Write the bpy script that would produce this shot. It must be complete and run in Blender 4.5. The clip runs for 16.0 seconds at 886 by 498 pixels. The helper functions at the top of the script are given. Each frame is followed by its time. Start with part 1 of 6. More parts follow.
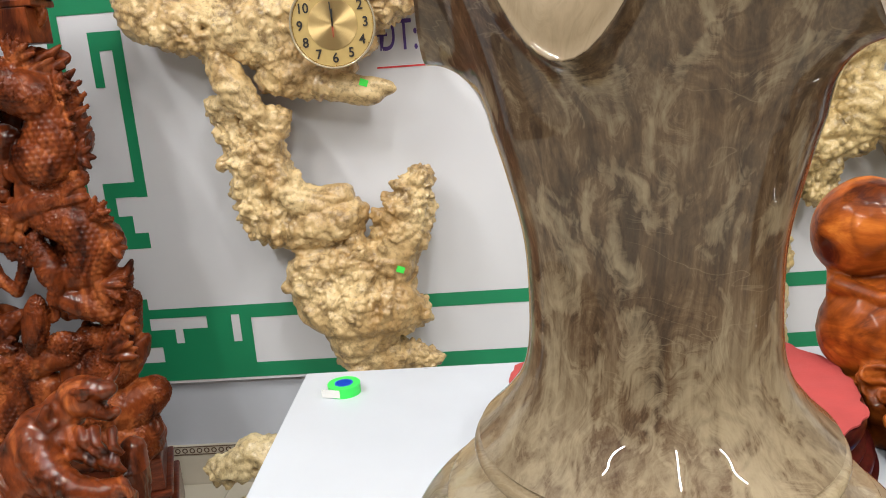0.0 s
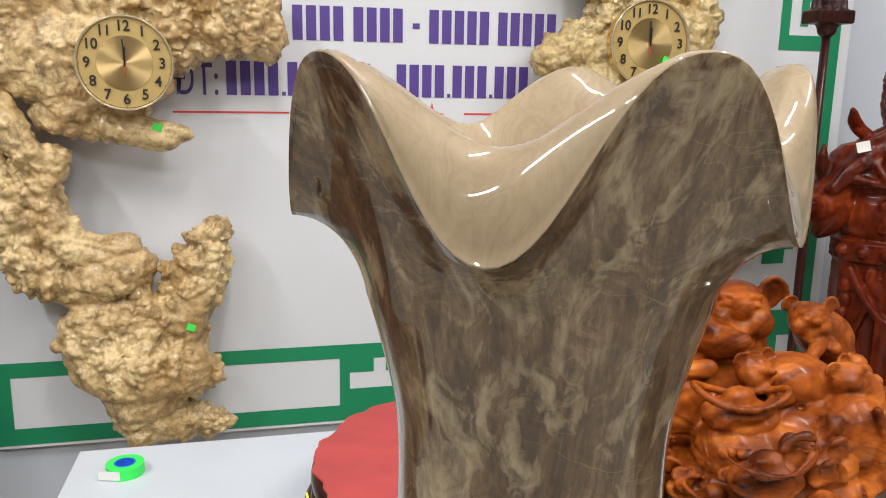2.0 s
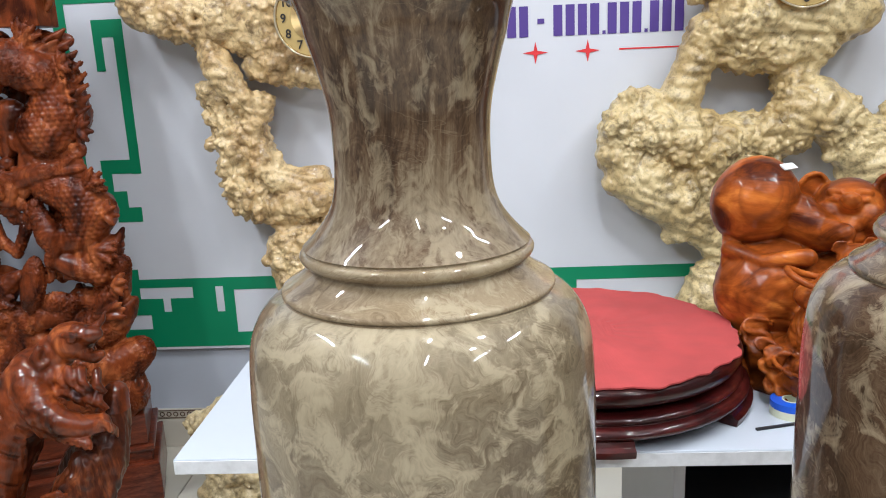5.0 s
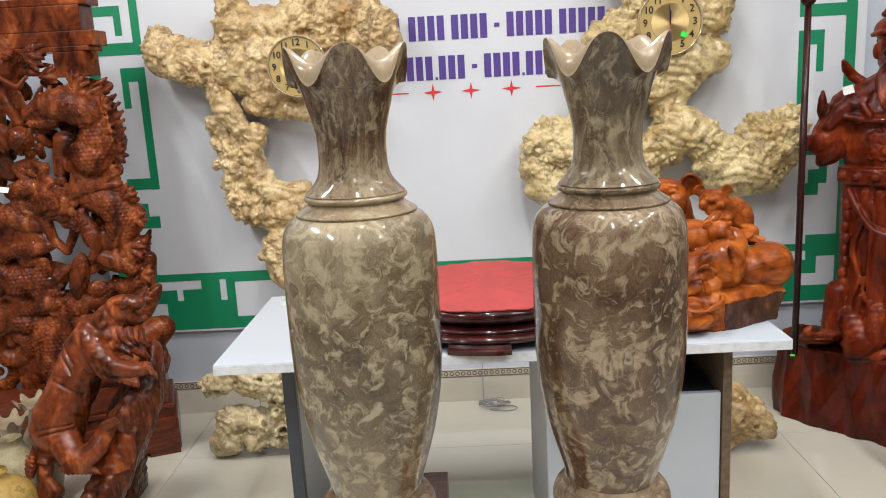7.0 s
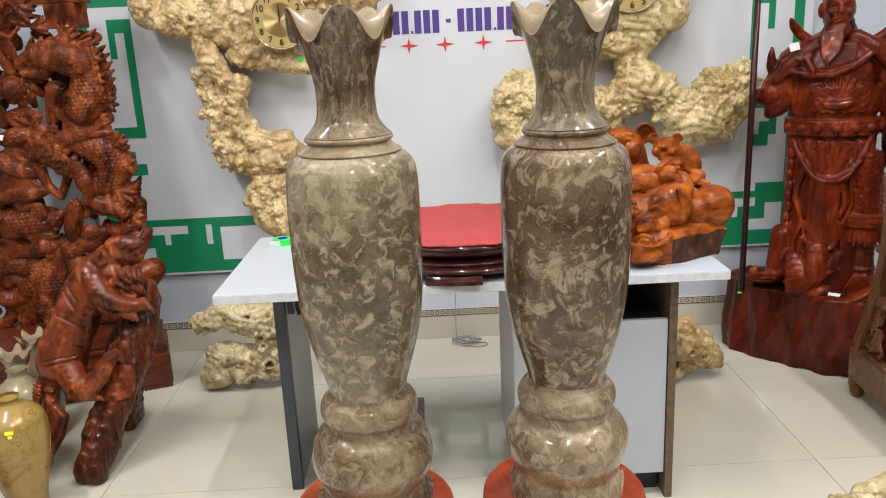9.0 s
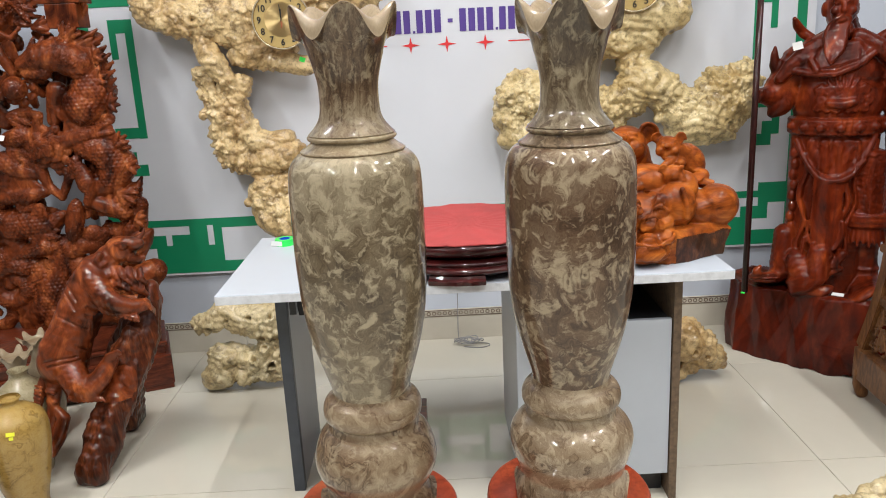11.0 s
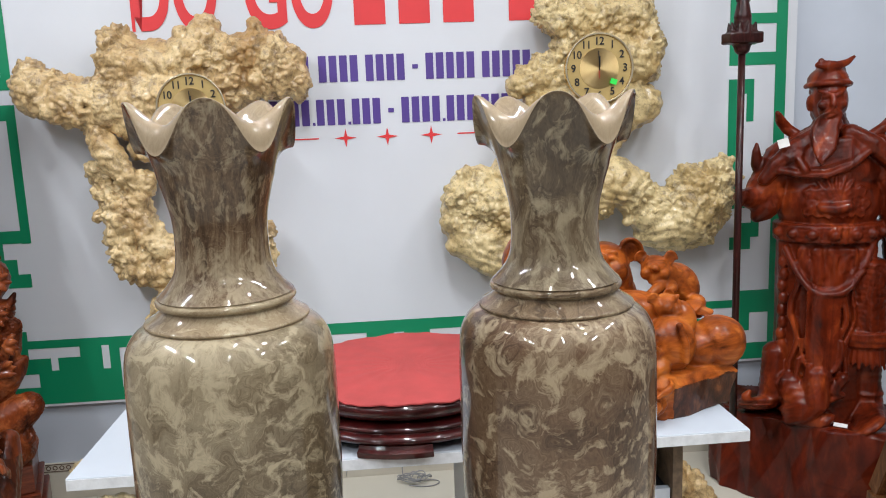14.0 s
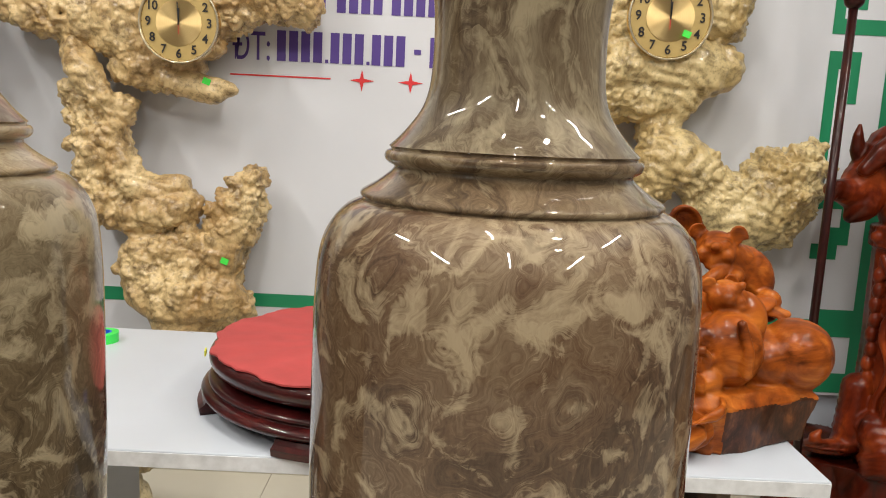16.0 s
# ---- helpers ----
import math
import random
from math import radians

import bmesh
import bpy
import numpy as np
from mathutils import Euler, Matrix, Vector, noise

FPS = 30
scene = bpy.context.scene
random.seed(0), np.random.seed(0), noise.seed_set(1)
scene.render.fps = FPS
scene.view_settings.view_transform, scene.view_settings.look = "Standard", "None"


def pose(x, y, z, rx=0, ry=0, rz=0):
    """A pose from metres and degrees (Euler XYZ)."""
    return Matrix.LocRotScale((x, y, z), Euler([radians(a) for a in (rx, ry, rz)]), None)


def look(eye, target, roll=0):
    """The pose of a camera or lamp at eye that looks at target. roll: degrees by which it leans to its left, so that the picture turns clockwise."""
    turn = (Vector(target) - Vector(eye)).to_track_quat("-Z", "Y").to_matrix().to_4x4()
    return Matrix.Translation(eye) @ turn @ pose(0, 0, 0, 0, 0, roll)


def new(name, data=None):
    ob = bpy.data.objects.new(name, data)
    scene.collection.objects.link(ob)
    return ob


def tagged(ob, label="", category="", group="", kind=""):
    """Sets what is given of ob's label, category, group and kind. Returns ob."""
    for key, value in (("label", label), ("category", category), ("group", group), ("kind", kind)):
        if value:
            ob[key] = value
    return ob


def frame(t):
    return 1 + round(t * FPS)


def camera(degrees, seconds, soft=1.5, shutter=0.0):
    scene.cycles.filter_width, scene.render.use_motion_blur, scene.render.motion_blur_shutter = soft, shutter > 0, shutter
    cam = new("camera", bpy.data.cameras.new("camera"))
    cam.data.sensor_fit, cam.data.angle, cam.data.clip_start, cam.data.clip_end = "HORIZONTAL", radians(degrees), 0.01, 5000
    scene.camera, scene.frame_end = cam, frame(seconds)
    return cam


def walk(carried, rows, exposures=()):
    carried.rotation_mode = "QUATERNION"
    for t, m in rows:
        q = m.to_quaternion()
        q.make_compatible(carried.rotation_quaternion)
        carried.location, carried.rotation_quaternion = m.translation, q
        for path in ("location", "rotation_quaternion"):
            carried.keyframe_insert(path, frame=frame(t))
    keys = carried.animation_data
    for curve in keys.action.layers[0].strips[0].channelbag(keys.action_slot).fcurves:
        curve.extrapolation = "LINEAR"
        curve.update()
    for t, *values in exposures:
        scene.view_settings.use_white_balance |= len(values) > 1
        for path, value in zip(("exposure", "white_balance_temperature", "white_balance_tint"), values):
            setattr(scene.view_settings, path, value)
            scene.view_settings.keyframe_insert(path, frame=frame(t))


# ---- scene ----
cam = camera(59.2, 16.0, 1.0)
PATH = [
    (0, (0.59, -2.444, 1.437), (0.496, -0.508, 0.945), -4.2),
    (0.5, (0.572, -2.427, 1.462), (0.683, -0.483, 1.009), -2.6),
    (1, (0.536, -2.412, 1.461), (0.899, -0.491, 1.042), -1.0),
    (1.5, (0.528, -2.4, 1.471), (1.057, -0.518, 1.047), 0.2),
    (2, (0.561, -2.394, 1.48), (1.003, -0.486, 1.074), 0.9),
    (2.5, (0.627, -2.396, 1.478), (0.793, -0.436, 1.12), -0.6),
    (3, (0.676, -2.416, 1.472), (0.655, -0.445, 1.133), -1.9),
    (3.5, (0.681, -2.431, 1.43), (0.598, -0.47, 1.043), -2.6),
    (4, (0.688, -2.445, 1.389), (0.597, -0.5, 0.934), -2.2),
    (4.5, (0.708, -2.494, 1.367), (0.589, -0.556, 0.89), -1.4),
    (5, (0.712, -2.65, 1.385), (0.609, -0.708, 0.917), -2.5),
    (5.2, (0.714, -2.743, 1.389), (0.661, -0.797, 0.931), -2.3),
    (7.3, (0.837, -3.425, 1.425), (0.79, -1.467, 1.018), -3.2),
    (7.5, (0.823, -3.468, 1.427), (0.795, -1.513, 1.006), -2.8),
    (8, (0.824, -3.519, 1.428), (0.839, -1.576, 0.953), -2.6),
    (8.5, (0.826, -3.546, 1.435), (0.845, -1.614, 0.918), -2.9),
    (9, (0.816, -3.57, 1.429), (0.835, -1.64, 0.905), -2.7),
    (11.5, (0.81, -3.552, 1.419), (0.827, -1.621, 0.9), -2.8),
    (12, (0.836, -3.457, 1.403), (0.857, -1.523, 0.893), -2.6),
    (12.5, (0.868, -3.35, 1.388), (0.829, -1.407, 0.916), -1.2),
    (13, (0.872, -3.242, 1.409), (0.812, -1.289, 0.983), -1.2),
    (13.5, (0.853, -3.134, 1.447), (0.901, -1.17, 1.07), -2.4),
    (14, (0.853, -3.053, 1.46), (1.013, -1.087, 1.129), -2.2),
    (14.5, (0.906, -2.995, 1.472), (1.03, -1.02, 1.178), -1.7),
    (15, (0.967, -2.955, 1.467), (1.004, -0.977, 1.170), -1.7),
    (15.5, (1.041, -2.867, 1.426), (1.020, -0.896, 1.082), -0.0),
    (16, (1.023, -2.617, 1.276), (1.033, -0.643, 0.956), 2.8),
]
# the camera's own exposure and white balance wander a little
EXPOSED = [(0.0, 0.0, 6700, 10), (0.5, -0.12, 6250, 10), (1.0, -0.14, 6150, 10), (2.0, -0.15, 6550, 10), (2.5, -0.12, 6650, 10), (3.0, -0.17, 6350, 10), (3.5, -0.02, 6450, 10), (4.5, -0.04, 5900, 10), (5.2, -0.04, 5900, 10),
           (7.5, -0.11, 6450, 10), (9.0, -0.09, 6450, 10), (11.5, -0.08, 6250, 10), (12.5, -0.05, 6050, 10), (13.5, -0.11, 6150, 10), (14.0, -0.18, 6050, 10), (14.5, -0.25, 6450, 10), (15.0, -0.27, 6550, 10), (16.0, -0.24, 6950, 10)]
walk(cam, [(t, look(eye, target, roll)) for t, eye, target, roll in PATH], EXPOSED)

# ---- light ----
world = bpy.data.worlds.new("shop_world")
scene.world = world
world.use_nodes = True
world.node_tree.nodes["Background"].inputs[0].default_value = (0.75, 0.85, 1.0, 1)
world.node_tree.nodes["Background"].inputs[1].default_value = 0.05
CEIL = 3.4


def tube_lamp(x, y, rz, power=41.0, length=1.15):
    lamp = bpy.data.lights.new("tube_lamp", "AREA")
    lamp.shape, lamp.size, lamp.size_y = "RECTANGLE", length, 0.035
    lamp.energy, lamp.color = power, (1.0, 0.99, 0.97)
    ob = new("tube_lamp", lamp)
    ob.matrix_basis = pose(x, y, CEIL - 0.075, 0, 0, rz)
    return ob


def down_lamp(x, y, power=16.0):
    lamp = bpy.data.lights.new("down_lamp", "AREA")
    lamp.shape, lamp.size = "DISK", 0.15
    lamp.energy, lamp.color = power, (1.0, 0.95, 0.88)
    ob = new("down_lamp", lamp)
    ob.matrix_basis = pose(x, y, CEIL - 0.03)
    return ob


TUBES = [(-1.15, -1.9, 90), (0.80, -2.0, 90), (2.75, -1.9, 90), (-1.0, -4.0, 90), (0.95, -4.3, 90), (2.7, -4.0, 90)]
SPOTS = [(1.75, -2.3), (1.95, -3.2)]
for tx, ty, tr in TUBES:
    tube_lamp(tx, ty, tr, 58.0 if tx < 0 else 39.0)
for tx, ty in SPOTS:
    down_lamp(tx, ty)


# ---- materials ----
class Nodes:
    """A small helper to write node trees."""

    def __init__(self, name, rough=0.5, metal=0.0, spec=0.5, coat=0.0, coat_rough=0.05):
        self.mat = bpy.data.materials.new(name)
        self.mat.use_nodes = True
        self.t = self.mat.node_tree
        self.b = self.t.nodes["Principled BSDF"]
        self.b.inputs["Roughness"].default_value = rough
        self.b.inputs["Metallic"].default_value = metal
        self.b.inputs["Specular IOR Level"].default_value = spec
        self.b.inputs["Coat Weight"].default_value = coat
        self.b.inputs["Coat Roughness"].default_value = coat_rough

    def n(self, kind, **props):
        node = self.t.nodes.new(kind)
        if "operation" in props:
            node.operation = props["operation"]
        if "data_type" in props:
            node.data_type, node.blend_type = props["data_type"], props["blend_type"]
        if "wave_type" in props:
            node.wave_type = props["wave_type"]
        if "feature" in props:
            node.feature = props["feature"]
        return node

    def link(self, a, b):
        self.t.links.new(a, b)

    def coords(self, scale=(1, 1, 1), space="Object", rot=(0, 0, 0)):
        tc, mp = self.n("ShaderNodeTexCoord"), self.n("ShaderNodeMapping")
        mp.inputs["Scale"].default_value = scale
        mp.inputs["Rotation"].default_value = rot
        self.link(tc.outputs[space], mp.inputs["Vector"])
        return mp.outputs["Vector"]

    def noise(self, vec, scale, detail=4.0, rough=0.55, distort=0.0):
        nd = self.n("ShaderNodeTexNoise")
        nd.inputs["Scale"].default_value, nd.inputs["Detail"].default_value = scale, detail
        nd.inputs["Roughness"].default_value, nd.inputs["Distortion"].default_value = rough, distort
        if vec is not None:
            self.link(vec, nd.inputs["Vector"])
        return nd

    def ramp(self, fac, stops):
        r = self.n("ShaderNodeValToRGB")
        e = r.color_ramp.elements
        while len(e) < len(stops):
            e.new(0.5)
        for i, (p, c) in enumerate(stops):
            e[i].position, e[i].color = p, (*c, 1) if len(c) == 3 else c
        self.link(fac, r.inputs["Fac"])
        return r.outputs["Color"]

    def mix(self, fac, a, b, mode="MIX"):
        m = self.n("ShaderNodeMix", data_type="RGBA", blend_type=mode)
        for sock, v in ((m.inputs[0], fac), (m.inputs[6], a), (m.inputs[7], b)):
            if isinstance(v, (int, float)):
                sock.default_value = v
            elif isinstance(v, tuple):
                sock.default_value = (*v, 1) if len(v) == 3 else v
            else:
                self.link(v, sock)
        return m.outputs[2]

    def math(self, op, a, b=0.0):
        m = self.n("ShaderNodeMath", operation=op)
        for sock, v in ((m.inputs[0], a), (m.inputs[1], b)):
            if isinstance(v, (int, float)):
                sock.default_value = v
            else:
                self.link(v, sock)
        return m.outputs[0]

    def color(self, v):
        if isinstance(v, tuple):
            self.b.inputs["Base Color"].default_value = (*v, 1)
        else:
            self.link(v, self.b.inputs["Base Color"])

    def rough(self, fac, lo, hi):
        m = self.n("ShaderNodeMapRange")
        m.inputs["To Min"].default_value, m.inputs["To Max"].default_value = lo, hi
        self.link(fac, m.inputs["Value"])
        self.link(m.outputs["Result"], self.b.inputs["Roughness"])

    def bump(self, fac, strength=0.3, dist=0.002):
        bp = self.n("ShaderNodeBump")
        bp.inputs["Strength"].default_value, bp.inputs["Distance"].default_value = strength, dist
        self.link(fac, bp.inputs["Height"])
        self.link(bp.outputs["Normal"], self.b.inputs["Normal"])


def plain(name, col, rough=0.5, metal=0.0, vary=0.12, scale=9.0, bump=0.0, coat=0.0):
    m = Nodes(name, rough, metal, coat=coat)
    nz = m.noise(m.coords(), scale, 5)
    dark = tuple(c * (1 - vary) for c in col)
    light = tuple(min(1, c * (1 + vary)) for c in col)
    m.color(m.ramp(nz.outputs["Fac"], [(0.3, dark), (0.7, light)]))
    m.rough(nz.outputs["Fac"], max(0.02, rough - 0.07), min(1, rough + 0.07))
    if bump:
        m.bump(m.noise(m.coords(), scale * 30, 3).outputs["Fac"], bump, 0.001)
    return m.mat


def carved_wood(name, dark, mid, light, rough=0.45, grain=(6, 6, 1.2), coat=0.6, age=0.5, coat_rough=0.1, fine_amount=0.5):
    """Oiled or lacquered timber: broad figure, ring lines, fine pores and handling stains."""
    m = Nodes(name, rough, spec=0.10, coat=coat, coat_rough=coat_rough)
    v = m.coords(grain)
    warp = m.noise(v, 2.6, 5, 0.62, 1.2)
    rings = m.noise(v, 0.9, 2, 0.5, 0.5)
    saw = m.math("FRACT", m.math("MULTIPLY", rings.outputs["Fac"], 16.0))
    fine = m.noise(m.coords(tuple(g * 9 for g in grain)), 2.2, 5, 0.65)
    col = m.ramp(warp.outputs["Fac"], [(0.34, dark), (0.47, tuple(0.3 * a + 0.7 * b for a, b in zip(dark, mid))), (0.54, mid), (0.70, light)])
    col = m.mix(m.math("MULTIPLY", m.ramp(saw, [(0.0, (1, 1, 1)), (0.35, (0, 0, 0)), (0.85, (0, 0, 0)), (1.0, (1, 1, 1))]), 0.42), col, tuple(0.75 * a + 0.25 * b for a, b in zip(dark, mid)))
    col = m.mix(m.math("MULTIPLY", m.ramp(fine.outputs["Fac"], [(0.36, (1, 1, 1)), (0.52, (0, 0, 0))]), fine_amount), col, dark)
    col = m.mix(m.math("MULTIPLY", m.ramp(fine.outputs["Fac"], [(0.58, (0, 0, 0)), (0.74, (1, 1, 1))]), 0.7 * fine_amount), col, light)
    stain = m.noise(m.coords(), 9.0, 5, 0.65)
    col = m.mix(m.math("MULTIPLY", m.ramp(stain.outputs["Fac"], [(0.5, (0, 0, 0)), (0.70, (1, 1, 1))]), age), col, tuple(c * 0.5 for c in dark))
    m.color(col)
    m.rough(warp.outputs["Fac"], rough - 0.14, rough + 0.10)
    m.bump(fine.outputs["Fac"], 0.4 * fine_amount, 0.0010)
    return m.mat


def burl_vase(name, dark, mid, cream, seed, pale=0.5, eyes=1.0, crisp=0.8, grain=(1, 1, 1), lines=1.0, cracks=0.3, band=None, eye_size=15.0, swirl=1.0, spot=34.0, scale=11.0, rings=0.5, curl=0.30, streaks=0.0):
    """Polished burl veneer under a clear coat. A growth field is drawn as uneven contour lines, which run round the eyes;
    pale wood lies in crisp streaky patches. grain: stretch of the field; band: (z of no effect, z of full effect, amount), paler towards one end."""
    m = Nodes(name, 0.45, spec=0.15, coat=0.9, coat_rough=0.012)
    tc, mp = m.n("ShaderNodeTexCoord"), m.n("ShaderNodeMapping")
    mp.inputs["Location"].default_value = (seed, seed * 0.7, seed * 1.3)
    m.link(tc.outputs["Object"], mp.inputs["Vector"])
    v = mp.outputs["Vector"]

    def warped(vec, scale, amount, detail=2):
        w = m.noise(vec, scale, detail, 0.5)
        sub = m.n("ShaderNodeVectorMath", operation="SUBTRACT")
        sub.inputs[1].default_value = (0.5, 0.5, 0.5)
        m.link(w.outputs["Color"], sub.inputs[0])
        push = m.n("ShaderNodeVectorMath", operation="SCALE")
        push.inputs["Scale"].default_value = amount
        m.link(sub.outputs[0], push.inputs[0])
        add = m.n("ShaderNodeVectorMath", operation="ADD")
        m.link(vec, add.inputs[0]), m.link(push.outputs[0], add.inputs[1])
        return add.outputs[0]

    def stretched(vec, scale):
        st = m.n("ShaderNodeMapping")
        st.inputs["Scale"].default_value = scale
        m.link(vec, st.inputs["Vector"])
        return st.outputs["Vector"]

    def along(fac, scale, other, shift, detail, rough):
        """Noise read along a field: lines of uneven width that follow it."""
        comb = m.n("ShaderNodeCombineXYZ")
        m.link(m.math("MULTIPLY", fac, scale), comb.inputs[0])
        m.link(m.math("MULTIPLY", other, shift), comb.inputs[1])
        return m.noise(comb.outputs[0], 1.0, detail, rough).outputs["Fac"]

    def blend(t):
        return tuple((1 - t) * a + t * b for a, b in zip(mid, cream))

    bent = warped(warped(v, 7.0, 0.07 * swirl), 22.0, 0.026 * swirl)
    flow = stretched(bent, grain)
    wide = m.noise(flow, scale, 3, 0.5).outputs["Fac"]
    small = m.noise(flow, 30.0, 3, 0.55).outputs["Fac"]
    # eyes
    vor = m.n("ShaderNodeTexVoronoi")
    vor.inputs["Scale"].default_value = eye_size
    m.link(warped(warped(stretched(v, (1, 1, 0.8)), 12.0, 0.055, 3), 48.0, 0.016), vor.inputs["Vector"])
    pick = m.n("ShaderNodeSeparateColor")
    m.link(vor.outputs["Color"], pick.inputs[0])
    far = vor.outputs["Distance"]
    chosen = m.ramp(pick.outputs[0], [(0.50, (0, 0, 0)), (0.56, (1, 1, 1))])
    hill = m.math("MULTIPLY", m.ramp(far, [(0.0, (1, 1, 1)), (0.22, (0.55, 0.55, 0.55)), (0.55, (0, 0, 0))]), chosen)
    field = m.math("ADD", m.math("ADD", wide, m.math("MULTIPLY", small, 0.16)), m.math("MULTIPLY", hill, curl * eyes))
    broad_lines = along(field, 20.0, wide, 4.0, 3, 0.55)
    thin_lines = along(field, 105.0, small, 9.0, 4, 0.75)
    tone = m.math("ADD", m.math("MULTIPLY", m.math("SUBTRACT", broad_lines, 0.5), 0.70 * lines), m.math("MULTIPLY", m.math("SUBTRACT", thin_lines, 0.5), 0.46 * lines))
    tone = m.math("ADD", tone, m.math("MULTIPLY", m.math("SUBTRACT", m.noise(bent, 5.0, 2, 0.5).outputs["Fac"], 0.5), 0.45))
    tone = m.math("ADD", tone, 0.5 + 0.30 * (pale - 0.5))
    if streaks:
        streak = m.noise(stretched(warped(v, 9.0, 0.035), (34, 34, 1.6)), 3.0, 5, 0.7, 0.2).outputs["Fac"]
        tone = m.math("ADD", tone, m.math("MULTIPLY", m.math("SUBTRACT", streak, 0.5), streaks))
    if band:
        xyz = m.n("ShaderNodeSeparateXYZ")
        m.link(warped(tc.outputs["Object"], 11.0, 0.07), xyz.inputs[0])
        rg = m.n("ShaderNodeMapRange")
        rg.interpolation_type = "SMOOTHSTEP"
        rg.inputs["From Min"].default_value, rg.inputs["From Max"].default_value = band[0], band[1]
        m.link(xyz.outputs[2], rg.inputs["Value"])
        tone = m.math("ADD", tone, m.math("MULTIPLY", rg.outputs["Result"], band[2]))
    col = m.ramp(tone, [(0.22, tuple(0.62 * c for c in dark)), (0.38, dark), (0.52, mid), (0.66, blend(0.28)), (0.82, blend(0.55))])
    # pale patches with streaky edges
    patch = m.noise(warped(flow, 44.0, 0.016, 3), spot, 3, 0.58, 0.9).outputs["Fac"]
    patch = m.math("ADD", patch, m.math("MULTIPLY", m.math("SUBTRACT", thin_lines, 0.5), 0.16))
    patch = m.math("ADD", patch, m.math("MULTIPLY", m.math("SUBTRACT", tone, 0.5), 0.22))
    patch = m.math("ADD", patch, m.math("MULTIPLY", hill, 0.15 * eyes))
    mask = m.ramp(patch, [(0.515, (0, 0, 0)), (0.575, (0.45, 0.45, 0.45)), (0.68, (1, 1, 1))])
    col = m.mix(m.math("MULTIPLY", mask, crisp), col, cream)
    # dark pith and rings of the eyes
    ring = m.math("SINE", m.math("ADD", m.math("MULTIPLY", far, 46.0), m.math("MULTIPLY", small, 16.0)))
    near = m.math("MULTIPLY", m.ramp(far, [(0.10, (1, 1, 1)), (0.34, (0, 0, 0))]), chosen)
    col = m.mix(m.math("MULTIPLY", m.math("MULTIPLY", near, m.ramp(ring, [(0.0, (0, 0, 0)), (0.9, (1, 1, 1))])), rings * eyes), col, tuple(0.9 * c for c in cream))
    col = m.mix(m.math("MULTIPLY", m.math("MULTIPLY", near, m.ramp(m.math("MULTIPLY", ring, -1.0), [(0.1, (0, 0, 0)), (0.9, (1, 1, 1))])), 0.9 * rings * eyes), col, tuple(0.7 * c for c in dark))
    # hairline checks across the grain
    check = m.noise(stretched(warped(v, 18.0, 0.03), (0.8, 0.8, 3.2)), 9.0, 4, 0.6).outputs["Fac"]
    line = m.math("ABSOLUTE", m.math("SUBTRACT", check, 0.5))
    some = m.ramp(m.noise(v, 13.0, 2).outputs["Fac"], [(0.48, (0, 0, 0)), (0.56, (1, 1, 1))])
    col = m.mix(m.math("MULTIPLY", m.math("MULTIPLY", m.ramp(line, [(0.0, (1, 1, 1)), (0.0045, (0, 0, 0))]), some), cracks), col, blend(0.7))
    pores = m.noise(stretched(v, (1, 1, 0.35)), 420.0, 3, 0.6).outputs["Fac"]
    col = m.mix(0.08, col, m.ramp(pores, [(0.36, tuple(0.4 * c for c in dark)), (0.64, blend(0.6))]))
    m.color(col)
    return m.mat


def root_wood(name, tan, pale, dark):
    m = Nodes(name, 0.36, coat=0.4, coat_rough=0.18)
    v = m.coords()
    big = m.noise(v, 4.5, 4, 0.6, 0.5)
    mid = m.noise(v, 22.0, 6, 0.7, 0.3)
    fine = m.noise(v, 95.0, 4, 0.65)
    vor = m.n("ShaderNodeTexVoronoi")
    vor.inputs["Scale"].default_value = 75.0
    m.link(v, vor.inputs["Vector"])
    col = m.ramp(big.outputs["Fac"], [(0.30, tan), (0.45, tuple(0.5 * (a + b) for a, b in zip(tan, pale))), (0.58, pale)])
    # colour follows the bump noise: hollows darker, knobs paler
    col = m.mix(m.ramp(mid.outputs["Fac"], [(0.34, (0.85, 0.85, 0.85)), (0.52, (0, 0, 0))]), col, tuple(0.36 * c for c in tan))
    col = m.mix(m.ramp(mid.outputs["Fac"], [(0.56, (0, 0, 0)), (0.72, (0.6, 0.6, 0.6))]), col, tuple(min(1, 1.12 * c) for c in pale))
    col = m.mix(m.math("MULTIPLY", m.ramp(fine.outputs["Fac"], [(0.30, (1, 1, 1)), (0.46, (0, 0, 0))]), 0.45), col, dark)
    m.color(col)
    m.rough(mid.outputs["Fac"], 0.28, 0.6)
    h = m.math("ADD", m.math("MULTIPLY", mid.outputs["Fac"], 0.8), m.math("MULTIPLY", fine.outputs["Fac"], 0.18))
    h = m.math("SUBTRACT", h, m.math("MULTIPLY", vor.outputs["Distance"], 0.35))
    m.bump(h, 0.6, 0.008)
    return m.mat


M = {}
M["banner"] = plain("banner_vinyl", (0.66, 0.68, 0.73), 0.42, vary=0.03, scale=2.5)
M["green"] = plain("green_print", (0.008, 0.235, 0.105), 0.45, vary=0.06, scale=3)
M["purple"] = plain("purple_print", (0.085, 0.045, 0.26), 0.45, vary=0.05)
M["red_print"] = plain("red_print", (0.68, 0.035, 0.04), 0.45, vary=0.05)
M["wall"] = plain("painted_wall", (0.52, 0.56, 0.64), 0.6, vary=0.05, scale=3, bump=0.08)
# for the unseen walls: dark, to cut bounce light and milky reflections
M["unseen_wall"] = plain("unseen_dark_wall", (0.17, 0.160, 0.150), 0.5, vary=0.2, scale=2.2)
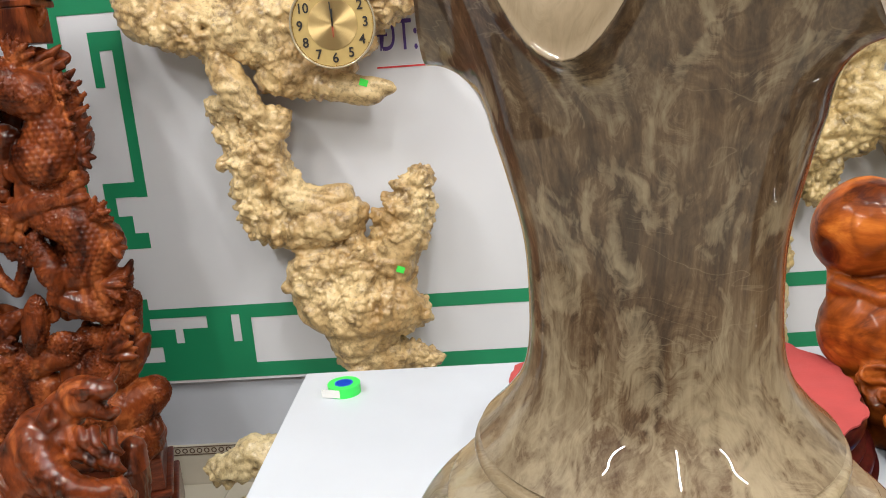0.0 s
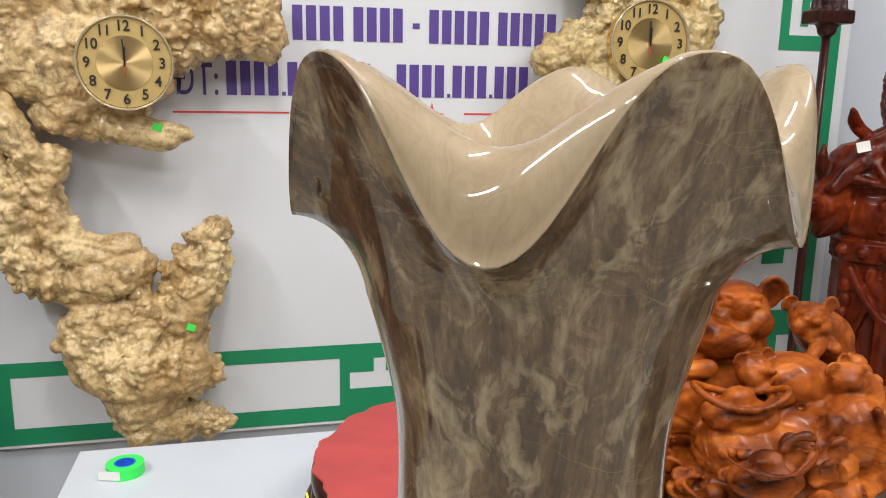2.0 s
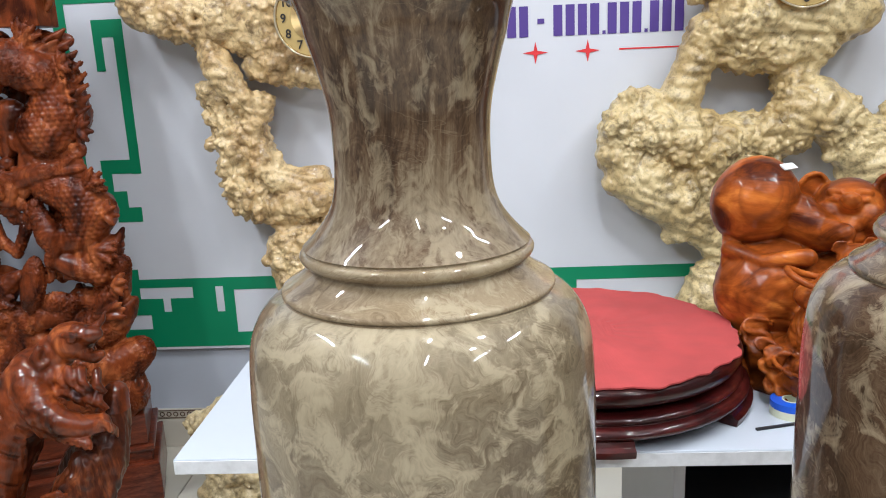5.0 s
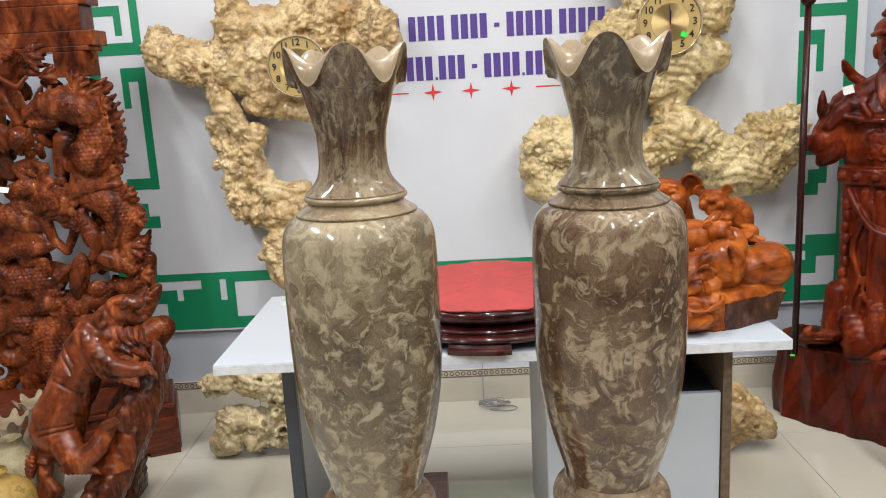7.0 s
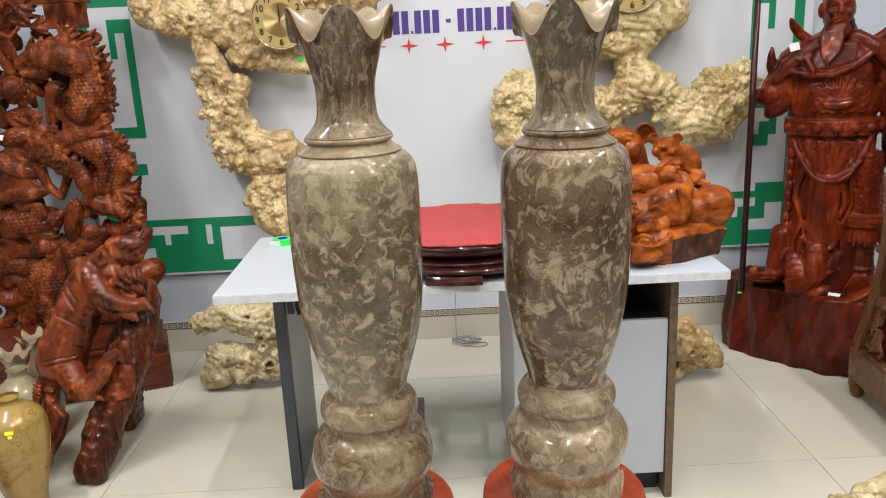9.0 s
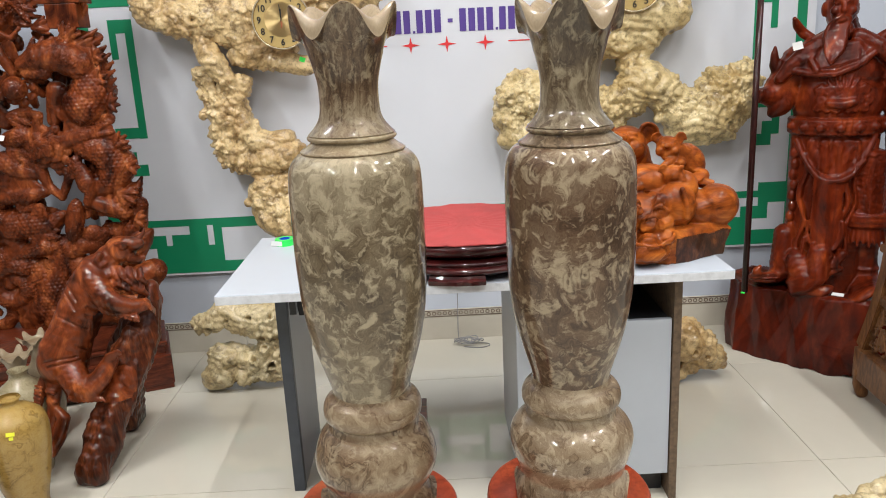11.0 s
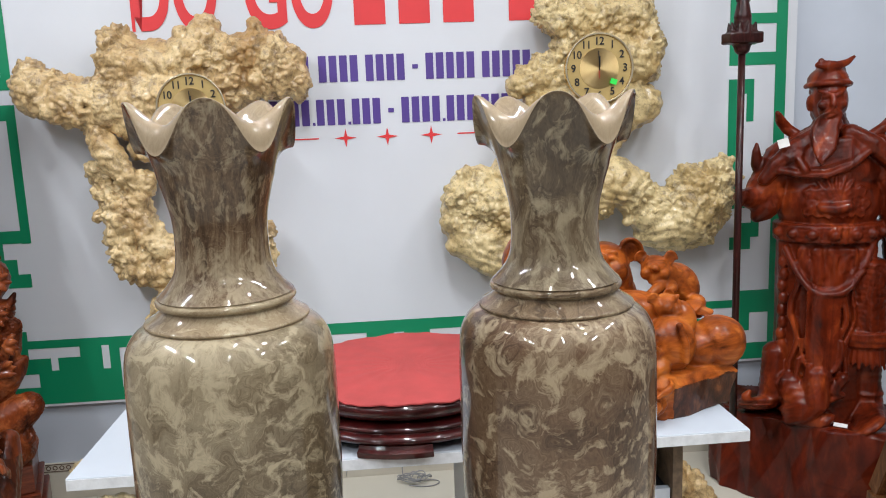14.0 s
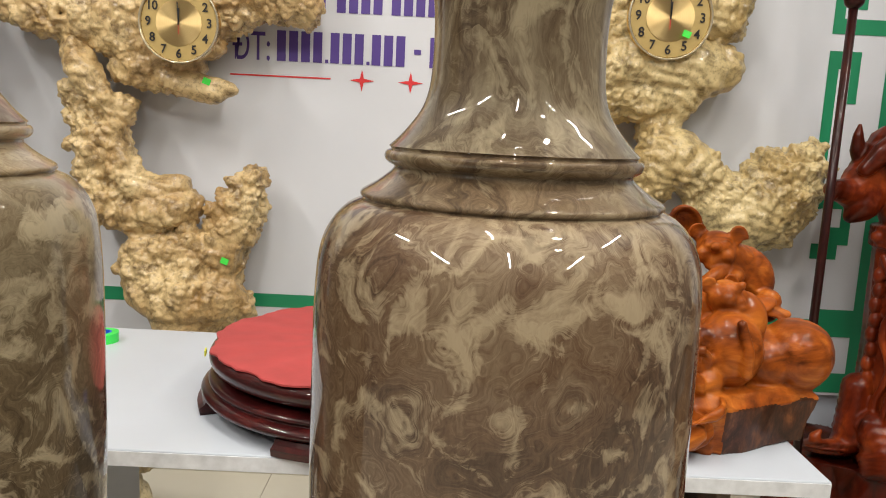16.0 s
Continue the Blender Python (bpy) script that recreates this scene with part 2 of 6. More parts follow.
M["ceiling"] = plain("white_ceiling", (0.78, 0.78, 0.77), 0.8, vary=0.03, scale=2)
M["laminate"] = plain("white_laminate", (0.47, 0.51, 0.57), 0.3, vary=0.04, scale=4)
M["laminate_edge"] = plain("worn_laminate_edge", (0.62, 0.64, 0.67), 0.4, vary=0.15, scale=40)
M["grey_panel"] = plain("grey_panel", (0.42, 0.43, 0.45), 0.45, vary=0.06, scale=6)
M["dark_edge"] = plain("dark_grey_edging", (0.045, 0.052, 0.065), 0.45, vary=0.15, scale=20)
M["black"] = plain("black_steel", (0.012, 0.012, 0.014), 0.4, vary=0.2)
M["chipboard"] = plain("worn_chipboard_edge", (0.135, 0.090, 0.055), 0.7, vary=0.35, scale=60, bump=0.4)
M["felt"] = plain("red_felt", (0.36, 0.048, 0.046), 0.9, vary=0.14, scale=14, bump=0.45)
M["lacquer"] = carved_wood("dark_red_lacquer", (0.012, 0.0015, 0.0015), (0.042, 0.005, 0.005), (0.075, 0.010, 0.008), 0.35, (3, 3, 12), 0.6, 0.3, 0.06)
M["stool"] = carved_wood("orange_red_lacquer", (0.20, 0.030, 0.010), (0.36, 0.056, 0.020), (0.46, 0.085, 0.030), 0.4, (4, 4, 4), 0.5, 0.1)
M["carving"] = carved_wood("carved_rosewood", (0.028, 0.0045, 0.0013), (0.172, 0.036, 0.009), (0.39, 0.112, 0.032), 0.40, (4, 4, 2), 0.25, 0.35, 0.14, 0.2)
M["beast"] = carved_wood("dark_polished_rosewood", (0.026, 0.005, 0.0014), (0.185, 0.038, 0.010), (0.44, 0.120, 0.032), 0.34, (4, 4, 2), 0.5, 0.3, 0.10, 0.2)
M["statue"] = carved_wood("red_stained_wood", (0.026, 0.0026, 0.0007), (0.135, 0.0160, 0.0036), (0.30, 0.050, 0.0095), 0.40, (3, 3, 1.3), 0.25, 0.25, 0.14, 0.15)
M["statue_base"] = carved_wood("deep_red_stained_base", (0.018, 0.0018, 0.0006), (0.092, 0.0092, 0.0028), (0.170, 0.022, 0.006), 0.38, (2.5, 2.5, 1.2), 0.4, 0.3, 0.10, 0.2)
M["stump"] = carved_wood("dark_stump_wood", (0.014, 0.0034, 0.0013), (0.082, 0.018, 0.006), (0.23, 0.062, 0.018), 0.38, (7, 7, 1.6), 0.45, 0.5, 0.12, 0.3)
M["pig"] = carved_wood("orange_carved_wood", (0.050, 0.008, 0.0017), (0.32, 0.073, 0.0095), (0.58, 0.180, 0.028), 0.40, (2.0, 4, 5), 0.22, 0.4, 0.14, 0.15)
M["pig_base"] = carved_wood("dark_brown_bark_side", (0.022, 0.007, 0.003), (0.085, 0.026, 0.010), (0.22, 0.075, 0.024), 0.5, (7, 7, 3), 0.35, 0.5, 0.2)
M["pedestal"] = carved_wood("brown_red_joinery", (0.055, 0.011, 0.005), (0.13, 0.027, 0.011), (0.19, 0.046, 0.018), 0.42, (3, 14, 14), 0.6, 0.15, 0.1)
M["chair"] = carved_wood("honey_brown_wood", (0.075, 0.028, 0.010), (0.18, 0.078, 0.027), (0.28, 0.125, 0.048), 0.45, (8, 8, 2), 0.4, 0.3, 0.15)
M["halberd"] = carved_wood("dark_pole_wood", (0.012, 0.003, 0.003), (0.034, 0.008, 0.007), (0.06, 0.014, 0.011), 0.4, (12, 12, 2), 0.4, 0.3, 0.15)
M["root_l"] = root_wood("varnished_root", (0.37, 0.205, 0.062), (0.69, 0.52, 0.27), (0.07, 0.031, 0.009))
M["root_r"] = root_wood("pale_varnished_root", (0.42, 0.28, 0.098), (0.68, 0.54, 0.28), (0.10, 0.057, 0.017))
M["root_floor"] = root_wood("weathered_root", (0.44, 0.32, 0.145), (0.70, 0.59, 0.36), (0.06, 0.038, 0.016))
# band pales the shoulder: cream figure there, and tube reflections put into the colour
M["vase_a"] = burl_vase("burl_veneer_olive", (0.057, 0.038, 0.020), (0.116, 0.084, 0.047), (0.41, 0.345, 0.23), 0.37, 0.50, 0.6, 0.86, lines=0.95, band=(1.06, 1.24, 0.16), eye_size=19.0, swirl=0.8, spot=37.0)
M["vase_b"] = burl_vase("burl_veneer_brown", (0.048, 0.0235, 0.0110), (0.103, 0.058, 0.031), (0.36, 0.285, 0.185), 2.91, 0.39, 1.1, 0.92, lines=1.0, band=(1.10, 1.30, 0.10), eye_size=17.0, swirl=0.9, spot=34.0, rings=0.6)
M["neck_a"] = burl_vase("burl_neck_dark", (0.038, 0.0185, 0.008), (0.094, 0.0545, 0.027), (0.35, 0.285, 0.185), 1.13, 0.36, 1.3, 0.62, (1, 1, 0.6), 0.85, 0.35, (1.345, 1.272, 0.20), 20.0, 0.5, 46.0, 8.0, 0.25, 0.14, 1.0)
M["neck_b"] = burl_vase("burl_neck_grey", (0.044, 0.026, 0.013), (0.094, 0.063, 0.035), (0.33, 0.275, 0.18), 4.4, 0.42, 0.7, 0.75, (1, 1, 0.5), 0.9, 0.25, (1.38, 1.27, 0.10), 20.0, 0.6, 40.0, 10.0, 0.3, 0.2, 0.4)
M["collar"] = burl_vase("burl_collar_cream", (0.12, 0.080, 0.042), (0.235, 0.172, 0.100), (0.46, 0.39, 0.26), 3.3, 0.64, 0.3, 0.6, (1, 1, 1.6))
M["collar_b"] = burl_vase("burl_collar_brown", (0.070, 0.042, 0.021), (0.145, 0.097, 0.054), (0.37, 0.30, 0.19), 6.3, 0.50, 0.3, 0.6, (1, 1, 1.6))
M["foot_a"] = burl_vase("burl_foot_tan", (0.062, 0.034, 0.017), (0.180, 0.118, 0.068), (0.43, 0.35, 0.23), 7.2, 0.58, 0.3, 0.55)
M["foot_b"] = burl_vase("burl_foot_cream", (0.068, 0.038, 0.019), (0.195, 0.132, 0.078), (0.50, 0.41, 0.28), 9.2, 0.64, 0.3, 0.6)
# neck wood made paler: light on the inner face put into its colour
M["vase_in"] = burl_vase("burl_lit_inner_face", (0.200, 0.147, 0.088), (0.275, 0.208, 0.130), (0.38, 0.31, 0.21), 5.2, 0.5, 0.1, 0.25, (1, 1, 0.3), 0.7, 0.0, scale=7.0)
M["gold"] = plain("brushed_gold", (0.80, 0.56, 0.22), 0.25, 1.0, 0.1, 30)
M["cream_dial"] = plain("golden_dial", (0.50, 0.36, 0.14), 0.35, 0.25, 0.05, 30)
M["bezel"] = plain("pale_gold_bezel", (0.62, 0.55, 0.40), 0.15, 0.6, 0.05, 30)
M["ink"] = plain("black_ink", (0.012, 0.010, 0.009), 0.5)
M["tape_green"] = plain("green_tape", (0.03, 0.72, 0.10), 0.35)
M["tape_blue"] = plain("blue_tape", (0.015, 0.10, 0.62), 0.35)
M["tape_white"] = plain("cream_tape_side", (0.66, 0.68, 0.50), 0.5)
M["paper"] = plain("paper_label", (0.75, 0.75, 0.73), 0.6)
M["sticker_green"] = plain("green_sticker", (0.05, 0.75, 0.08), 0.5)
M["sticker_yellow"] = plain("yellow_sticker", (0.75, 0.75, 0.04), 0.5)
M["cable"] = plain("grey_cable", (0.25, 0.25, 0.26), 0.5)
M["amber_vase"] = burl_vase("amber_turned_wood", (0.20, 0.115, 0.022), (0.33, 0.205, 0.050), (0.50, 0.36, 0.13), 8.1, 0.5, 0.2, 0.15)
M["green_vase"] = burl_vase("olive_turned_wood", (0.14, 0.105, 0.055), (0.25, 0.205, 0.115), (0.46, 0.41, 0.27), 6.4, 0.5, 0.2, 0.25)
lamp_glow = Nodes("lit_tube", 0.5)
lamp_glow.b.inputs["Emission Color"].default_value = (1, 0.97, 0.92, 1)
lamp_glow.b.inputs["Emission Strength"].default_value = 4.0
M["tube"] = lamp_glow.mat


def tile_material():
    m = Nodes("cream_polished_tile", 0.1, coat=0.3)
    nz = m.noise(m.coords(), 1.3, 5, 0.6, 0.5)
    fine = m.noise(m.coords(), 45, 3)
    info = m.n("ShaderNodeObjectInfo")
    col = m.ramp(nz.outputs["Fac"], [(0.3, (0.60, 0.565, 0.475)), (0.7, (0.67, 0.635, 0.54))])
    col = m.mix(m.math("MULTIPLY", info.outputs["Random"], 0.12), col, (0.44, 0.415, 0.36))
    m.color(col)
    m.rough(fine.outputs["Fac"], 0.02, 0.05)
    return m.mat


M["tile"] = tile_material()
M["grout"] = plain("tile_grout", (0.36, 0.33, 0.27), 0.8, vary=0.2)
M["skirt"] = plain("cream_skirting_tile", (0.55, 0.51, 0.43), 0.2, vary=0.08, scale=5)
M["border_brown"] = plain("brown_glazed_border", (0.10, 0.055, 0.03), 0.3, vary=0.2)


# ---- building helpers ----
def mesh_of(bm, name, mats=(), smooth=False):
    me = bpy.data.meshes.new(name)
    bm.normal_update()
    bm.to_mesh(me)
    bm.free()
    for mt in mats if isinstance(mats, (list, tuple)) else [mats]:
        me.materials.append(mt)
    if smooth:
        me.polygons.foreach_set("use_smooth", [True] * len(me.polygons))
    return me


def part(name, bm, material, parent=None, label="", smooth=False):
    me = bm if isinstance(bm, bpy.types.Mesh) else mesh_of(bm, name, material, smooth)
    ob = new(name, me)
    if parent is not None:
        ob.parent = parent
    if label:
        tagged(ob, label)
    return ob


def thing(name, label, category, at=(0, 0, 0), rz=0, group="", kind=""):
    ob = new(name)
    ob.empty_display_size = 0.05
    ob.matrix_basis = pose(*at, 0, 0, rz)
    return tagged(ob, label, category, group, kind)


def box(bm, x0, x1, y0, y1, z0, z1, bevel=0.0, m=None):
    r = bmesh.ops.create_cube(bm, size=1)
    vs = r["verts"]
    for v in vs:
        v.co = Vector(((x0 + x1) / 2 + v.co.x * (x1 - x0), (y0 + y1) / 2 + v.co.y * (y1 - y0), (z0 + z1) / 2 + v.co.z * (z1 - z0)))
    if bevel:
        es = list({e for v in vs for e in v.link_edges})
        r = bmesh.ops.bevel(bm, geom=es, offset=bevel, segments=2, affect="EDGES", profile=0.5)
        vs = list({v for f in r["faces"] for v in f.verts} | {v for v in vs if v.is_valid})
    if m is not None:
        bmesh.ops.transform(bm, matrix=m, verts=[v for v in vs if v.is_valid])
    return bm


def boxes(*items, bevel=0.0):
    bm = bmesh.new()
    for it in items:
        box(bm, *it, bevel=bevel)
    return bm


def lathe(bm, profile, steps=64, wave=None, close_bottom=True, close_top=False):
    rings = []
    for i, (z, r) in enumerate(profile):
        ring = []
        for k in range(steps):
            a = 2 * math.pi * k / steps
            rr, zz = wave(a, z, r, i) if wave else (r, z)
            ring.append(bm.verts.new((rr * math.cos(a), rr * math.sin(a), zz)))
        rings.append(ring)
    for a, b in zip(rings, rings[1:]):
        for k in range(steps):
            bm.faces.new((a[k], a[(k + 1) % steps], b[(k + 1) % steps], b[k]))
    if close_bottom:
        bm.faces.new(rings[0][::-1])
    if close_top:
        bm.faces.new(rings[-1])
    return rings


def smooth_profile(pts, per=5):
    """Catmull-Rom through (z, r) pairs."""
    out, n = [], len(pts)
    for i in range(n - 1):
        p0, p1, p2, p3 = pts[max(0, i - 1)], pts[i], pts[i + 1], pts[min(n - 1, i + 2)]
        for j in range(per):
            t = j / per
            out.append(tuple(0.5 * (2 * b + (c - a) * t + (2 * a - 5 * b + 4 * c - d) * t * t + (3 * b - a - 3 * c + d) * t ** 3) for a, b, c, d in zip(p0, p1, p2, p3)))
    return out + [pts[-1]]


def unit_ball(sub):
    bm = bmesh.new()
    bmesh.ops.create_icosphere(bm, subdivisions=sub, radius=1.0)
    co = np.array([v.co[:] for v in bm.verts])
    tri = np.array([[v.index for v in f.verts] for f in bm.faces])
    bm.free()
    return co, tri


UNIT = {k: unit_ball(k) for k in (1, 2, 3)}
CLAY = []  # lumps waiting for the next fuse()


def ball(bm, c, r, rot=None, sub=2):
    """A closed ellipsoid; r is a radius or three of them."""
    rr = (r, r, r) if isinstance(r, (int, float)) else r
    co, tri = UNIT[sub]
    co = co * np.array(rr)
    if rot:
        co = co @ np.array(Euler([radians(a) for a in rot]).to_matrix()).T
    CLAY.append((co + np.array(tuple(c)), tri))


def limb(bm, pts, sub=2):
    """Fat polyline through (x, y, z, r)."""
    for a, b in zip(pts, pts[1:]):
        a, b = Vector(a), Vector(b)
        d = (a - b).to_3d().length
        n = max(1, int(d / (0.45 * max(0.004, min(a[3], b[3])))))
        n = min(n, 24)
        for i in range(n + 1):
            p = a.lerp(b, i / n)
            ball(bm, p[:3], p[3], sub=sub)


def fuse(bm, name, mats, voxel=0.01, relief=None, soften=2):
    """Melts closed overlapping shapes into one skin and lays a relief on it."""
    me = bpy.data.meshes.new(name)
    bm.verts.index_update()
    cos = [v.co[:] for v in bm.verts]
    faces = [[v.index for v in f.verts] for f in bm.faces]
    bm.free()
    parts, count = [np.array(cos).reshape(-1, 3)], len(cos)
    for co, tri in CLAY:
        parts.append(co)
        faces.extend((tri + count).tolist())
        count += len(co)
    CLAY.clear()
    me.from_pydata(np.vstack(parts).tolist(), [], faces)
    ob = new("clay", me)
    rm = ob.modifiers.new("remesh", "REMESH")
    rm.mode, rm.voxel_size, rm.use_smooth_shade = "VOXEL", voxel, True
    if soften:
        sm = ob.modifiers.new("soften", "SMOOTH")
        sm.factor, sm.iterations = 0.5, soften
    dg = bpy.context.evaluated_depsgraph_get()
    out = bpy.data.meshes.new_from_object(ob.evaluated_get(dg))
    out.name = name
    bpy.data.objects.remove(ob)
    bpy.data.meshes.remove(me)
    out.materials.clear()
    for mt in mats if isinstance(mats, (list, tuple)) else [mats]:
        out.materials.append(mt)
    if relief:
        n = len(out.vertices)
        co, no = np.empty(n * 3), np.empty(n * 3)
        out.vertices.foreach_get("co", co)
        out.vertices.foreach_get("normal", no)
        co, no = co.reshape(-1, 3), no.reshape(-1, 3)
        off = np.array([relief(Vector(c), Vector(k)) for c, k in zip(co, no)])
        co = co + no * off[:, None]
        out.vertices.foreach_set("co", co.ravel())
    out.polygons.foreach_set("use_smooth", [True] * len(out.polygons))
    out.update()
    return out


def split_parts(me, names, parent, labels):
    """Links the faces of each material of a mesh as a part of its own."""
    for i, name in enumerate(names):
        bm = bmesh.new()
        bm.from_mesh(me)
        bmesh.ops.delete(bm, geom=[f for f in bm.faces if f.material_index != i], context="FACES")
        for f in bm.faces:
            f.material_index = 0
        part(name, bm, me.materials[i], parent, labels[i], smooth=True)


def root_relief(amount=1.0, seed=0.0, pits=(), smooth=()):
    """Burl knobs in clusters, with smoother grained wood between them. pits: knot holes (x, z, r); smooth: stretches of bare wood (x, z, r)."""
    s = Vector((seed, seed * 1.7, seed * 0.6))

    def dome(d, w):
        return max(0.0, 1 - (d / w) ** 2)

    def f(p, n):
        q = p + s
        low = noise.noise(q * 5.0) * 0.020 + noise.noise(q * 12.0) * 0.010
        bend = noise.noise_vector(q * 7.0)
        d = noise.voronoi(q * 17.0 + bend * 0.6)[0]
        d2 = noise.voronoi(q * 38.0 + bend * 0.8)[0]
        where = max(0.0, min(1.0, 0.62 + 1.9 * noise.noise(q * 3.1 + Vector((4, 2, 9)))))
        for x, z, r in smooth:
            where *= min(1.0, max(0.06, math.hypot(p.x - x, p.z - z) / r - 0.75) * 2)
        d3 = noise.voronoi(q * 74.0 + bend)[0]
        knob = 0.020 * dome(d[0], 0.60) + 0.012 * dome(d2[0], 0.52) + 0.005 * dome(d3[0], 0.5) - 0.013
        grain = 0.0022 * math.sin(150 * (p.z + 0.35 * p.x + 0.05 * bend.x + 0.03 * noise.noise(q * 9.0))) + 0.004 * noise.noise(q * 24.0)
        off = amount * (low * (0.4 + 0.6 * where) + knob * where + grain * (1 - where))
        for x, z, r in pits:
            d = math.hypot(p.x - x, p.z - z) / r
            if d < 2.5 and n.y < 0.2:
                off += 0.004 * math.exp(-((d - 1.4) / 0.5) ** 2) - 0.055 * math.exp(-d * d * 2.2)
        return off

    return f


# ---- room ----
X0, X1, Y0, WALL = -2.3, 4.3, -5.8, 0.03
tagged(part("wall_north", boxes((X0 - 0.1, X1 + 0.1, WALL, WALL + 0.12, 0, CEIL)), M["wall"]), "pale blue-grey painted shop wall", "wall", kind="structure")
# unseen closing walls, added dark to keep reflections and fill light low
tagged(part("wall_west", boxes((X0 - 0.1, X0, Y0, WALL, 0, CEIL)), M["unseen_wall"]), "unseen dark grey wall, added to close the room and cut bounce light", "wall", kind="structure")
tagged(part("wall_east", boxes((X1, X1 + 0.1, Y0, WALL, 0, CEIL)), M["unseen_wall"]), "unseen dark grey wall, added to close the room and cut bounce light", "wall", kind="structure")
tagged(part("wall_south", boxes((X0 - 0.1, X1 + 0.1, Y0 - 0.1, Y0, 0, CEIL)), M["unseen_wall"]), "unseen dark grey wall, added to close the room and cut bounce light", "wall", kind="structure")
tagged(part("ceiling", boxes((X0 - 0.1, X1 + 0.1, Y0 - 0.1, WALL + 0.1, CEIL, CEIL + 0.1)), M["ceiling"]), "plain white shop ceiling", "ceiling", kind="structure")
floor = tagged(part("floor", boxes((X0, X1, Y0, WALL, -0.08, -0.004)), M["grout"]), "cream polished square floor tiles with thin joints", "floor", kind="structure")

# skirting: cream tiles with a brown patterned border strip on top
skirting = tagged(new("baseboard"), "cream tile skirting under a brown ring-pattern border", "baseboard", kind="structure")
for i in range(9):
    x = X0 + 0.01 + i * 0.8 - 0.245
    part("skirting_tile", boxes((max(X0, x) + 0.001, min(X1, x + 0.8) - 0.001, WALL - 0.012, WALL, 0, 0.115), bevel=0.0015), M["skirt"], skirting)
part("border_strip", boxes((X0, X1, WALL - 0.013, WALL, 0.117, 0.152)), M["skirt"], skirting)
bm = bmesh.new()
for i in range(int((X1 - X0) / 0.026)):
    x = X0 + 0.015 + i * 0.026
    mtx = Matrix.Translation((x, WALL - 0.014, 0.1345)) @ Matrix.Rotation(math.pi / 2, 4, "X")
    ra = bmesh.ops.create_circle(bm, segments=8, radius=0.0105, matrix=mtx)["verts"]
    rb = bmesh.ops.create_circle(bm, segments=8, radius=0.0062, matrix=mtx)["verts"]
    for k in range(8):
        bm.faces.new((ra[k], ra[(k + 1) % 8], rb[(k + 1) % 8], rb[k]))
for z in (0.1185, 0.1475):
    box(bm, X0, X1, WALL - 0.0145, WALL - 0.012, z, z + 0.003)
tagged(part("border_pattern", bm, M["border_brown"], skirting, "row of small brown glazed rings"), kind="stuff")

# ceiling lamps
for tx, ty, tr in TUBES:
    lamp = thing("ceiling_tube_light", "lit white tube light on the ceiling", "ceiling light", (tx, ty, CEIL), tr, "ceiling tube lights")
    part("housing", boxes((-0.6, 0.6, -0.03, 0.03, -0.045, 0), bevel=0.004), M["ceiling"], lamp)
    bm = bmesh.new()
    bmesh.ops.create_cone(bm, cap_ends=True, segments=12, radius1=0.012, radius2=0.012, depth=1.14, matrix=pose(0, 0, -0.057, 0, 90, 0))
    part("tube", bm, M["tube"], lamp, "glowing white glass tube")

for tx, ty in SPOTS:
    lamp = thing("ceiling_downlight", "small lit round downlight in the ceiling", "ceiling light", (tx, ty, CEIL), 0, "ceiling downlights")
    bm = bmesh.new()
    lathe(bm, [(-0.02, 0.085), (0, 0.10)], 32, close_top=True)
    part("housing", bm, M["ceiling"], lamp)

# ---- banner ----
BC = 0.9  # middle of the printed pattern
BL, BR, BB, BT = BC - 1.64, BC + 1.64, 0.40, 2.75
banner = thing("shop_banner", "white vinyl wall banner with green key border and printed lettering", "banner", (0, 0, 0))
bm = bmesh.new()
nx = 40
cols = []
for i in range(nx + 1):
    x = BL + (BR - BL) * i / nx
    w = 0.0
    cols.append([bm.verts.new((x, w, BB)), bm.verts.new((x, w, BT)), bm.verts.new((x, w + 0.02, BT)), bm.verts.new((x, w + 0.02, BB))])
for a, b in zip(cols, cols[1:]):
    for k in range(4):
        bm.faces.new((a[k], b[k], b[(k + 1) % 4], a[(k + 1) % 4]))
bm.faces.new(cols[0]), bm.faces.new(cols[-1][::-1])
part("sheet", bm, M["banner"], banner)


def print_rects(name, rects, mat, lift, label="", without=()):
    """One flat print: the union of the rectangles less those in without."""
    xs = sorted({round(v, 4) for r in (*rects, *without) for v in r[:2]})
    zs = sorted({round(v, 4) for r in (*rects, *without) for v in r[2:]})
    bm = bmesh.new()
    grid = {}

    def corner(i, j):
        if (i, j) not in grid:
            grid[i, j] = bm.verts.new((xs[i], -lift, zs[j]))
        return grid[i, j]

    for i in range(len(xs) - 1):
        for j in range(len(zs) - 1):
            cx, cz = (xs[i] + xs[i + 1]) / 2, (zs[j] + zs[j + 1]) / 2
            if any(r[0] < cx < r[1] and r[2] < cz < r[3] for r in rects) and not any(r[0] < cx < r[1] and r[2] < cz < r[3] for r in without):
                bm.faces.new((corner(i, j), corner(i + 1, j), corner(i + 1, j + 1), corner(i, j + 1)))
    return part(name, bm, mat, banner, label)


def both(rects):
    return rects + [(2 * BC - b, 2 * BC - a, c, d) for a, b, c, d in rects]


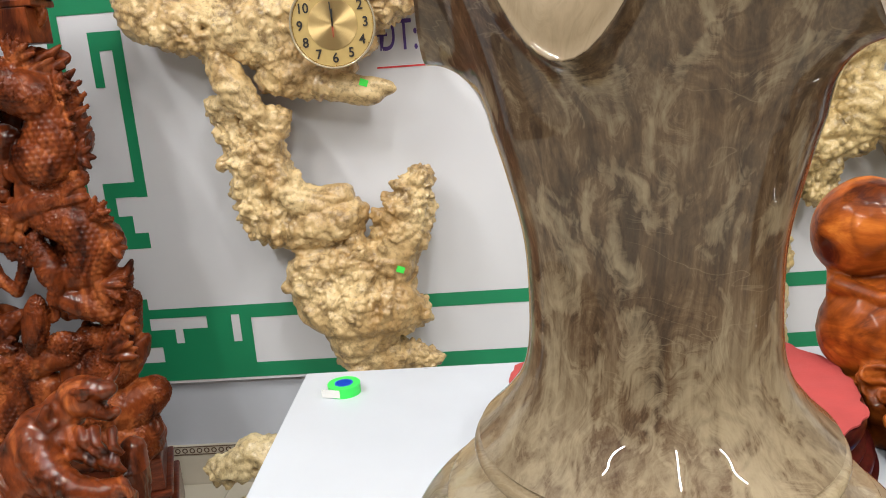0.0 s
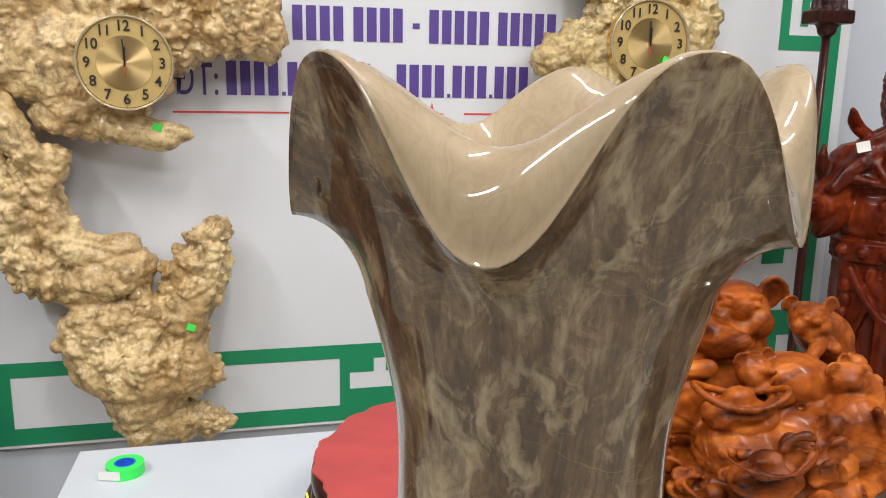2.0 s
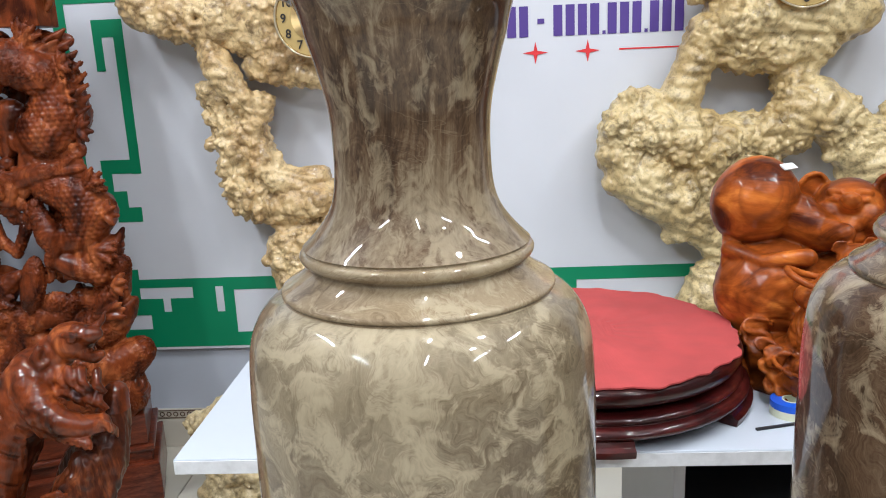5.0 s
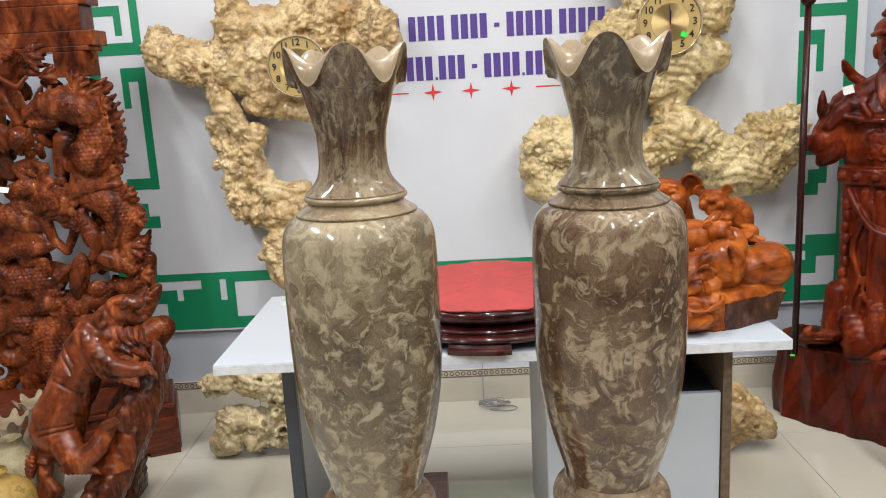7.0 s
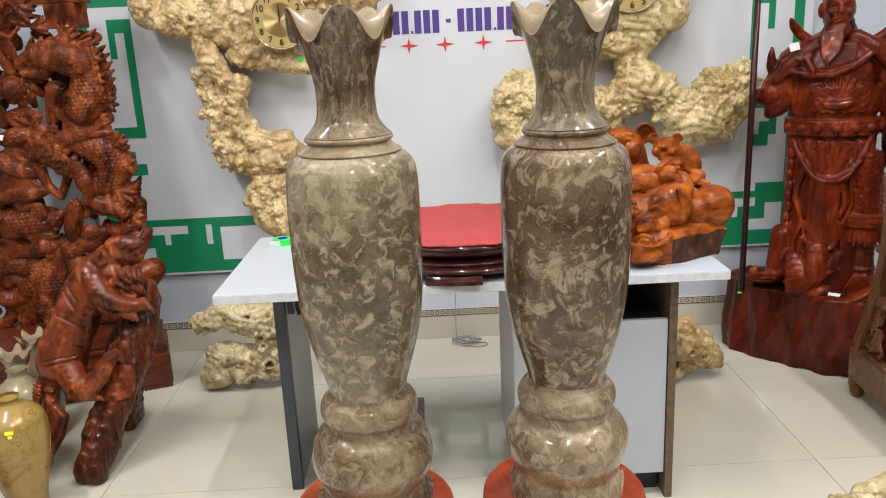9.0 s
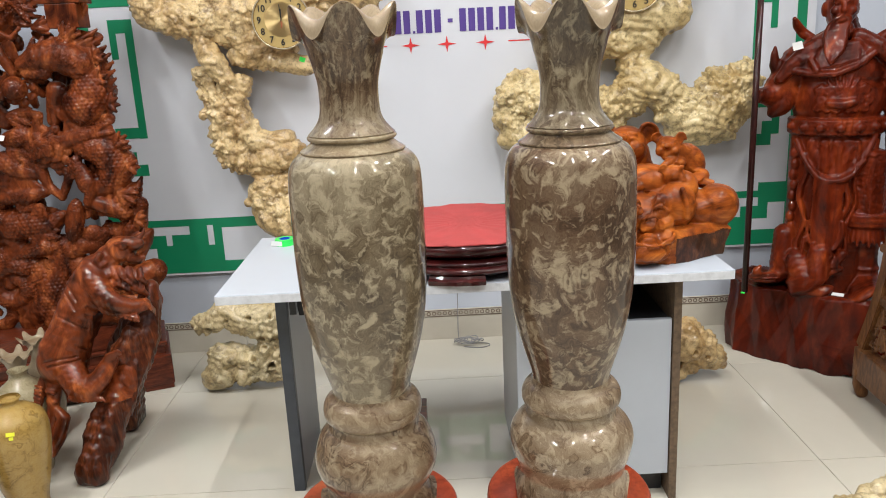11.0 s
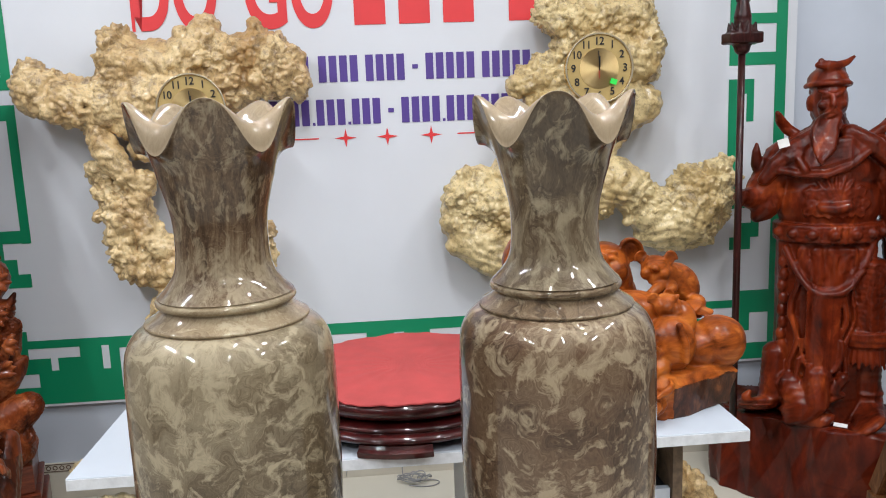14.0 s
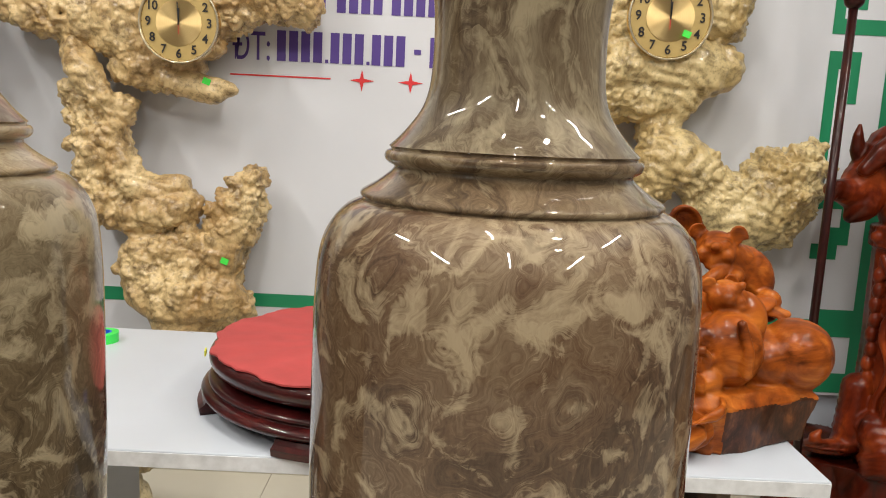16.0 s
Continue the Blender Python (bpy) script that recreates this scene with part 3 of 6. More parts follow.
side = [(-0.70, -0.655, 0.41, BT - 0.04),
        (-0.57, -0.465, 1.51, 1.567), (-0.50, -0.465, 1.05, 1.567), (-0.605, -0.465, 1.052, 1.10), (-0.57, -0.54, 1.40, 1.567), (-0.605, -0.57, 0.93, 1.10),
        (-0.57, -0.525, 0.88, 0.99), (-0.525, -0.481, 0.88, 0.932),
        (-0.655, -0.465, 1.621, 1.67), (-0.50, -0.465, 1.621, 2.05), (-0.57, -0.54, 1.70, 1.82), (-0.60, -0.465, 2.05, 2.10), (-0.655, -0.57, 1.78, 1.82)]
white_keys = [(BC - 0.088, BC + 0.108, 0.517, 0.572), (BC - 0.01, BC + 0.03, 0.572, 0.618)] + both(
    [(-0.528, -0.335, 0.595, 0.636), (-0.447, -0.420, 0.545, 0.595), (-0.252, -0.224, 0.541, 0.636), (-0.655, -0.498, 0.48, 0.534), (-0.655, -0.575, 0.53, 0.61)])
base_band = [(-0.70, 2 * BC + 0.70, 0.41, 0.462), (-0.57, 2 * BC + 0.57, 0.622, 0.668), (BC - 0.12, BC + 0.135, 0.45, 0.63)] + both([(-0.70, -0.185, 0.41, 0.668), (-0.70, -0.525, 0.66, 0.706)])
print_rects("green_border", both(side) + base_band, M["green"], 0.002, "green key-pattern border", white_keys)
for x0, x1 in ((0.311, 0.64), (1.175, 1.50)):
    print_rects("red_rule", [(x0, x1, 1.397, 1.402)], M["red_print"], 0.002)
for x in (0.743, 0.903, 1.073):
    bm = bmesh.new()
    c = bm.verts.new((x, -0.003, 1.3985))
    ring = []
    for k in range(8):
        r = (0.042 if k in (0, 4) else 0.036) if k % 2 == 0 else 0.009
        ring.append(bm.verts.new((x + r * math.cos(k * math.pi / 4), -0.003, 1.3985 + r * math.sin(k * math.pi / 4))))
    for k in range(8):
        bm.faces.new((c, ring[k], ring[(k + 1) % 8]))
    part("red_star", bm, M["red_print"], banner, "four-pointed red star")


def letters(name, text, x, z, height, mat, width=1.0, lift=0.003, parent=None, bold=0.0, y=0.0, centre=False):
    cu = bpy.data.curves.new(name, "FONT")
    cu.body, cu.size, cu.extrude, cu.offset = text, height / 0.72, 0.0006, bold
    if centre:
        cu.align_x, cu.align_y = "CENTER", "CENTER"
    tmp = new("type", cu)
    me = bpy.data.meshes.new_from_object(tmp.evaluated_get(bpy.context.evaluated_depsgraph_get()))
    bpy.data.objects.remove(tmp)
    me.transform(Matrix.Translation((x, y - lift, z)) @ Matrix.Rotation(math.pi / 2, 4, "X") @ Matrix.Diagonal((width, 1, 1, 1)))
    me.materials.clear()
    me.materials.append(mat)
    return part(name, me, mat, parent)


def bars(name, x0, z0, z1, pattern, pitch, fill, mat, lift=0.0025):
    """Plain upright bars in place of characters; a gap for each space, a short bar for each dash or dot."""
    rects, x = [], x0
    for ch in pattern:
        if ch == "#":
            rects.append((x, x + pitch * fill, z0, z1))
            x += pitch
        elif ch == "-":
            rects.append((x, x + pitch * 0.55, (z0 + z1) / 2 - 0.008, (z0 + z1) / 2 + 0.008))
            x += pitch * 0.8
        elif ch == ".":
            rects.append((x, x + pitch * 0.26, z0, z0 + pitch * 0.28))
            x += pitch * 0.42
        else:
            x += pitch * 0.5
    for r in rects:
        print_rects(name, [r], mat, lift)


bars("printed_bar", 0.235, 1.610, 1.708, "##### ####", 0.0415, 0.74, M["purple"])
bars("printed_bar", 0.655, 1.610, 1.708, "#### #### - ##### ##### - ### ###", 0.0395, 0.74, M["purple"])
letters("printed_word", "ĐT:", 0.318, 1.449, 0.094, M["purple"], 0.62, parent=banner, bold=0.0004)
bars("printed_bar", 0.463, 1.449, 1.546, "####.###.### - ####.###.###", 0.0395, 0.74, M["purple"])
letters("printed_title", "ĐỒ", -0.03, 1.826, 0.27, M["red_print"], 0.60, parent=banner, bold=0.010)
letters("printed_title", "GỖ", 0.395, 1.824, 0.27, M["red_print"], 0.60, parent=banner, bold=0.010)
bars("printed_bar", 0.80, 1.818, 2.08, "### ###", 0.168, 0.70, M["red_print"])

# ---- the two tall vases on round stools ----
NECK = [(1.404, 0.0662), (1.384, 0.0605), (1.355, 0.0543), (1.325, 0.0533), (1.304, 0.0548), (1.290, 0.0592), (1.279, 0.0668), (1.2722, 0.0728), (1.2665, 0.0787)]
RINGS = [(1.2665, 0.0787), (1.2656, 0.0776), (1.2645, 0.0776), (1.2637, 0.0798), (1.2615, 0.0812), (1.2585, 0.0808), (1.2560, 0.0785), (1.2548, 0.0760), (1.2535, 0.0752), (1.2510, 0.0768), (1.2445, 0.0850), (1.2400, 0.0925), (1.2380, 0.0952), (1.2358, 0.0954), (1.2345, 0.0938), (1.2335, 0.0950)]
BODY = [(1.2335, 0.0950), (1.2285, 0.1045), (1.218, 0.1135), (1.201, 0.1200), (1.170, 0.1226), (1.127, 0.1232), (1.083, 0.1232), (1.038, 0.1230), (0.983, 0.1210), (0.926, 0.1153), (0.867, 0.1040), (0.8075, 0.0868), (0.785, 0.0800), (0.765, 0.0757)]
PETALS = 5


def vase(name, label, at, low, mats, turn, size=1.0, dz=0.0):
    """A turned vase with a flared five-petal mouth. low: the profile from the waist to the foot; size: scale about eye level."""
    ob = thing(name, label, "vase", (at[0], at[1], 0), turn, "pair of tall vases")
    steps = 140

    def fit(prof):
        return [(1.429 + (z + dz - 1.429) * size, r * size) for z, r in prof]

    # foot with arched openings
    base = fit(smooth_profile(low, 5)[::-1])
    foot_z = base[0][0]

    def cut(a):
        s = abs(((a / (2 * math.pi) * 4 + 0.5) % 1.0) - 0.5) * 2
        return 0.032 * (1.0 if s < 0.30 else max(0.0, 1 - (s - 0.30) / 0.16) ** 0.7) + (0.004 * math.cos(s * 60) if s < 0.3 else 0)

    def wave(a, z, r, i):
        return (r, max(z, foot_z + cut(a))) if i < 14 else (r, z)

    bm = bmesh.new()
    rings = lathe(bm, base, steps, wave, close_bottom=False)
    under = []
    for k in range(steps):
        a = 2 * math.pi * k / steps
        under.append(bm.verts.new((0.085 * math.cos(a), 0.085 * math.sin(a), foot_z + 0.045)))
    for k in range(steps):
        bm.faces.new((rings[0][(k + 1) % steps], rings[0][k], under[k], under[(k + 1) % steps]))
    bm.faces.new(under[::-1])
    bmesh.ops.recalc_face_normals(bm, faces=bm.faces)
    part("foot", bm, mats[3], ob, smooth=True)
    bm = bmesh.new()
    lathe(bm, fit(smooth_profile(BODY, 5)[::-1]), steps, close_bottom=False)
    part("body", bm, mats[2], ob, smooth=True)
    bm = bmesh.new()
    lathe(bm, fit(smooth_profile(RINGS, 3)[::-1]), steps, close_bottom=False)
    part("collar", bm, mats[1], ob, smooth=True)

    # neck and flared mouth
    neck = fit(smooth_profile(NECK, 5)[::-1])
    bm = bmesh.new()
    rings = lathe(bm, neck, steps, close_bottom=False)
    zt, rt = neck[-1]
    N = 18
    tip_r, tip_z, fold_r, fold_z = 0.0965, 1.490 + dz, 0.0950, 1.431 + dz
    crest_r, crest_z = 0.0775, 1.4635 + dz
    grids = [[], []]
    for k in range(steps):
        a = 2 * math.pi * k / steps
        cx = math.cos(PETALS * a)
        c = min(1.0, 0.5 + 0.5 * cx + 0.13 * (1 - cx * cx) * (0.55 + 0.45 * cx))
        soft = 0.5 + 0.5 * cx
        line = []
        for j in range(N + 1):
            t = j / N
            rp, zp = rt + (tip_r - rt) * t ** 1.25, zt + (tip_z - zt) * t
            rv, zv = rt + (fold_r - rt) * t ** 1.5, zt + (fold_z - zt) * math.sin(t * math.pi / 2)
            line.append((rp * c + rv * (1 - c), zp * c + zv * (1 - c)))
        # the inner face rolls over a crest that joins the petals, then droops to the lip
        lip_r, lip_z = line[-1]
        cr = crest_r + (tip_r - 0.004 - crest_r) * soft
        cz = max(lip_z + 0.0008, crest_z + (tip_z - crest_z) * soft)
        inner = [(0.036, zt - 0.08), (0.044, zt - 0.035)]
        for j in range(1, 10):
            u = math.pi / 2 * (1 - j / 9)
            inner.append((cr - (cr - 0.044) * math.sin(u) ** 1.4, zt - 0.035 + (cz - zt + 0.035) * math.cos(u)))
        for j in range(1, 10):
            u = math.pi / 2 * j / 9
            inner.append((cr + (lip_r - 0.0006 - cr) * math.sin(u), lip_z + 0.0006 + (cz - lip_z - 0.0006) * math.cos(u)))
        for side, ln in enumerate((line, inner[::-1])):
            grids[side].append([bm.verts.new((r * math.cos(a), r * math.sin(a), z)) for r, z in ln])
    for side in (0, 1):
        g = grids[side]
        for k in range(steps):
            p, q = g[k], g[(k + 1) % steps]
            for j in range(len(p) - 1):
                bm.faces.new((p[j], q[j], q[j + 1], p[j + 1])).material_index = side
    for k in range(steps):
        k2 = (k + 1) % steps
        bm.faces.new((rings[-1][k], rings[-1][k2], grids[0][k2][0], grids[0][k][0]))
        bm.faces.new((grids[0][k][-1], grids[0][k2][-1], grids[1][k2][0], grids[1][k][0])).material_index = 1
    bm.faces.new([g[-1] for g in grids[1]]).material_index = 1
    bmesh.ops.remove_doubles(bm, verts=bm.verts, dist=0.00005)
    bmesh.ops.recalc_face_normals(bm, faces=bm.faces)
    part("neck", bm, [mats[0], M["vase_in"]], ob, smooth=True)
    return ob


LOW_A = [(0.765, 0.0757), (0.760, 0.0765), (0.755, 0.0800), (0.750, 0.0885), (0.743, 0.0935), (0.733, 0.0970), (0.722, 0.0975), (0.713, 0.0950), (0.708, 0.0905), (0.706, 0.0875), (0.700, 0.0870), (0.692, 0.0885), (0.688, 0.0900), (0.686, 0.0950), (0.678, 0.1040), (0.664, 0.1125), (0.640, 0.1200), (0.615, 0.1225), (0.590, 0.1160), (0.568, 0.1030), (0.560, 0.1010), (0.545, 0.1060), (0.525, 0.1150), (0.513, 0.1185), (0.506, 0.1185)]
LOW_B = [(0.772, 0.0757), (0.764, 0.0765), (0.757, 0.0800), (0.752, 0.0885), (0.745, 0.0945), (0.735, 0.0985), (0.724, 0.0990), (0.715, 0.0965), (0.710, 0.0915), (0.708, 0.0885), (0.704, 0.0880), (0.694, 0.0890), (0.688, 0.0905), (0.686, 0.0950), (0.680, 0.1040), (0.668, 0.1150), (0.650, 0.1235), (0.630, 0.1240), (0.600, 0.1170), (0.572, 0.1085), (0.560, 0.1085), (0.545, 0.1130), (0.530, 0.1175), (0.515, 0.1180), (0.508, 0.1180)]
vase("tall_vase", "tall glossy grey-brown burl vase with ruffled mouth, on a red stool", (0.665, -2.110), LOW_A, (M["neck_a"], M["collar"], M["vase_a"], M["foot_a"]), -83, 1.021)
vase("tall_vase", "tall glossy brown burl vase with ruffled mouth, on a red stool", (1.067, -2.12), LOW_B, (M["neck_b"], M["collar_b"], M["vase_b"], M["foot_b"]), -100, 1.0, -0.006)


def round_stool(at, top, r):
    ob = thing("round_stool", "round orange-red lacquered wooden stool under a vase", "stool", (*at, 0), 20, "vase stools")
    bm = bmesh.new()
    lathe(bm, [(top - 0.035, r * 0.93), (top - 0.030, r * 0.985), (top - 0.018, r), (top - 0.006, r * 0.99), (top - 0.001, r * 0.97), (top, r * 0.94)], 72, close_top=True)
    part("seat", bm, M["stool"], ob, smooth=False)
    bm = bmesh.new()
    lathe(bm, [(top - 0.085, r * 0.80), (top - 0.080, r * 0.84), (top - 0.035, r * 0.84)], 48, close_top=True)
    part("apron", bm, M["stool"], ob)
    leg = None
    for k in range(4):
        a = math.pi / 4 + k * math.pi / 2
        bm = bmesh.new()
        box(bm, -0.016, 0.016, -0.016, 0.016, 0, top - 0.04, bevel=0.004)
        o = part("leg", bm, M["stool"], ob)
        o.matrix_basis = pose(r * 0.72 * math.cos(a), r * 0.72 * math.sin(a), 0, 0, 0, 45 + 90 * k)


round_stool((0.660, -2.110), 0.4866, 0.170)
round_stool((1.060, -2.12), 0.502, 0.170)

# ---- white table ----
TX0, TX1, TY0, TY1, TZ = 0.19, 1.637, -1.502, -0.845, 0.765
table = thing("display_table", "white laminate table with grey panel leg and cabinet side", "table", (0, 0, 0))
part("tabletop", boxes((TX0, TX1, TY0, TY1, TZ - 0.028, TZ), bevel=0.002), M["laminate"], table)
part("edge_band", boxes((TX0 + 0.001, TX1 - 0.001, TY0 - 0.0015, TY0 + 0.003, TZ - 0.026, TZ - 0.003)), M["laminate_edge"], table, "worn grey edge band")
part("leg_panel", boxes((0.305, 0.335, -1.24, -0.87, 0, TZ - 0.028)), M["grey_panel"], table, "grey laminate leg panel")
part("panel_edging", boxes((0.302, 0.338, -1.267, -1.24, 0, TZ - 0.028), bevel=0.002), M["dark_edge"], table, "dark grey edging")
bm = bmesh.new()
box(bm, 0.345, 0.365, -1.26, -1.235, TZ - 0.15, TZ - 0.03, m=Matrix())
box(bm, -0.010, 0.010, -0.012, 0.012, -0.09, 0.09, m=pose(0.365, -1.20, TZ - 0.105, 32, 0, 0))
box(bm, 0.352, 0.372, -1.27, -1.05, TZ - 0.045, TZ - 0.028)
part("bracket", bm, M["black"], table, "black steel bracket")
part("side_panel", boxes((1.496, 1.519, -1.42, -0.88, 0, TZ - 0.028)), M["chipboard"], table, "side panel with worn brown edge")
part("cabinet_front", boxes((1.033, 1.4935, -1.412, -1.394, 0.085, 0.595), bevel=0.0015), M["laminate"], table, "white laminate front")
part("cabinet_side", boxes((1.035, 1.055, -1.392, -0.90, 0.055, TZ - 0.03)), M["grey_panel"], table)
# black back and shelf stand in for the dark interior of the gap
part("cabinet_back", boxes((1.059, 1.493, -0.93, -0.912, 0.055, TZ - 0.03)), M["black"], table)
part("drawer_box", boxes((1.059, 1.491, -1.39, -0.95, 0.575, 0.590)), M["black"], table, "black shelf")
part("plinth", boxes((1.059, 1.49, -1.36, -1.34, 0, 0.083)), M["black"], table)
part("stretcher", boxes((0.335, 1.035, -0.90, -0.885, TZ - 0.12, TZ - 0.03)), M["grey_panel"], table)

# ---- round lacquer stand with red felt ----
stand = thing("round_display_stand", "dark lacquered round stand with red felt top on the table", "display stand", (0.903, -1.226, TZ), 8)
stand.scale = (1.045, 1.045, 1.0)
bm = bmesh.new()
lathe(bm, smooth_profile([(0.022, 0.262), (0.026, 0.278), (0.034, 0.284), (0.042, 0.278), (0.046, 0.268), (0.052, 0.272), (0.058, 0.268), (0.062, 0.255)], 4), 96, close_top=True)
part("lower_ring", bm, M["lacquer"], stand, smooth=True)
bm = bmesh.new()
lathe(bm, smooth_profile([(0.060, 0.235), (0.066, 0.240), (0.070, 0.255), (0.078, 0.266), (0.090, 0.271), (0.100, 0.268), (0.105, 0.262)], 4), 96, close_top=True)
part("upper_disc", bm, M["lacquer"], stand, smooth=True)
bm = bmesh.new()
random.seed(4)
ph = [random.uniform(0, 6.28) for _ in range(5)]


def ragged(a):
    return 0.2655 + 0.004 * math.sin(9 * a + ph[0]) + 0.003 * math.sin(17 * a + ph[1]) + 0.002 * math.sin(31 * a + ph[2]) + 0.0012 * math.sin(53 * a + ph[3])


rings = []
for j, (f, z) in enumerate(((1.0, 0.1065), (1.0, 0.1095), (0.985, 0.1105), (0.8, 0.1108), (0.5, 0.1112), (0.2, 0.111))):
    rings.append([bm.verts.new((f * ragged(2 * math.pi * k / 180) * math.cos(2 * math.pi * k / 180), f * ragged(2 * math.pi * k / 180) * math.sin(2 * math.pi * k / 180), z + (0.0006 * math.sin(k * 0.7 + j) if j > 1 else 0))) for k in range(180)])
for a, b in zip(rings, rings[1:]):
    for k in range(180):
        bm.faces.new((a[k], a[(k + 1) % 180], b[(k + 1) % 180], b[k]))
bm.faces.new(rings[0][::-1]), bm.faces.new(rings[-1])
part("felt_cover", bm, M["felt"], stand, "faded red felt with a ragged cut edge")
for k in range(5):
    bm = bmesh.new()
    prof = []
    for a in np.linspace(-0.27, 0.27, 9):
        prof.append(a)
    vs = []
    for a in prof:
        vs.append([bm.verts.new((r * math.cos(a), r * math.sin(a), z)) for r, z in ((0.235, 0), (0.288, 0), (0.290, 0.012), (0.282, 0.017), (0.278, 0.024), (0.235, 0.024))])
    for p, q in zip(vs, vs[1:]):
        for i in range(6):
            bm.faces.new((p[i], p[(i + 1) % 6], q[(i + 1) % 6], q[i]))
    bm.faces.new(vs[0][::-1]), bm.faces.new(vs[-1])
    bmesh.ops.recalc_face_normals(bm, faces=bm.faces)
    o = part("foot", bm, M["lacquer"], stand)
    o.matrix_basis = pose(0, 0, 0, 0, 0, -106 + 72 * k)

# ---- root sculptures with clocks ----
def flat_limb(bm, y, pts):
    """A root limb with burls and stubs bulging out of it."""
    pts = [(x, z, r + 0.008, yy) for x, z, r, yy in pts]
    limb(bm, [(x, yy + y, z, r) for x, z, r, yy in pts])
    for (xa, za, ra, ya), (xb, zb, rb, yb) in zip(pts, pts[1:]):
        for k in range(max(2, int(math.hypot(xb - xa, zb - za) / 0.03))):
            t, a = random.random(), random.uniform(0, 2 * math.pi)
            r = ra + (rb - ra) * t
            d, q = r * random.uniform(0.55, 0.95), r * random.uniform(0.25, 0.5)
            ball(bm, (xa + (xb - xa) * t + d * math.cos(a), y + ya - 0.4 * r * random.random(), za + (zb - za) * t + d * math.sin(a)), q)


def clock(name_at, r, tilt=0, label=""):
    x, y, z = name_at
    ob = thing("wall_clock", label, "clock", name_at, 0, "gold clocks in root sculptures")
    up = Matrix.Rotation(math.pi / 2, 4, "X")

    def disc(r0, r1, d0, d1, steps=64):
        bm = bmesh.new()
        lathe(bm, [(d0, r1), (d1, r1), (d1 + 0.0005, r1 - 0.002), (d1, r0)] if r0 else [(d0, r1), (d1, r1)], steps, close_bottom=True, close_top=not r0)
        bm.transform(up)
        return bm
    part("case", disc(0, r * 1.03, -0.02, 0.008), M["gold"], ob)
    bm = bmesh.new()
    lathe(bm, [(0.006, r * 1.0), (0.006, r * 1.045), (0.016, r * 1.05), (0.020, r * 1.025), (0.016, r * 1.0), (0.006, r * 1.0)], 72, close_bottom=False)
    bm.transform(up)
    part("bezel", bm, M["bezel"], ob, "thin clear plastic bezel", smooth=True)
    dial = part("dial", disc(0, r * 0.98, 0.008, 0.0095), M["cream_dial"], ob, "cream gold dial")
    plate = part("centre_plate", disc(0, r * 0.60, 0.0095, 0.0115), M["clock_plate"], ob, "brushed gold centre plate")
    for k in range(1, 13):
        a = math.radians(90 - 30 * k)
        letters("numeral", str(k), 0.80 * r * math.cos(a), 0.80 * r * math.sin(a), 0.155 * r * 1.5, M["ink"], 0.95, 0.012, dial, 0.0006, 0, True)
        bm = bmesh.new()
        bmesh.ops.create_icosphere(bm, subdivisions=1, radius=0.018 * r, matrix=Matrix.Translation((0.965 * r * math.cos(a), -0.012, 0.965 * r * math.sin(a))))
        part("stud", bm, M["gold"], dial)
    for nm, ang, ln, w, mt in (("hour_pointer", 2, 0.36, 0.035, "ink"), ("minute_pointer", -3, 0.52, 0.026, "ink"), ("second_pointer", 180, 0.30, 0.012, "red_print")):
        bm = boxes((-w * r / 2, w * r / 2, -0.0155, -0.0145, -0.06 * r, ln * r))
        o = part(nm, bm, M[mt], plate)
        o.matrix_basis = pose(0, 0, 0, 0, ang, 0)
    return ob


def brushed():
    """Gold plate brushed in circles, so that its shine falls in opposite sectors."""
    m = Nodes("brushed_gold_plate", 0.30, 1.0)
    tan = m.n("ShaderNodeTangent")
    tan.direction_type, tan.axis = "RADIAL", "Y"
    m.link(tan.outputs[0], m.b.inputs["Tangent"])
    m.b.inputs["Anisotropic"].default_value = 0.85
    tc = m.n("ShaderNodeTexCoord")
    g = m.n("ShaderNodeSeparateXYZ")
    m.link(tc.outputs["Object"], g.inputs[0])
    far = m.math("SQRT", m.math("ADD", m.math("POWER", g.outputs[0], 2.0), m.math("POWER", g.outputs[2], 2.0)))
    comb = m.n("ShaderNodeCombineXYZ")
    m.link(far, comb.inputs[0])
    nz = m.noise(comb.outputs[0], 700.0, 3, 0.7)
    m.color(m.ramp(nz.outputs["Fac"], [(0.3, (0.72, 0.50, 0.20)), (0.7, (0.92, 0.70, 0.36))]))
    return m.mat


M["clock_plate"] = brushed()


def holes_for_tags(x, y, z, s=0.012):
    o = part("price_sticker", boxes((-s, s, -0.001, 0.001, -s * 0.8, s * 0.8), bevel=0.0004), M["sticker_green"])
    o.matrix_basis = pose(x, y, z, 0, 20, 0)
    return tagged(o, "small neon green sticker", "sticker", "green stickers")


def snap_front(me, x, z):
    """The y of a mesh's front near (x, z)."""
    return min(v.co.y for v in me.vertices if abs(v.co.x - x) < 0.012 and abs(v.co.z - z) < 0.012)


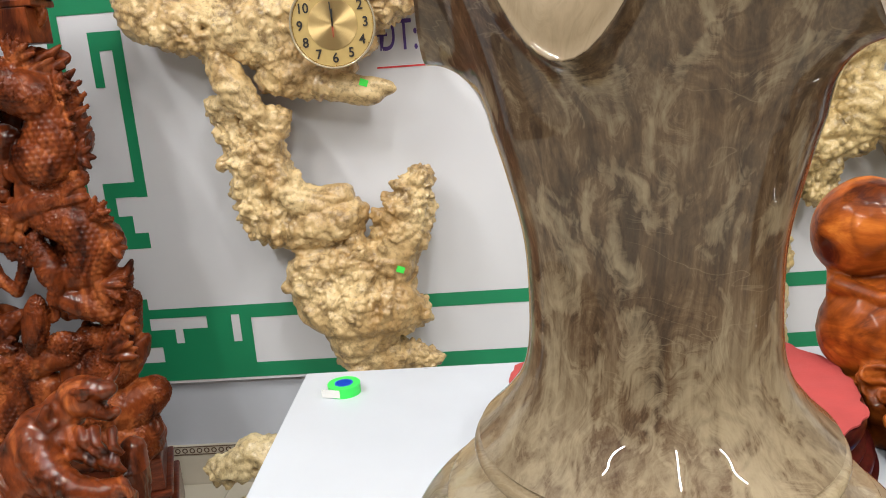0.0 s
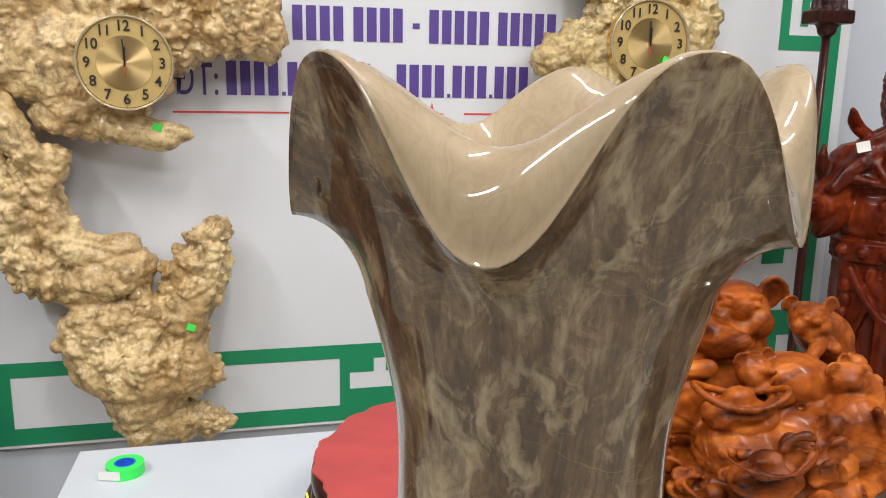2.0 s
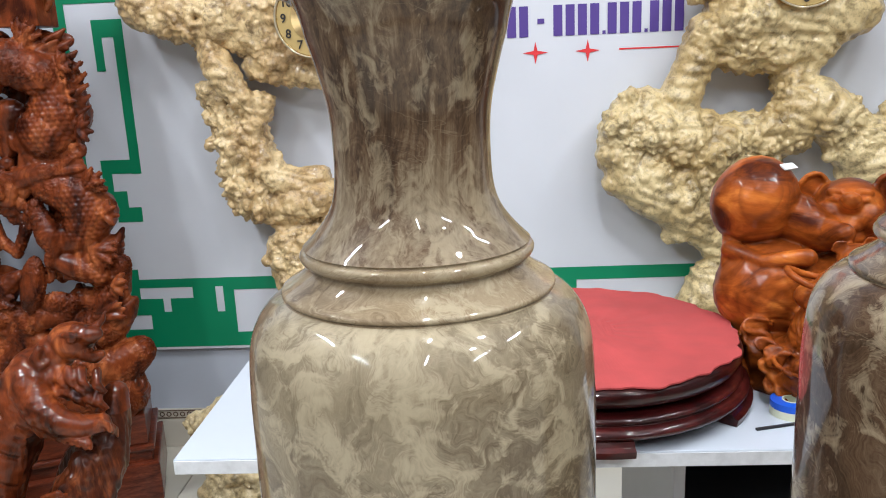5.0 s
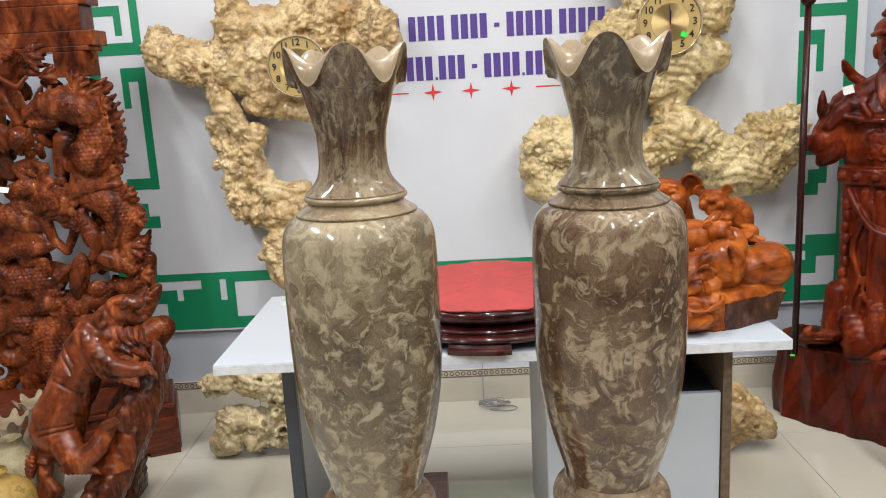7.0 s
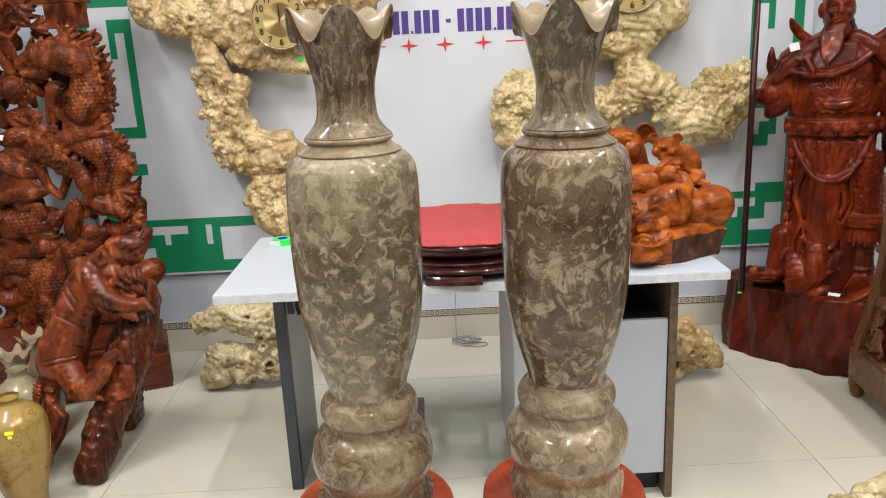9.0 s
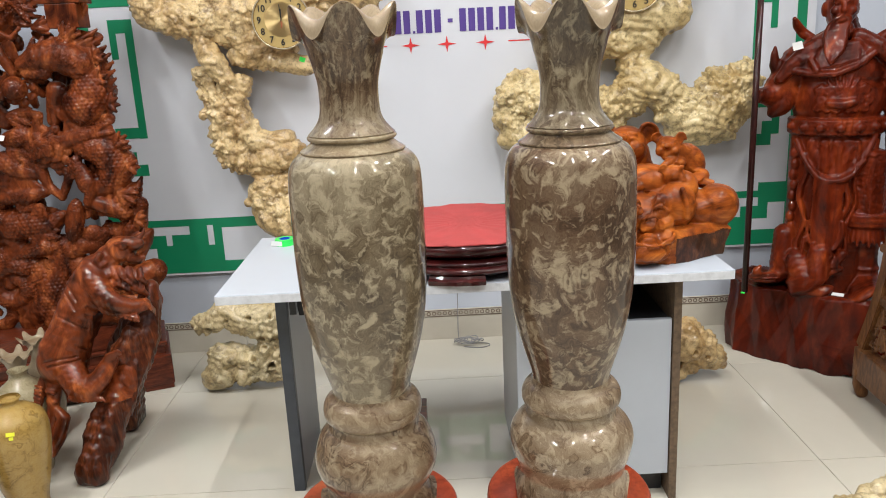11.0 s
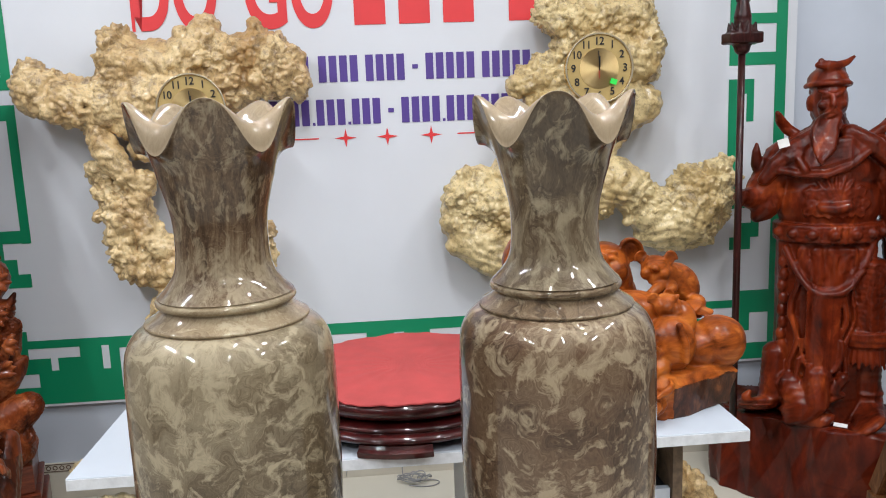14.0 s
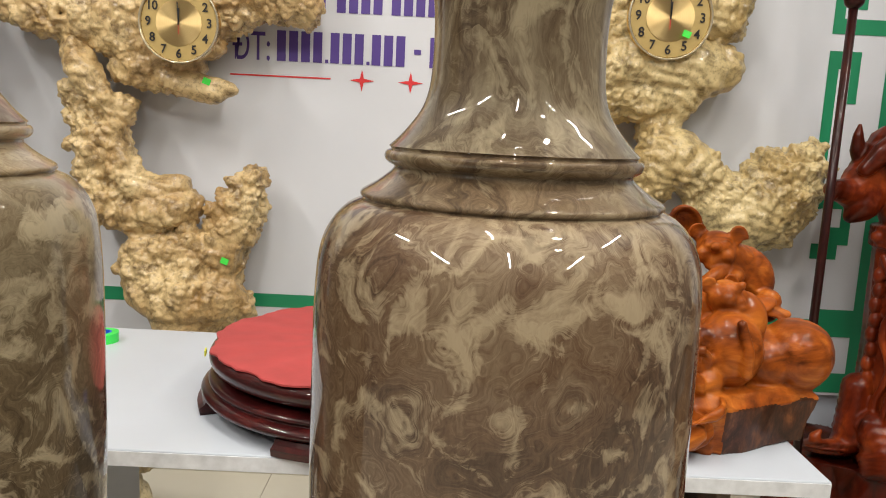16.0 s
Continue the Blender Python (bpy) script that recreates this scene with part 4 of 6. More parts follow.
# first sculpture: (x, z, radius, y offset)
random.seed(17)
bm = bmesh.new()
Y = -0.12
flat_limb(bm, Y, [(-0.345, 1.665, 0.060, 0.0), (-0.32, 1.605, 0.088, 0), (-0.24, 1.575, 0.088, 0), (-0.15, 1.545, 0.095, 0), (-0.03, 1.56, 0.105, 0)])
flat_limb(bm, Y, [(-0.035, 1.765, 0.060, 0), (-0.02, 1.68, 0.095, 0), (0.07, 1.695, 0.080, 0), (0.15, 1.675, 0.085, 0), (0.24, 1.71, 0.088, -0.01), (0.275, 1.80, 0.050, -0.01)])
flat_limb(bm, Y, [(0.26, 1.70, 0.085, 0), (0.38, 1.71, 0.080, 0), (0.455, 1.73, 0.075, 0), (0.525, 1.665, 0.092, 0), (0.555, 1.615, 0.068, 0), (0.45, 1.61, 0.070, 0)])
flat_limb(bm, Y, [(0.05, 1.57, 0.115, 0.01), (0.20, 1.58, 0.12, 0.02), (0.34, 1.60, 0.085, 0.02)])
flat_limb(bm, Y, [(0.02, 1.52, 0.105, 0.01), (0.10, 1.46, 0.095, 0.01), (0.20, 1.44, 0.070, 0.02), (0.08, 1.41, 0.075, 0)])
limb(bm, [(0.02, Y, 1.39, 0.055), (0.10, Y - 0.01, 1.375, 0.052), (0.18, Y - 0.02, 1.362, 0.050), (0.29, Y - 0.03, 1.338, 0.043), (0.345, Y - 0.03, 1.345, 0.030)])
limb(bm, [(-0.125, Y - 0.05, 1.435, 0.048), (-0.085, Y - 0.06, 1.37, 0.055), (-0.04, Y - 0.05, 1.30, 0.050), (-0.005, Y - 0.03, 1.25, 0.040)])
flat_limb(bm, Y, [(-0.155, 1.315, 0.046, 0), (-0.13, 1.25, 0.050, 0), (-0.10, 1.19, 0.058, 0), (-0.085, 1.10, 0.060, 0), (-0.08, 1.02, 0.062, 0), (-0.045, 0.955, 0.066, 0), (0.03, 0.93, 0.066, 0), (0.12, 0.95, 0.072, 0), (0.185, 0.965, 0.060, -0.01)])
flat_limb(bm, Y, [(0.0, 1.28, 0.046, -0.02), (-0.015, 1.20, 0.046, -0.02), (-0.002, 1.12, 0.050, -0.02), (0.045, 1.04, 0.050, -0.02), (0.12, 1.01, 0.046, -0.01), (0.178, 1.035, 0.036, -0.01)])
flat_limb(bm, Y, [(0.065, 0.795, 0.080, 0), (0.115, 0.71, 0.110, 0), (0.20, 0.685, 0.125, -0.01), (0.29, 0.69, 0.115, 0), (0.355, 0.665, 0.070, 0)])
flat_limb(bm, Y, [(0.08, 0.82, 0.065, 0), (0.17, 0.81, 0.085, 0), (0.27, 0.80, 0.090, 0), (0.33, 0.80, 0.078, 0)])
flat_limb(bm, Y, [(0.20, 0.60, 0.105, 0), (0.20, 0.54, 0.080, 0), (0.31, 0.50, 0.050, 0), (0.42, 0.487, 0.030, 0)])
flat_limb(bm, Y, [(0.33, 0.83, 0.080, 0), (0.365, 0.90, 0.085, 0), (0.385, 0.98, 0.078, 0), (0.41, 1.05, 0.056, 0), (0.425, 1.085, 0.040, 0)])
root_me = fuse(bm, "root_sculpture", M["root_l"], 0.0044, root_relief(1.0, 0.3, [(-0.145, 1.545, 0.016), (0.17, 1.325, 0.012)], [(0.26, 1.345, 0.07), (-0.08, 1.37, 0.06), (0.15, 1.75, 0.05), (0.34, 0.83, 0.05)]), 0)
sculpt_l = tagged(part("root_sculpture", root_me, None), "yellow varnished gnarled tree root sculpture holding a gold clock", "root sculpture", "root clock sculptures")
clock((0.230, -0.250, 1.527), 0.112, label="round gold wall clock with black numerals set in a root")
holes_for_tags(0.29, snap_front(root_me, 0.29, 1.365) - 0.001, 1.365)
holes_for_tags(0.35, snap_front(root_me, 0.35, 0.812) - 0.001, 0.812)

# second sculpture
random.seed(18)
bm = bmesh.new()
Y = -0.11
flat_limb(bm, Y, [(1.515, 1.82, 0.065, 0), (1.62, 1.81, 0.085, 0), (1.73, 1.80, 0.090, 0), (1.83, 1.795, 0.085, 0), (1.875, 1.855, 0.040, 0), (1.86, 1.905, 0.025, 0)])
flat_limb(bm, Y, [(1.86, 1.78, 0.075, 0), (1.875, 1.71, 0.080, 0), (1.875, 1.635, 0.070, 0), (1.80, 1.66, 0.095, 0.01), (1.70, 1.70, 0.095, 0.01), (1.60, 1.67, 0.075, 0.01)])
flat_limb(bm, Y, [(1.405, 1.575, 0.050, 0), (1.47, 1.585, 0.072, 0), (1.56, 1.60, 0.095, 0.02), (1.66, 1.56, 0.11, 0.02)])
flat_limb(bm, Y, [(1.44, 1.43, 0.075, 0), (1.50, 1.47, 0.095, 0), (1.58, 1.48, 0.105, 0), (1.68, 1.48, 0.105, 0), (1.78, 1.475, 0.095, 0), (1.875, 1.485, 0.066, 0)])
flat_limb(bm, Y, [(1.52, 1.39, 0.080, 0), (1.64, 1.385, 0.080, 0), (1.74, 1.40, 0.075, 0), (1.72, 1.34, 0.055, 0), (1.69, 1.28, 0.060, 0)])
flat_limb(bm, Y, [(1.42, 1.40, 0.065, 0), (1.385, 1.32, 0.060, 0), (1.35, 1.24, 0.065, 0)])
flat_limb(bm, Y, [(1.245, 1.215, 0.062, 0), (1.18, 1.16, 0.082, 0), (1.165, 1.07, 0.075, 0), (1.22, 1.00, 0.095, 0), (1.30, 0.94, 0.105, 0), (1.385, 0.875, 0.098, 0), (1.455, 0.80, 0.060, 0), (1.49, 0.735, 0.042, 0)])
flat_limb(bm, Y, [(1.27, 1.13, 0.105, 0), (1.36, 1.11, 0.105, 0), (1.42, 1.05, 0.105, 0), (1.40, 0.96, 0.100, 0)])
flat_limb(bm, Y, [(1.48, 1.09, 0.095, 0), (1.58, 1.11, 0.080, 0), (1.68, 1.13, 0.085, 0), (1.72, 1.21, 0.080, -0.02)])
flat_limb(bm, Y, [(1.61, 1.06, 0.060, 0), (1.60, 0.99, 0.050, 0), (1.61, 0.94, 0.040, 0)])
limb(bm, [(1.70, Y - 0.02, 1.24, 0.070), (1.76, Y - 0.02, 1.205, 0.088), (1.84, Y - 0.02, 1.14, 0.092)])
flat_limb(bm, Y, [(1.84, 1.14, 0.085, 0), (1.90, 1.085, 0.100, 0), (1.96, 1.03, 0.100, 0), (2.04, 1.06, 0.120, 0), (2.09, 1.14, 0.095, 0), (2.14, 1.11, 0.105, 0), (2.165, 1.19, 0.070, 0), (2.215, 1.245, 0.030, 0)])
flat_limb(bm, Y, [(2.17, 1.08, 0.075, 0), (2.10, 1.00, 0.070, 0), (1.98, 0.98, 0.060, 0), (1.90, 0.995, 0.050, 0)])
limb(bm, [(1.46, Y, 0.64, 0.075), (1.44, Y, 0.57, 0.090), (1.45, Y, 0.50, 0.085)])
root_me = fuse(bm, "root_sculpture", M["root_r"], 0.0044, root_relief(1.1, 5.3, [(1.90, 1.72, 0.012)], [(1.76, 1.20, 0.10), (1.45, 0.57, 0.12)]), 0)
sculpt_r = tagged(part("root_sculpture", root_me, None), "pale yellow knobbly root sculpture holding a gold clock", "root sculpture", "root clock sculptures")
clock((1.672, -0.225, 1.615), 0.119, label="round gold wall clock with green sticker set in a root")
holes_for_tags(1.722, -0.246, 1.567)

# ---- loose roots on the floor ----
def floor_root(label, at, balls, seed, mat="root_floor", pits=(), rugged=1.25):
    bm = bmesh.new()
    limb(bm, balls)
    ob = part("root_block", fuse(bm, "root_block", M[mat], 0.0052, root_relief(rugged, seed, pits), 0), None)
    ob.matrix_basis = pose(*at)
    return tagged(ob, label, "root block", "loose roots on the floor")


floor_root("cream gnarled root block with dark holes on the floor", (-0.035, -0.43, 0), [(-0.14, 0, 0.06, 0.06), (-0.10, 0, 0.08, 0.07), (-0.11, 0, 0.16, 0.05), (0.02, 0.02, 0.10, 0.09), (0.14, 0.02, 0.10, 0.085), (0.12, 0, 0.20, 0.06)], 2.2, "root_floor", [(0.05, 0.15, 0.012), (0.12, 0.12, 0.014), (0.10, 0.20, 0.010), (0.17, 0.16, 0.012)])
floor_root("cream knobbly root block stacked on another root", (-0.035, -0.42, 0.20), [(-0.17, 0, 0.10, 0.035), (-0.12, 0, 0.11, 0.06), (-0.06, 0, 0.15, 0.055), (0.02, 0, 0.11, 0.08), (0.12, 0, 0.10, 0.085), (0.17, 0.02, 0.07, 0.07)], 7.7, "root_floor", [(-0.13, 0.09, 0.012), (-0.05, 0.12, 0.010), (0.05, 0.14, 0.012), (0.14, 0.14, 0.010)])
floor_root("yellow weathered root lying on the floor", (1.86, -0.57, 0.0), [(-0.20, 0.04, 0.17, 0.10), (-0.13, 0.02, 0.185, 0.11), (-0.05, 0, 0.170, 0.10), (0.015, 0, 0.140, 0.085), (0.065, 0, 0.095, 0.062), (0.10, 0, 0.068, 0.040), (0.03, 0.01, 0.070, 0.035), (-0.09, -0.02, 0.040, 0.045)], 11.0, "root_l", [(-0.03, 0.15, 0.012), (0.03, 0.12, 0.010), (-0.08, 0.09, 0.016)], 0.6)
floor_root("split pale root branch lying on the floor", (2.12, -1.52, 0.0), [(-0.16, -0.06, 0.03, 0.03), (-0.06, -0.02, 0.04, 0.04), (0.06, 0.02, 0.05, 0.05), (0.25, 0.05, 0.06, 0.06)], 13.0)

# ---- carved statue of a robed general ----
STATUE = pose(2.465, -0.385, 0, 0, 0, -44)


def robed_figure():
    bm = bmesh.new()
    random.seed(11)
    # rocky base with angular flutes
    n = 30
    lo, hi = [], []
    for k in range(n):
        a = 2 * math.pi * k / n
        f = 1.0 + (0.035 if k % 2 else -0.025) + random.uniform(-0.025, 0.025)
        sx, sy = math.copysign(abs(math.cos(a)) ** 0.6, math.cos(a)), math.copysign(abs(math.sin(a)) ** 0.6, math.sin(a))
        lo.append(bm.verts.new((0.375 * f * sx, 0.195 * f * sy, 0)))
        hi.append(bm.verts.new((0.360 * f * sx, 0.185 * f * sy, 0.325 + random.uniform(-0.012, 0.012))))
    for k in range(n):
        bm.faces.new((lo[k], lo[(k + 1) % n], hi[(k + 1) % n], hi[k]))
    bm.faces.new(lo[::-1]), bm.faces.new(hi)

    def face(x, z, y0=0.0):
        """The y of the robe's front at x, z."""
        w = np.interp(z, (0.34, 0.6, 0.95, 1.10, 1.22, 1.32), (0.180, 0.178, 0.168, 0.176, 0.176, 0.12))
        d = np.interp(z, (0.34, 0.6, 0.95, 1.10, 1.22, 1.32), (0.155, 0.135, 0.128, 0.140, 0.125, 0.10))
        return -d * math.sqrt(max(0.06, 1 - (x / w) ** 2)) + y0

    def cloth(pts, y0=0.004, sub=2):
        limb(bm, [(x, face(x, z, y0), z, r) for x, z, r in pts], sub)

    # robe and trunk
    for i in range(110):
        t = i / 109
        z = 0.335 + 0.66 * t
        ball(bm, (0, 0.0, z), (0.168 + 0.012 * abs(t - 0.55), 0.122 + 0.020 * (1 - t) ** 2, 0.040))
    ball(bm, (0, 0, 1.115), (0.176, 0.138, 0.16), sub=3)
    ball(bm, (0, -0.005, 1.225), (0.180, 0.122, 0.10), sub=3)
    # swag hanging from the belt, deep rim below
    for drop, r, y0 in ((0.185, 0.012, -0.012), (0.172, 0.009, -0.002)):
        cloth([(-0.004 + 0.142 * u, 0.985 - drop * (1 - abs(u) ** 2.4) - 0.03 * (u < 0) * abs(u), r) for u in np.linspace(-1, 1, 19)], y0)
    for k in range(16):
        u = k / 15
        w = 0.125 * (1 - u ** 2.2) + 0.012
        for x in np.linspace(-w, w, 7):
            ball(bm, (x, face(x, 0.95 - 0.12 * u, 0.008), 0.95 - 0.12 * u), (0.025, 0.012, 0.018), sub=1)
    # hanging tongue with a rounded end, and the panel carved on it
    for k in range(26):
        z = 0.80 - 0.0115 * k
        w = 0.062 * math.sqrt(max(0.05, 1 - max(0.0, (k - 14) / 12.5) ** 2))
        ball(bm, (-0.025, face(0, z, -0.004), z), (w, 0.014, 0.014))
    cloth([(-0.025 + 0.066 * math.sin(a), 0.60 - 0.095 * math.cos(a), 0.007) for a in np.linspace(-1.9, 1.9, 17)], -0.012)
    for k in range(5):
        cloth([(-0.038, 0.655 - 0.020 * k, 0.0045), (-0.012, 0.652 - 0.020 * k, 0.0045)], -0.014, 1)
    # coat edge falling in zigzag on one side, tassels on the other
    for x0, amp, r in ((0.070, 0.012, 0.012), (0.100, 0.010, 0.011)):
        cloth([(x0 - 0.055 * u + amp * math.sin(u * 15), 0.95 - 0.47 * u, r * (1 - 0.35 * u)) for u in np.linspace(0, 1, 20)], 0.0)
    cloth([(0.045, 0.50, 0.020), (0.015, 0.455, 0.018), (0.04, 0.44, 0.014), (-0.01, 0.41, 0.012)], -0.014)
    for k in range(9):
        z = 0.90 - 0.044 * k
        ball(bm, (-0.152 + 0.005 * (k % 2), -0.066, z), (0.016, 0.018, 0.024))
    cloth([(-0.115 + 0.012 * math.sin(k * 1.3), 0.90 - 0.045 * k, 0.012) for k in range(11)], -0.004)
    # hem sweeping over the base
    limb(bm, [(-0.12, -0.11, 0.46, 0.050), (-0.09, -0.15, 0.39, 0.050), (-0.05, -0.175, 0.345, 0.040), (0.03, -0.165, 0.34, 0.035)])
    limb(bm, [(-0.03, -0.14, 0.50, 0.045), (-0.04, -0.165, 0.42, 0.045), (-0.03, -0.18, 0.355, 0.035)])
    limb(bm, [(-0.165, -0.05, 0.55, 0.05), (-0.17, -0.07, 0.43, 0.055), (-0.175, -0.08, 0.37, 0.05)])
    for k in range(4):
        cloth([(-0.10 + 0.035 * k, 0.56 - 0.02 * k, 0.009), (-0.11 + 0.03 * k, 0.46, 0.011), (-0.09 + 0.028 * k, 0.38, 0.010)], -0.022)
    # curled shoe
    limb(bm, [(-0.17, -0.09, 0.37, 0.045), (-0.225, -0.12, 0.365, 0.040), (-0.262, -0.135, 0.375, 0.032), (-0.275, -0.14, 0.41, 0.018), (-0.26, -0.135, 0.43, 0.010)])
    for dz in (0.0, 0.022):
        limb(bm, [(-0.27, -0.165, 0.352 + dz, 0.007), (-0.22, -0.162, 0.352 + dz, 0.007), (-0.17, -0.14, 0.352 + dz, 0.007)], 1)
    # armoured leg: scaled skirt, cuff, frill and boot
    for k in range(32):
        ball(bm, (0.135, -0.050, 0.90 - 0.0085 * k), (0.062 + 0.0006 * k, 0.078, 0.02))
    for z, r in ((0.645, 0.012), (0.625, 0.014), (0.605, 0.012)):
        limb(bm, [(0.135 + 0.084 * math.cos(a), -0.050 + 0.092 * math.sin(a), z - 0.012 * math.sin(a), r) for a in np.linspace(-3.0, 0.2, 14)], 1)
    for k in range(14):
        a = -3.0 + k * 0.24
        limb(bm, [(0.135 + 0.072 * math.cos(a), -0.05 + 0.080 * math.sin(a), 0.60, 0.012), (0.138 + 0.088 * math.cos(a), -0.052 + 0.096 * math.sin(a), 0.535 + 0.012 * (k % 2), 0.008)], 1)
    limb(bm, [(0.14, -0.045, 0.58, 0.055), (0.145, -0.05, 0.46, 0.048), (0.15, -0.06, 0.37, 0.055), (0.165, -0.12, 0.355, 0.042), (0.18, -0.17, 0.355, 0.032)])
    limb(bm, [(0.145 + 0.052 * math.cos(a), -0.05 + 0.055 * math.sin(a), 0.425, 0.007) for a in np.linspace(-3.0, 0.2, 10)], 1)
    # belt with bosses
    for k in range(60):
        a = 2 * math.pi * k / 60
        for dz in (-0.024, -0.008, 0.008, 0.024):
            ball(bm, (0.168 * math.cos(a), 0.136 * math.sin(a), 1.010 + dz), (0.016, 0.016, 0.011), sub=1)
    for k in range(-3, 4):
        a = -math.pi / 2 + k * 0.40
        ball(bm, (0.180 * math.cos(a), 0.150 * math.sin(a), 1.010), (0.020, 0.018, 0.019))
    # carved beast on the breastplate: curls, mane and a snout
    for cx, cz, r0, st in [(-0.085 + 0.034 * i + 0.012 * (j % 2), 1.085 + 0.034 * j, 0.018, 1.7 * i + 2.3 * j) for i in range(6) for j in range(3)]:
        cloth([(cx + r0 * (1 - 0.06 * k) * math.cos(st + k * 0.63), cz + r0 * (1 - 0.06 * k) * math.sin(st + k * 0.63), 0.0055) for k in range(13)], 0.0, 1)
    for k in range(9):
        a = math.radians(20 + 17.5 * k)
        cloth([(0.05 * math.cos(a), 1.12 + 0.045 * math.sin(a), 0.008), (0.10 * math.cos(a), 1.125 + 0.085 * math.sin(a), 0.004)], 0.0, 1)
    cloth([(-0.045, 1.105, 0.016), (0.0, 1.10, 0.020), (0.04, 1.11, 0.016)], -0.004)
    # neckline band of the breastplate
    cloth([(-0.16 + 0.32 * u, 1.205 + 0.035 * u + 0.025 * math.sin(u * 3.1), 0.008) for u in np.linspace(0, 1, 13)], 0.002, 1)
    # arm held out, its wide sleeve hanging
    limb(bm, [(-0.150, 0.0, 1.265, 0.075), (-0.205, -0.02, 1.185, 0.066), (-0.245, -0.05, 1.135, 0.052), (-0.285, -0.085, 1.135, 0.034)])
    limb(bm, [(-0.195, -0.02, 1.15, 0.062), (-0.215, -0.045, 1.10, 0.050), (-0.245, -0.06, 1.065, 0.022)])
    ball(bm, (-0.300, -0.10, 1.142), (0.030, 0.036, 0.030))
    for k in range(4):
        limb(bm, [(-0.290 - 0.004 * k, -0.125, 1.160 - 0.014 * k, 0.010), (-0.318, -0.120, 1.158 - 0.014 * k, 0.009)], 1)
    limb(bm, [(-0.235, -0.03, 1.20, 0.016), (-0.245, -0.03, 1.255, 0.023), (-0.248, -0.03, 1.295, 0.018), (-0.247, -0.03, 1.325, 0.008)])
    # other arm at the hip
    limb(bm, [(0.155, 0.0, 1.27, 0.082), (0.225, 0.01, 1.15, 0.082), (0.250, -0.01, 1.03, 0.070), (0.215, -0.10, 0.985, 0.045)])
    limb(bm, [(0.24, 0.0, 1.0, 0.062), (0.245, 0.0, 0.90, 0.055), (0.25, 0.0, 0.82, 0.030)])
    # cape over the shoulders, drawn to a point over the forearm
    for s in (-1, 1):
        for dy in (-0.06, -0.02, 0.03):
            limb(bm, [(s * 0.05, dy - 0.01, 1.355, 0.034), (s * 0.12, dy - 0.02, 1.315, 0.036), (s * 0.185, dy - 0.025, 1.255, 0.034), (s * 0.225, dy - 0.03, 1.205, 0.024)])
    # scarf under the beard with rolled edges
    limb(bm, [(0.145, -0.070, 1.325, 0.013), (0.10, -0.102, 1.290, 0.014), (0.04, -0.126, 1.245, 0.014), (-0.03, -0.138, 1.218, 0.013), (-0.10, -0.130, 1.218, 0.013), (-0.17, -0.11, 1.232, 0.014), (-0.215, -0.085, 1.222, 0.008)])
    for k in range(5):
        limb(bm, [(0.12 - 0.01 * k, -0.080 + 0.004 * k, 1.325 + 0.004 * k, 0.020), (0.04, -0.110 + 0.004 * k, 1.270 + 0.014 * k, 0.022), (-0.05, -0.116 + 0.004 * k, 1.245 + 0.018 * k, 0.020), (-0.14 + 0.01 * k, -0.100, 1.245 + 0.010 * k, 0.016)])
    limb(bm, [(-0.055, -0.085, 1.355, 0.018), (-0.10, -0.10, 1.315, 0.017), (-0.15, -0.105, 1.27, 0.015), (-0.205, -0.09, 1.232, 0.010)])
    limb(bm, [(-0.08, -0.085, 1.335, 0.016), (-0.12, -0.115, 1.275, 0.013), (-0.10, -0.138, 1.235, 0.014)])
    # upturned shoulder wings
    for s, x in ((-1, 0.0), (1, 0.03)):
        limb(bm, [(s * 0.105 + x, -0.01, 1.345, 0.022), (s * 0.145 + x, -0.01, 1.375, 0.020), (s * 0.172 + x, -0.01, 1.405, 0.017), (s * 0.190 + x, -0.01, 1.432, 0.009)])
    # head, cap and long beard
    hx = -0.022
    ball(bm, (hx + 0.01, 0, 1.375), 0.056)
    ball(bm, (hx, -0.028, 1.468), (0.060, 0.072, 0.080), sub=3)
    ball(bm, (hx - 0.010, -0.070, 1.450), (0.044, 0.034, 0.045), sub=3)
    limb(bm, [(hx - 0.016, -0.100, 1.490, 0.007), (hx - 0.018, -0.110, 1.468, 0.010), (hx - 0.018, -0.112, 1.456, 0.012)])
    for s in (-1, 1):
        limb(bm, [(hx - 0.014 + s * 0.044, -0.080, 1.502, 0.007), (hx - 0.014 + s * 0.028, -0.096, 1.497, 0.008), (hx - 0.014 + s * 0.010, -0.101, 1.489, 0.008)])
        ball(bm, (hx - 0.014 + s * 0.026, -0.090, 1.482), (0.013, 0.010, 0.006))
        ball(bm, (hx - 0.012 + s * 0.032, -0.086, 1.455), (0.019, 0.018, 0.017))
        ball(bm, (hx + s * 0.060, -0.015, 1.462), (0.011, 0.02, 0.030))
        limb(bm, [(hx - 0.016 + s * 0.008, -0.106, 1.436, 0.008), (hx - 0.016 + s * 0.030, -0.100, 1.420, 0.009), (hx - 0.016 + s * 0.038, -0.102, 1.375, 0.008), (hx - 0.016 + s * 0.036, -0.112, 1.33, 0.005)])
    ball(bm, (hx - 0.016, -0.100, 1.418), (0.017, 0.014, 0.008))
    for k in range(-3, 4):
        limb(bm, [(hx - 0.016 + 0.010 * k, -0.094, 1.402 + 0.002 * abs(k), 0.012), (hx - 0.018 + 0.011 * k, -0.118, 1.355, 0.012), (hx - 0.022 + 0.009 * k, -0.140, 1.305, 0.010), (hx - 0.032 + 0.004 * k, -0.158, 1.258 + 0.006 * abs(k), 0.006)])
    ball(bm, (hx, -0.012, 1.538), (0.066, 0.078, 0.050), sub=3)
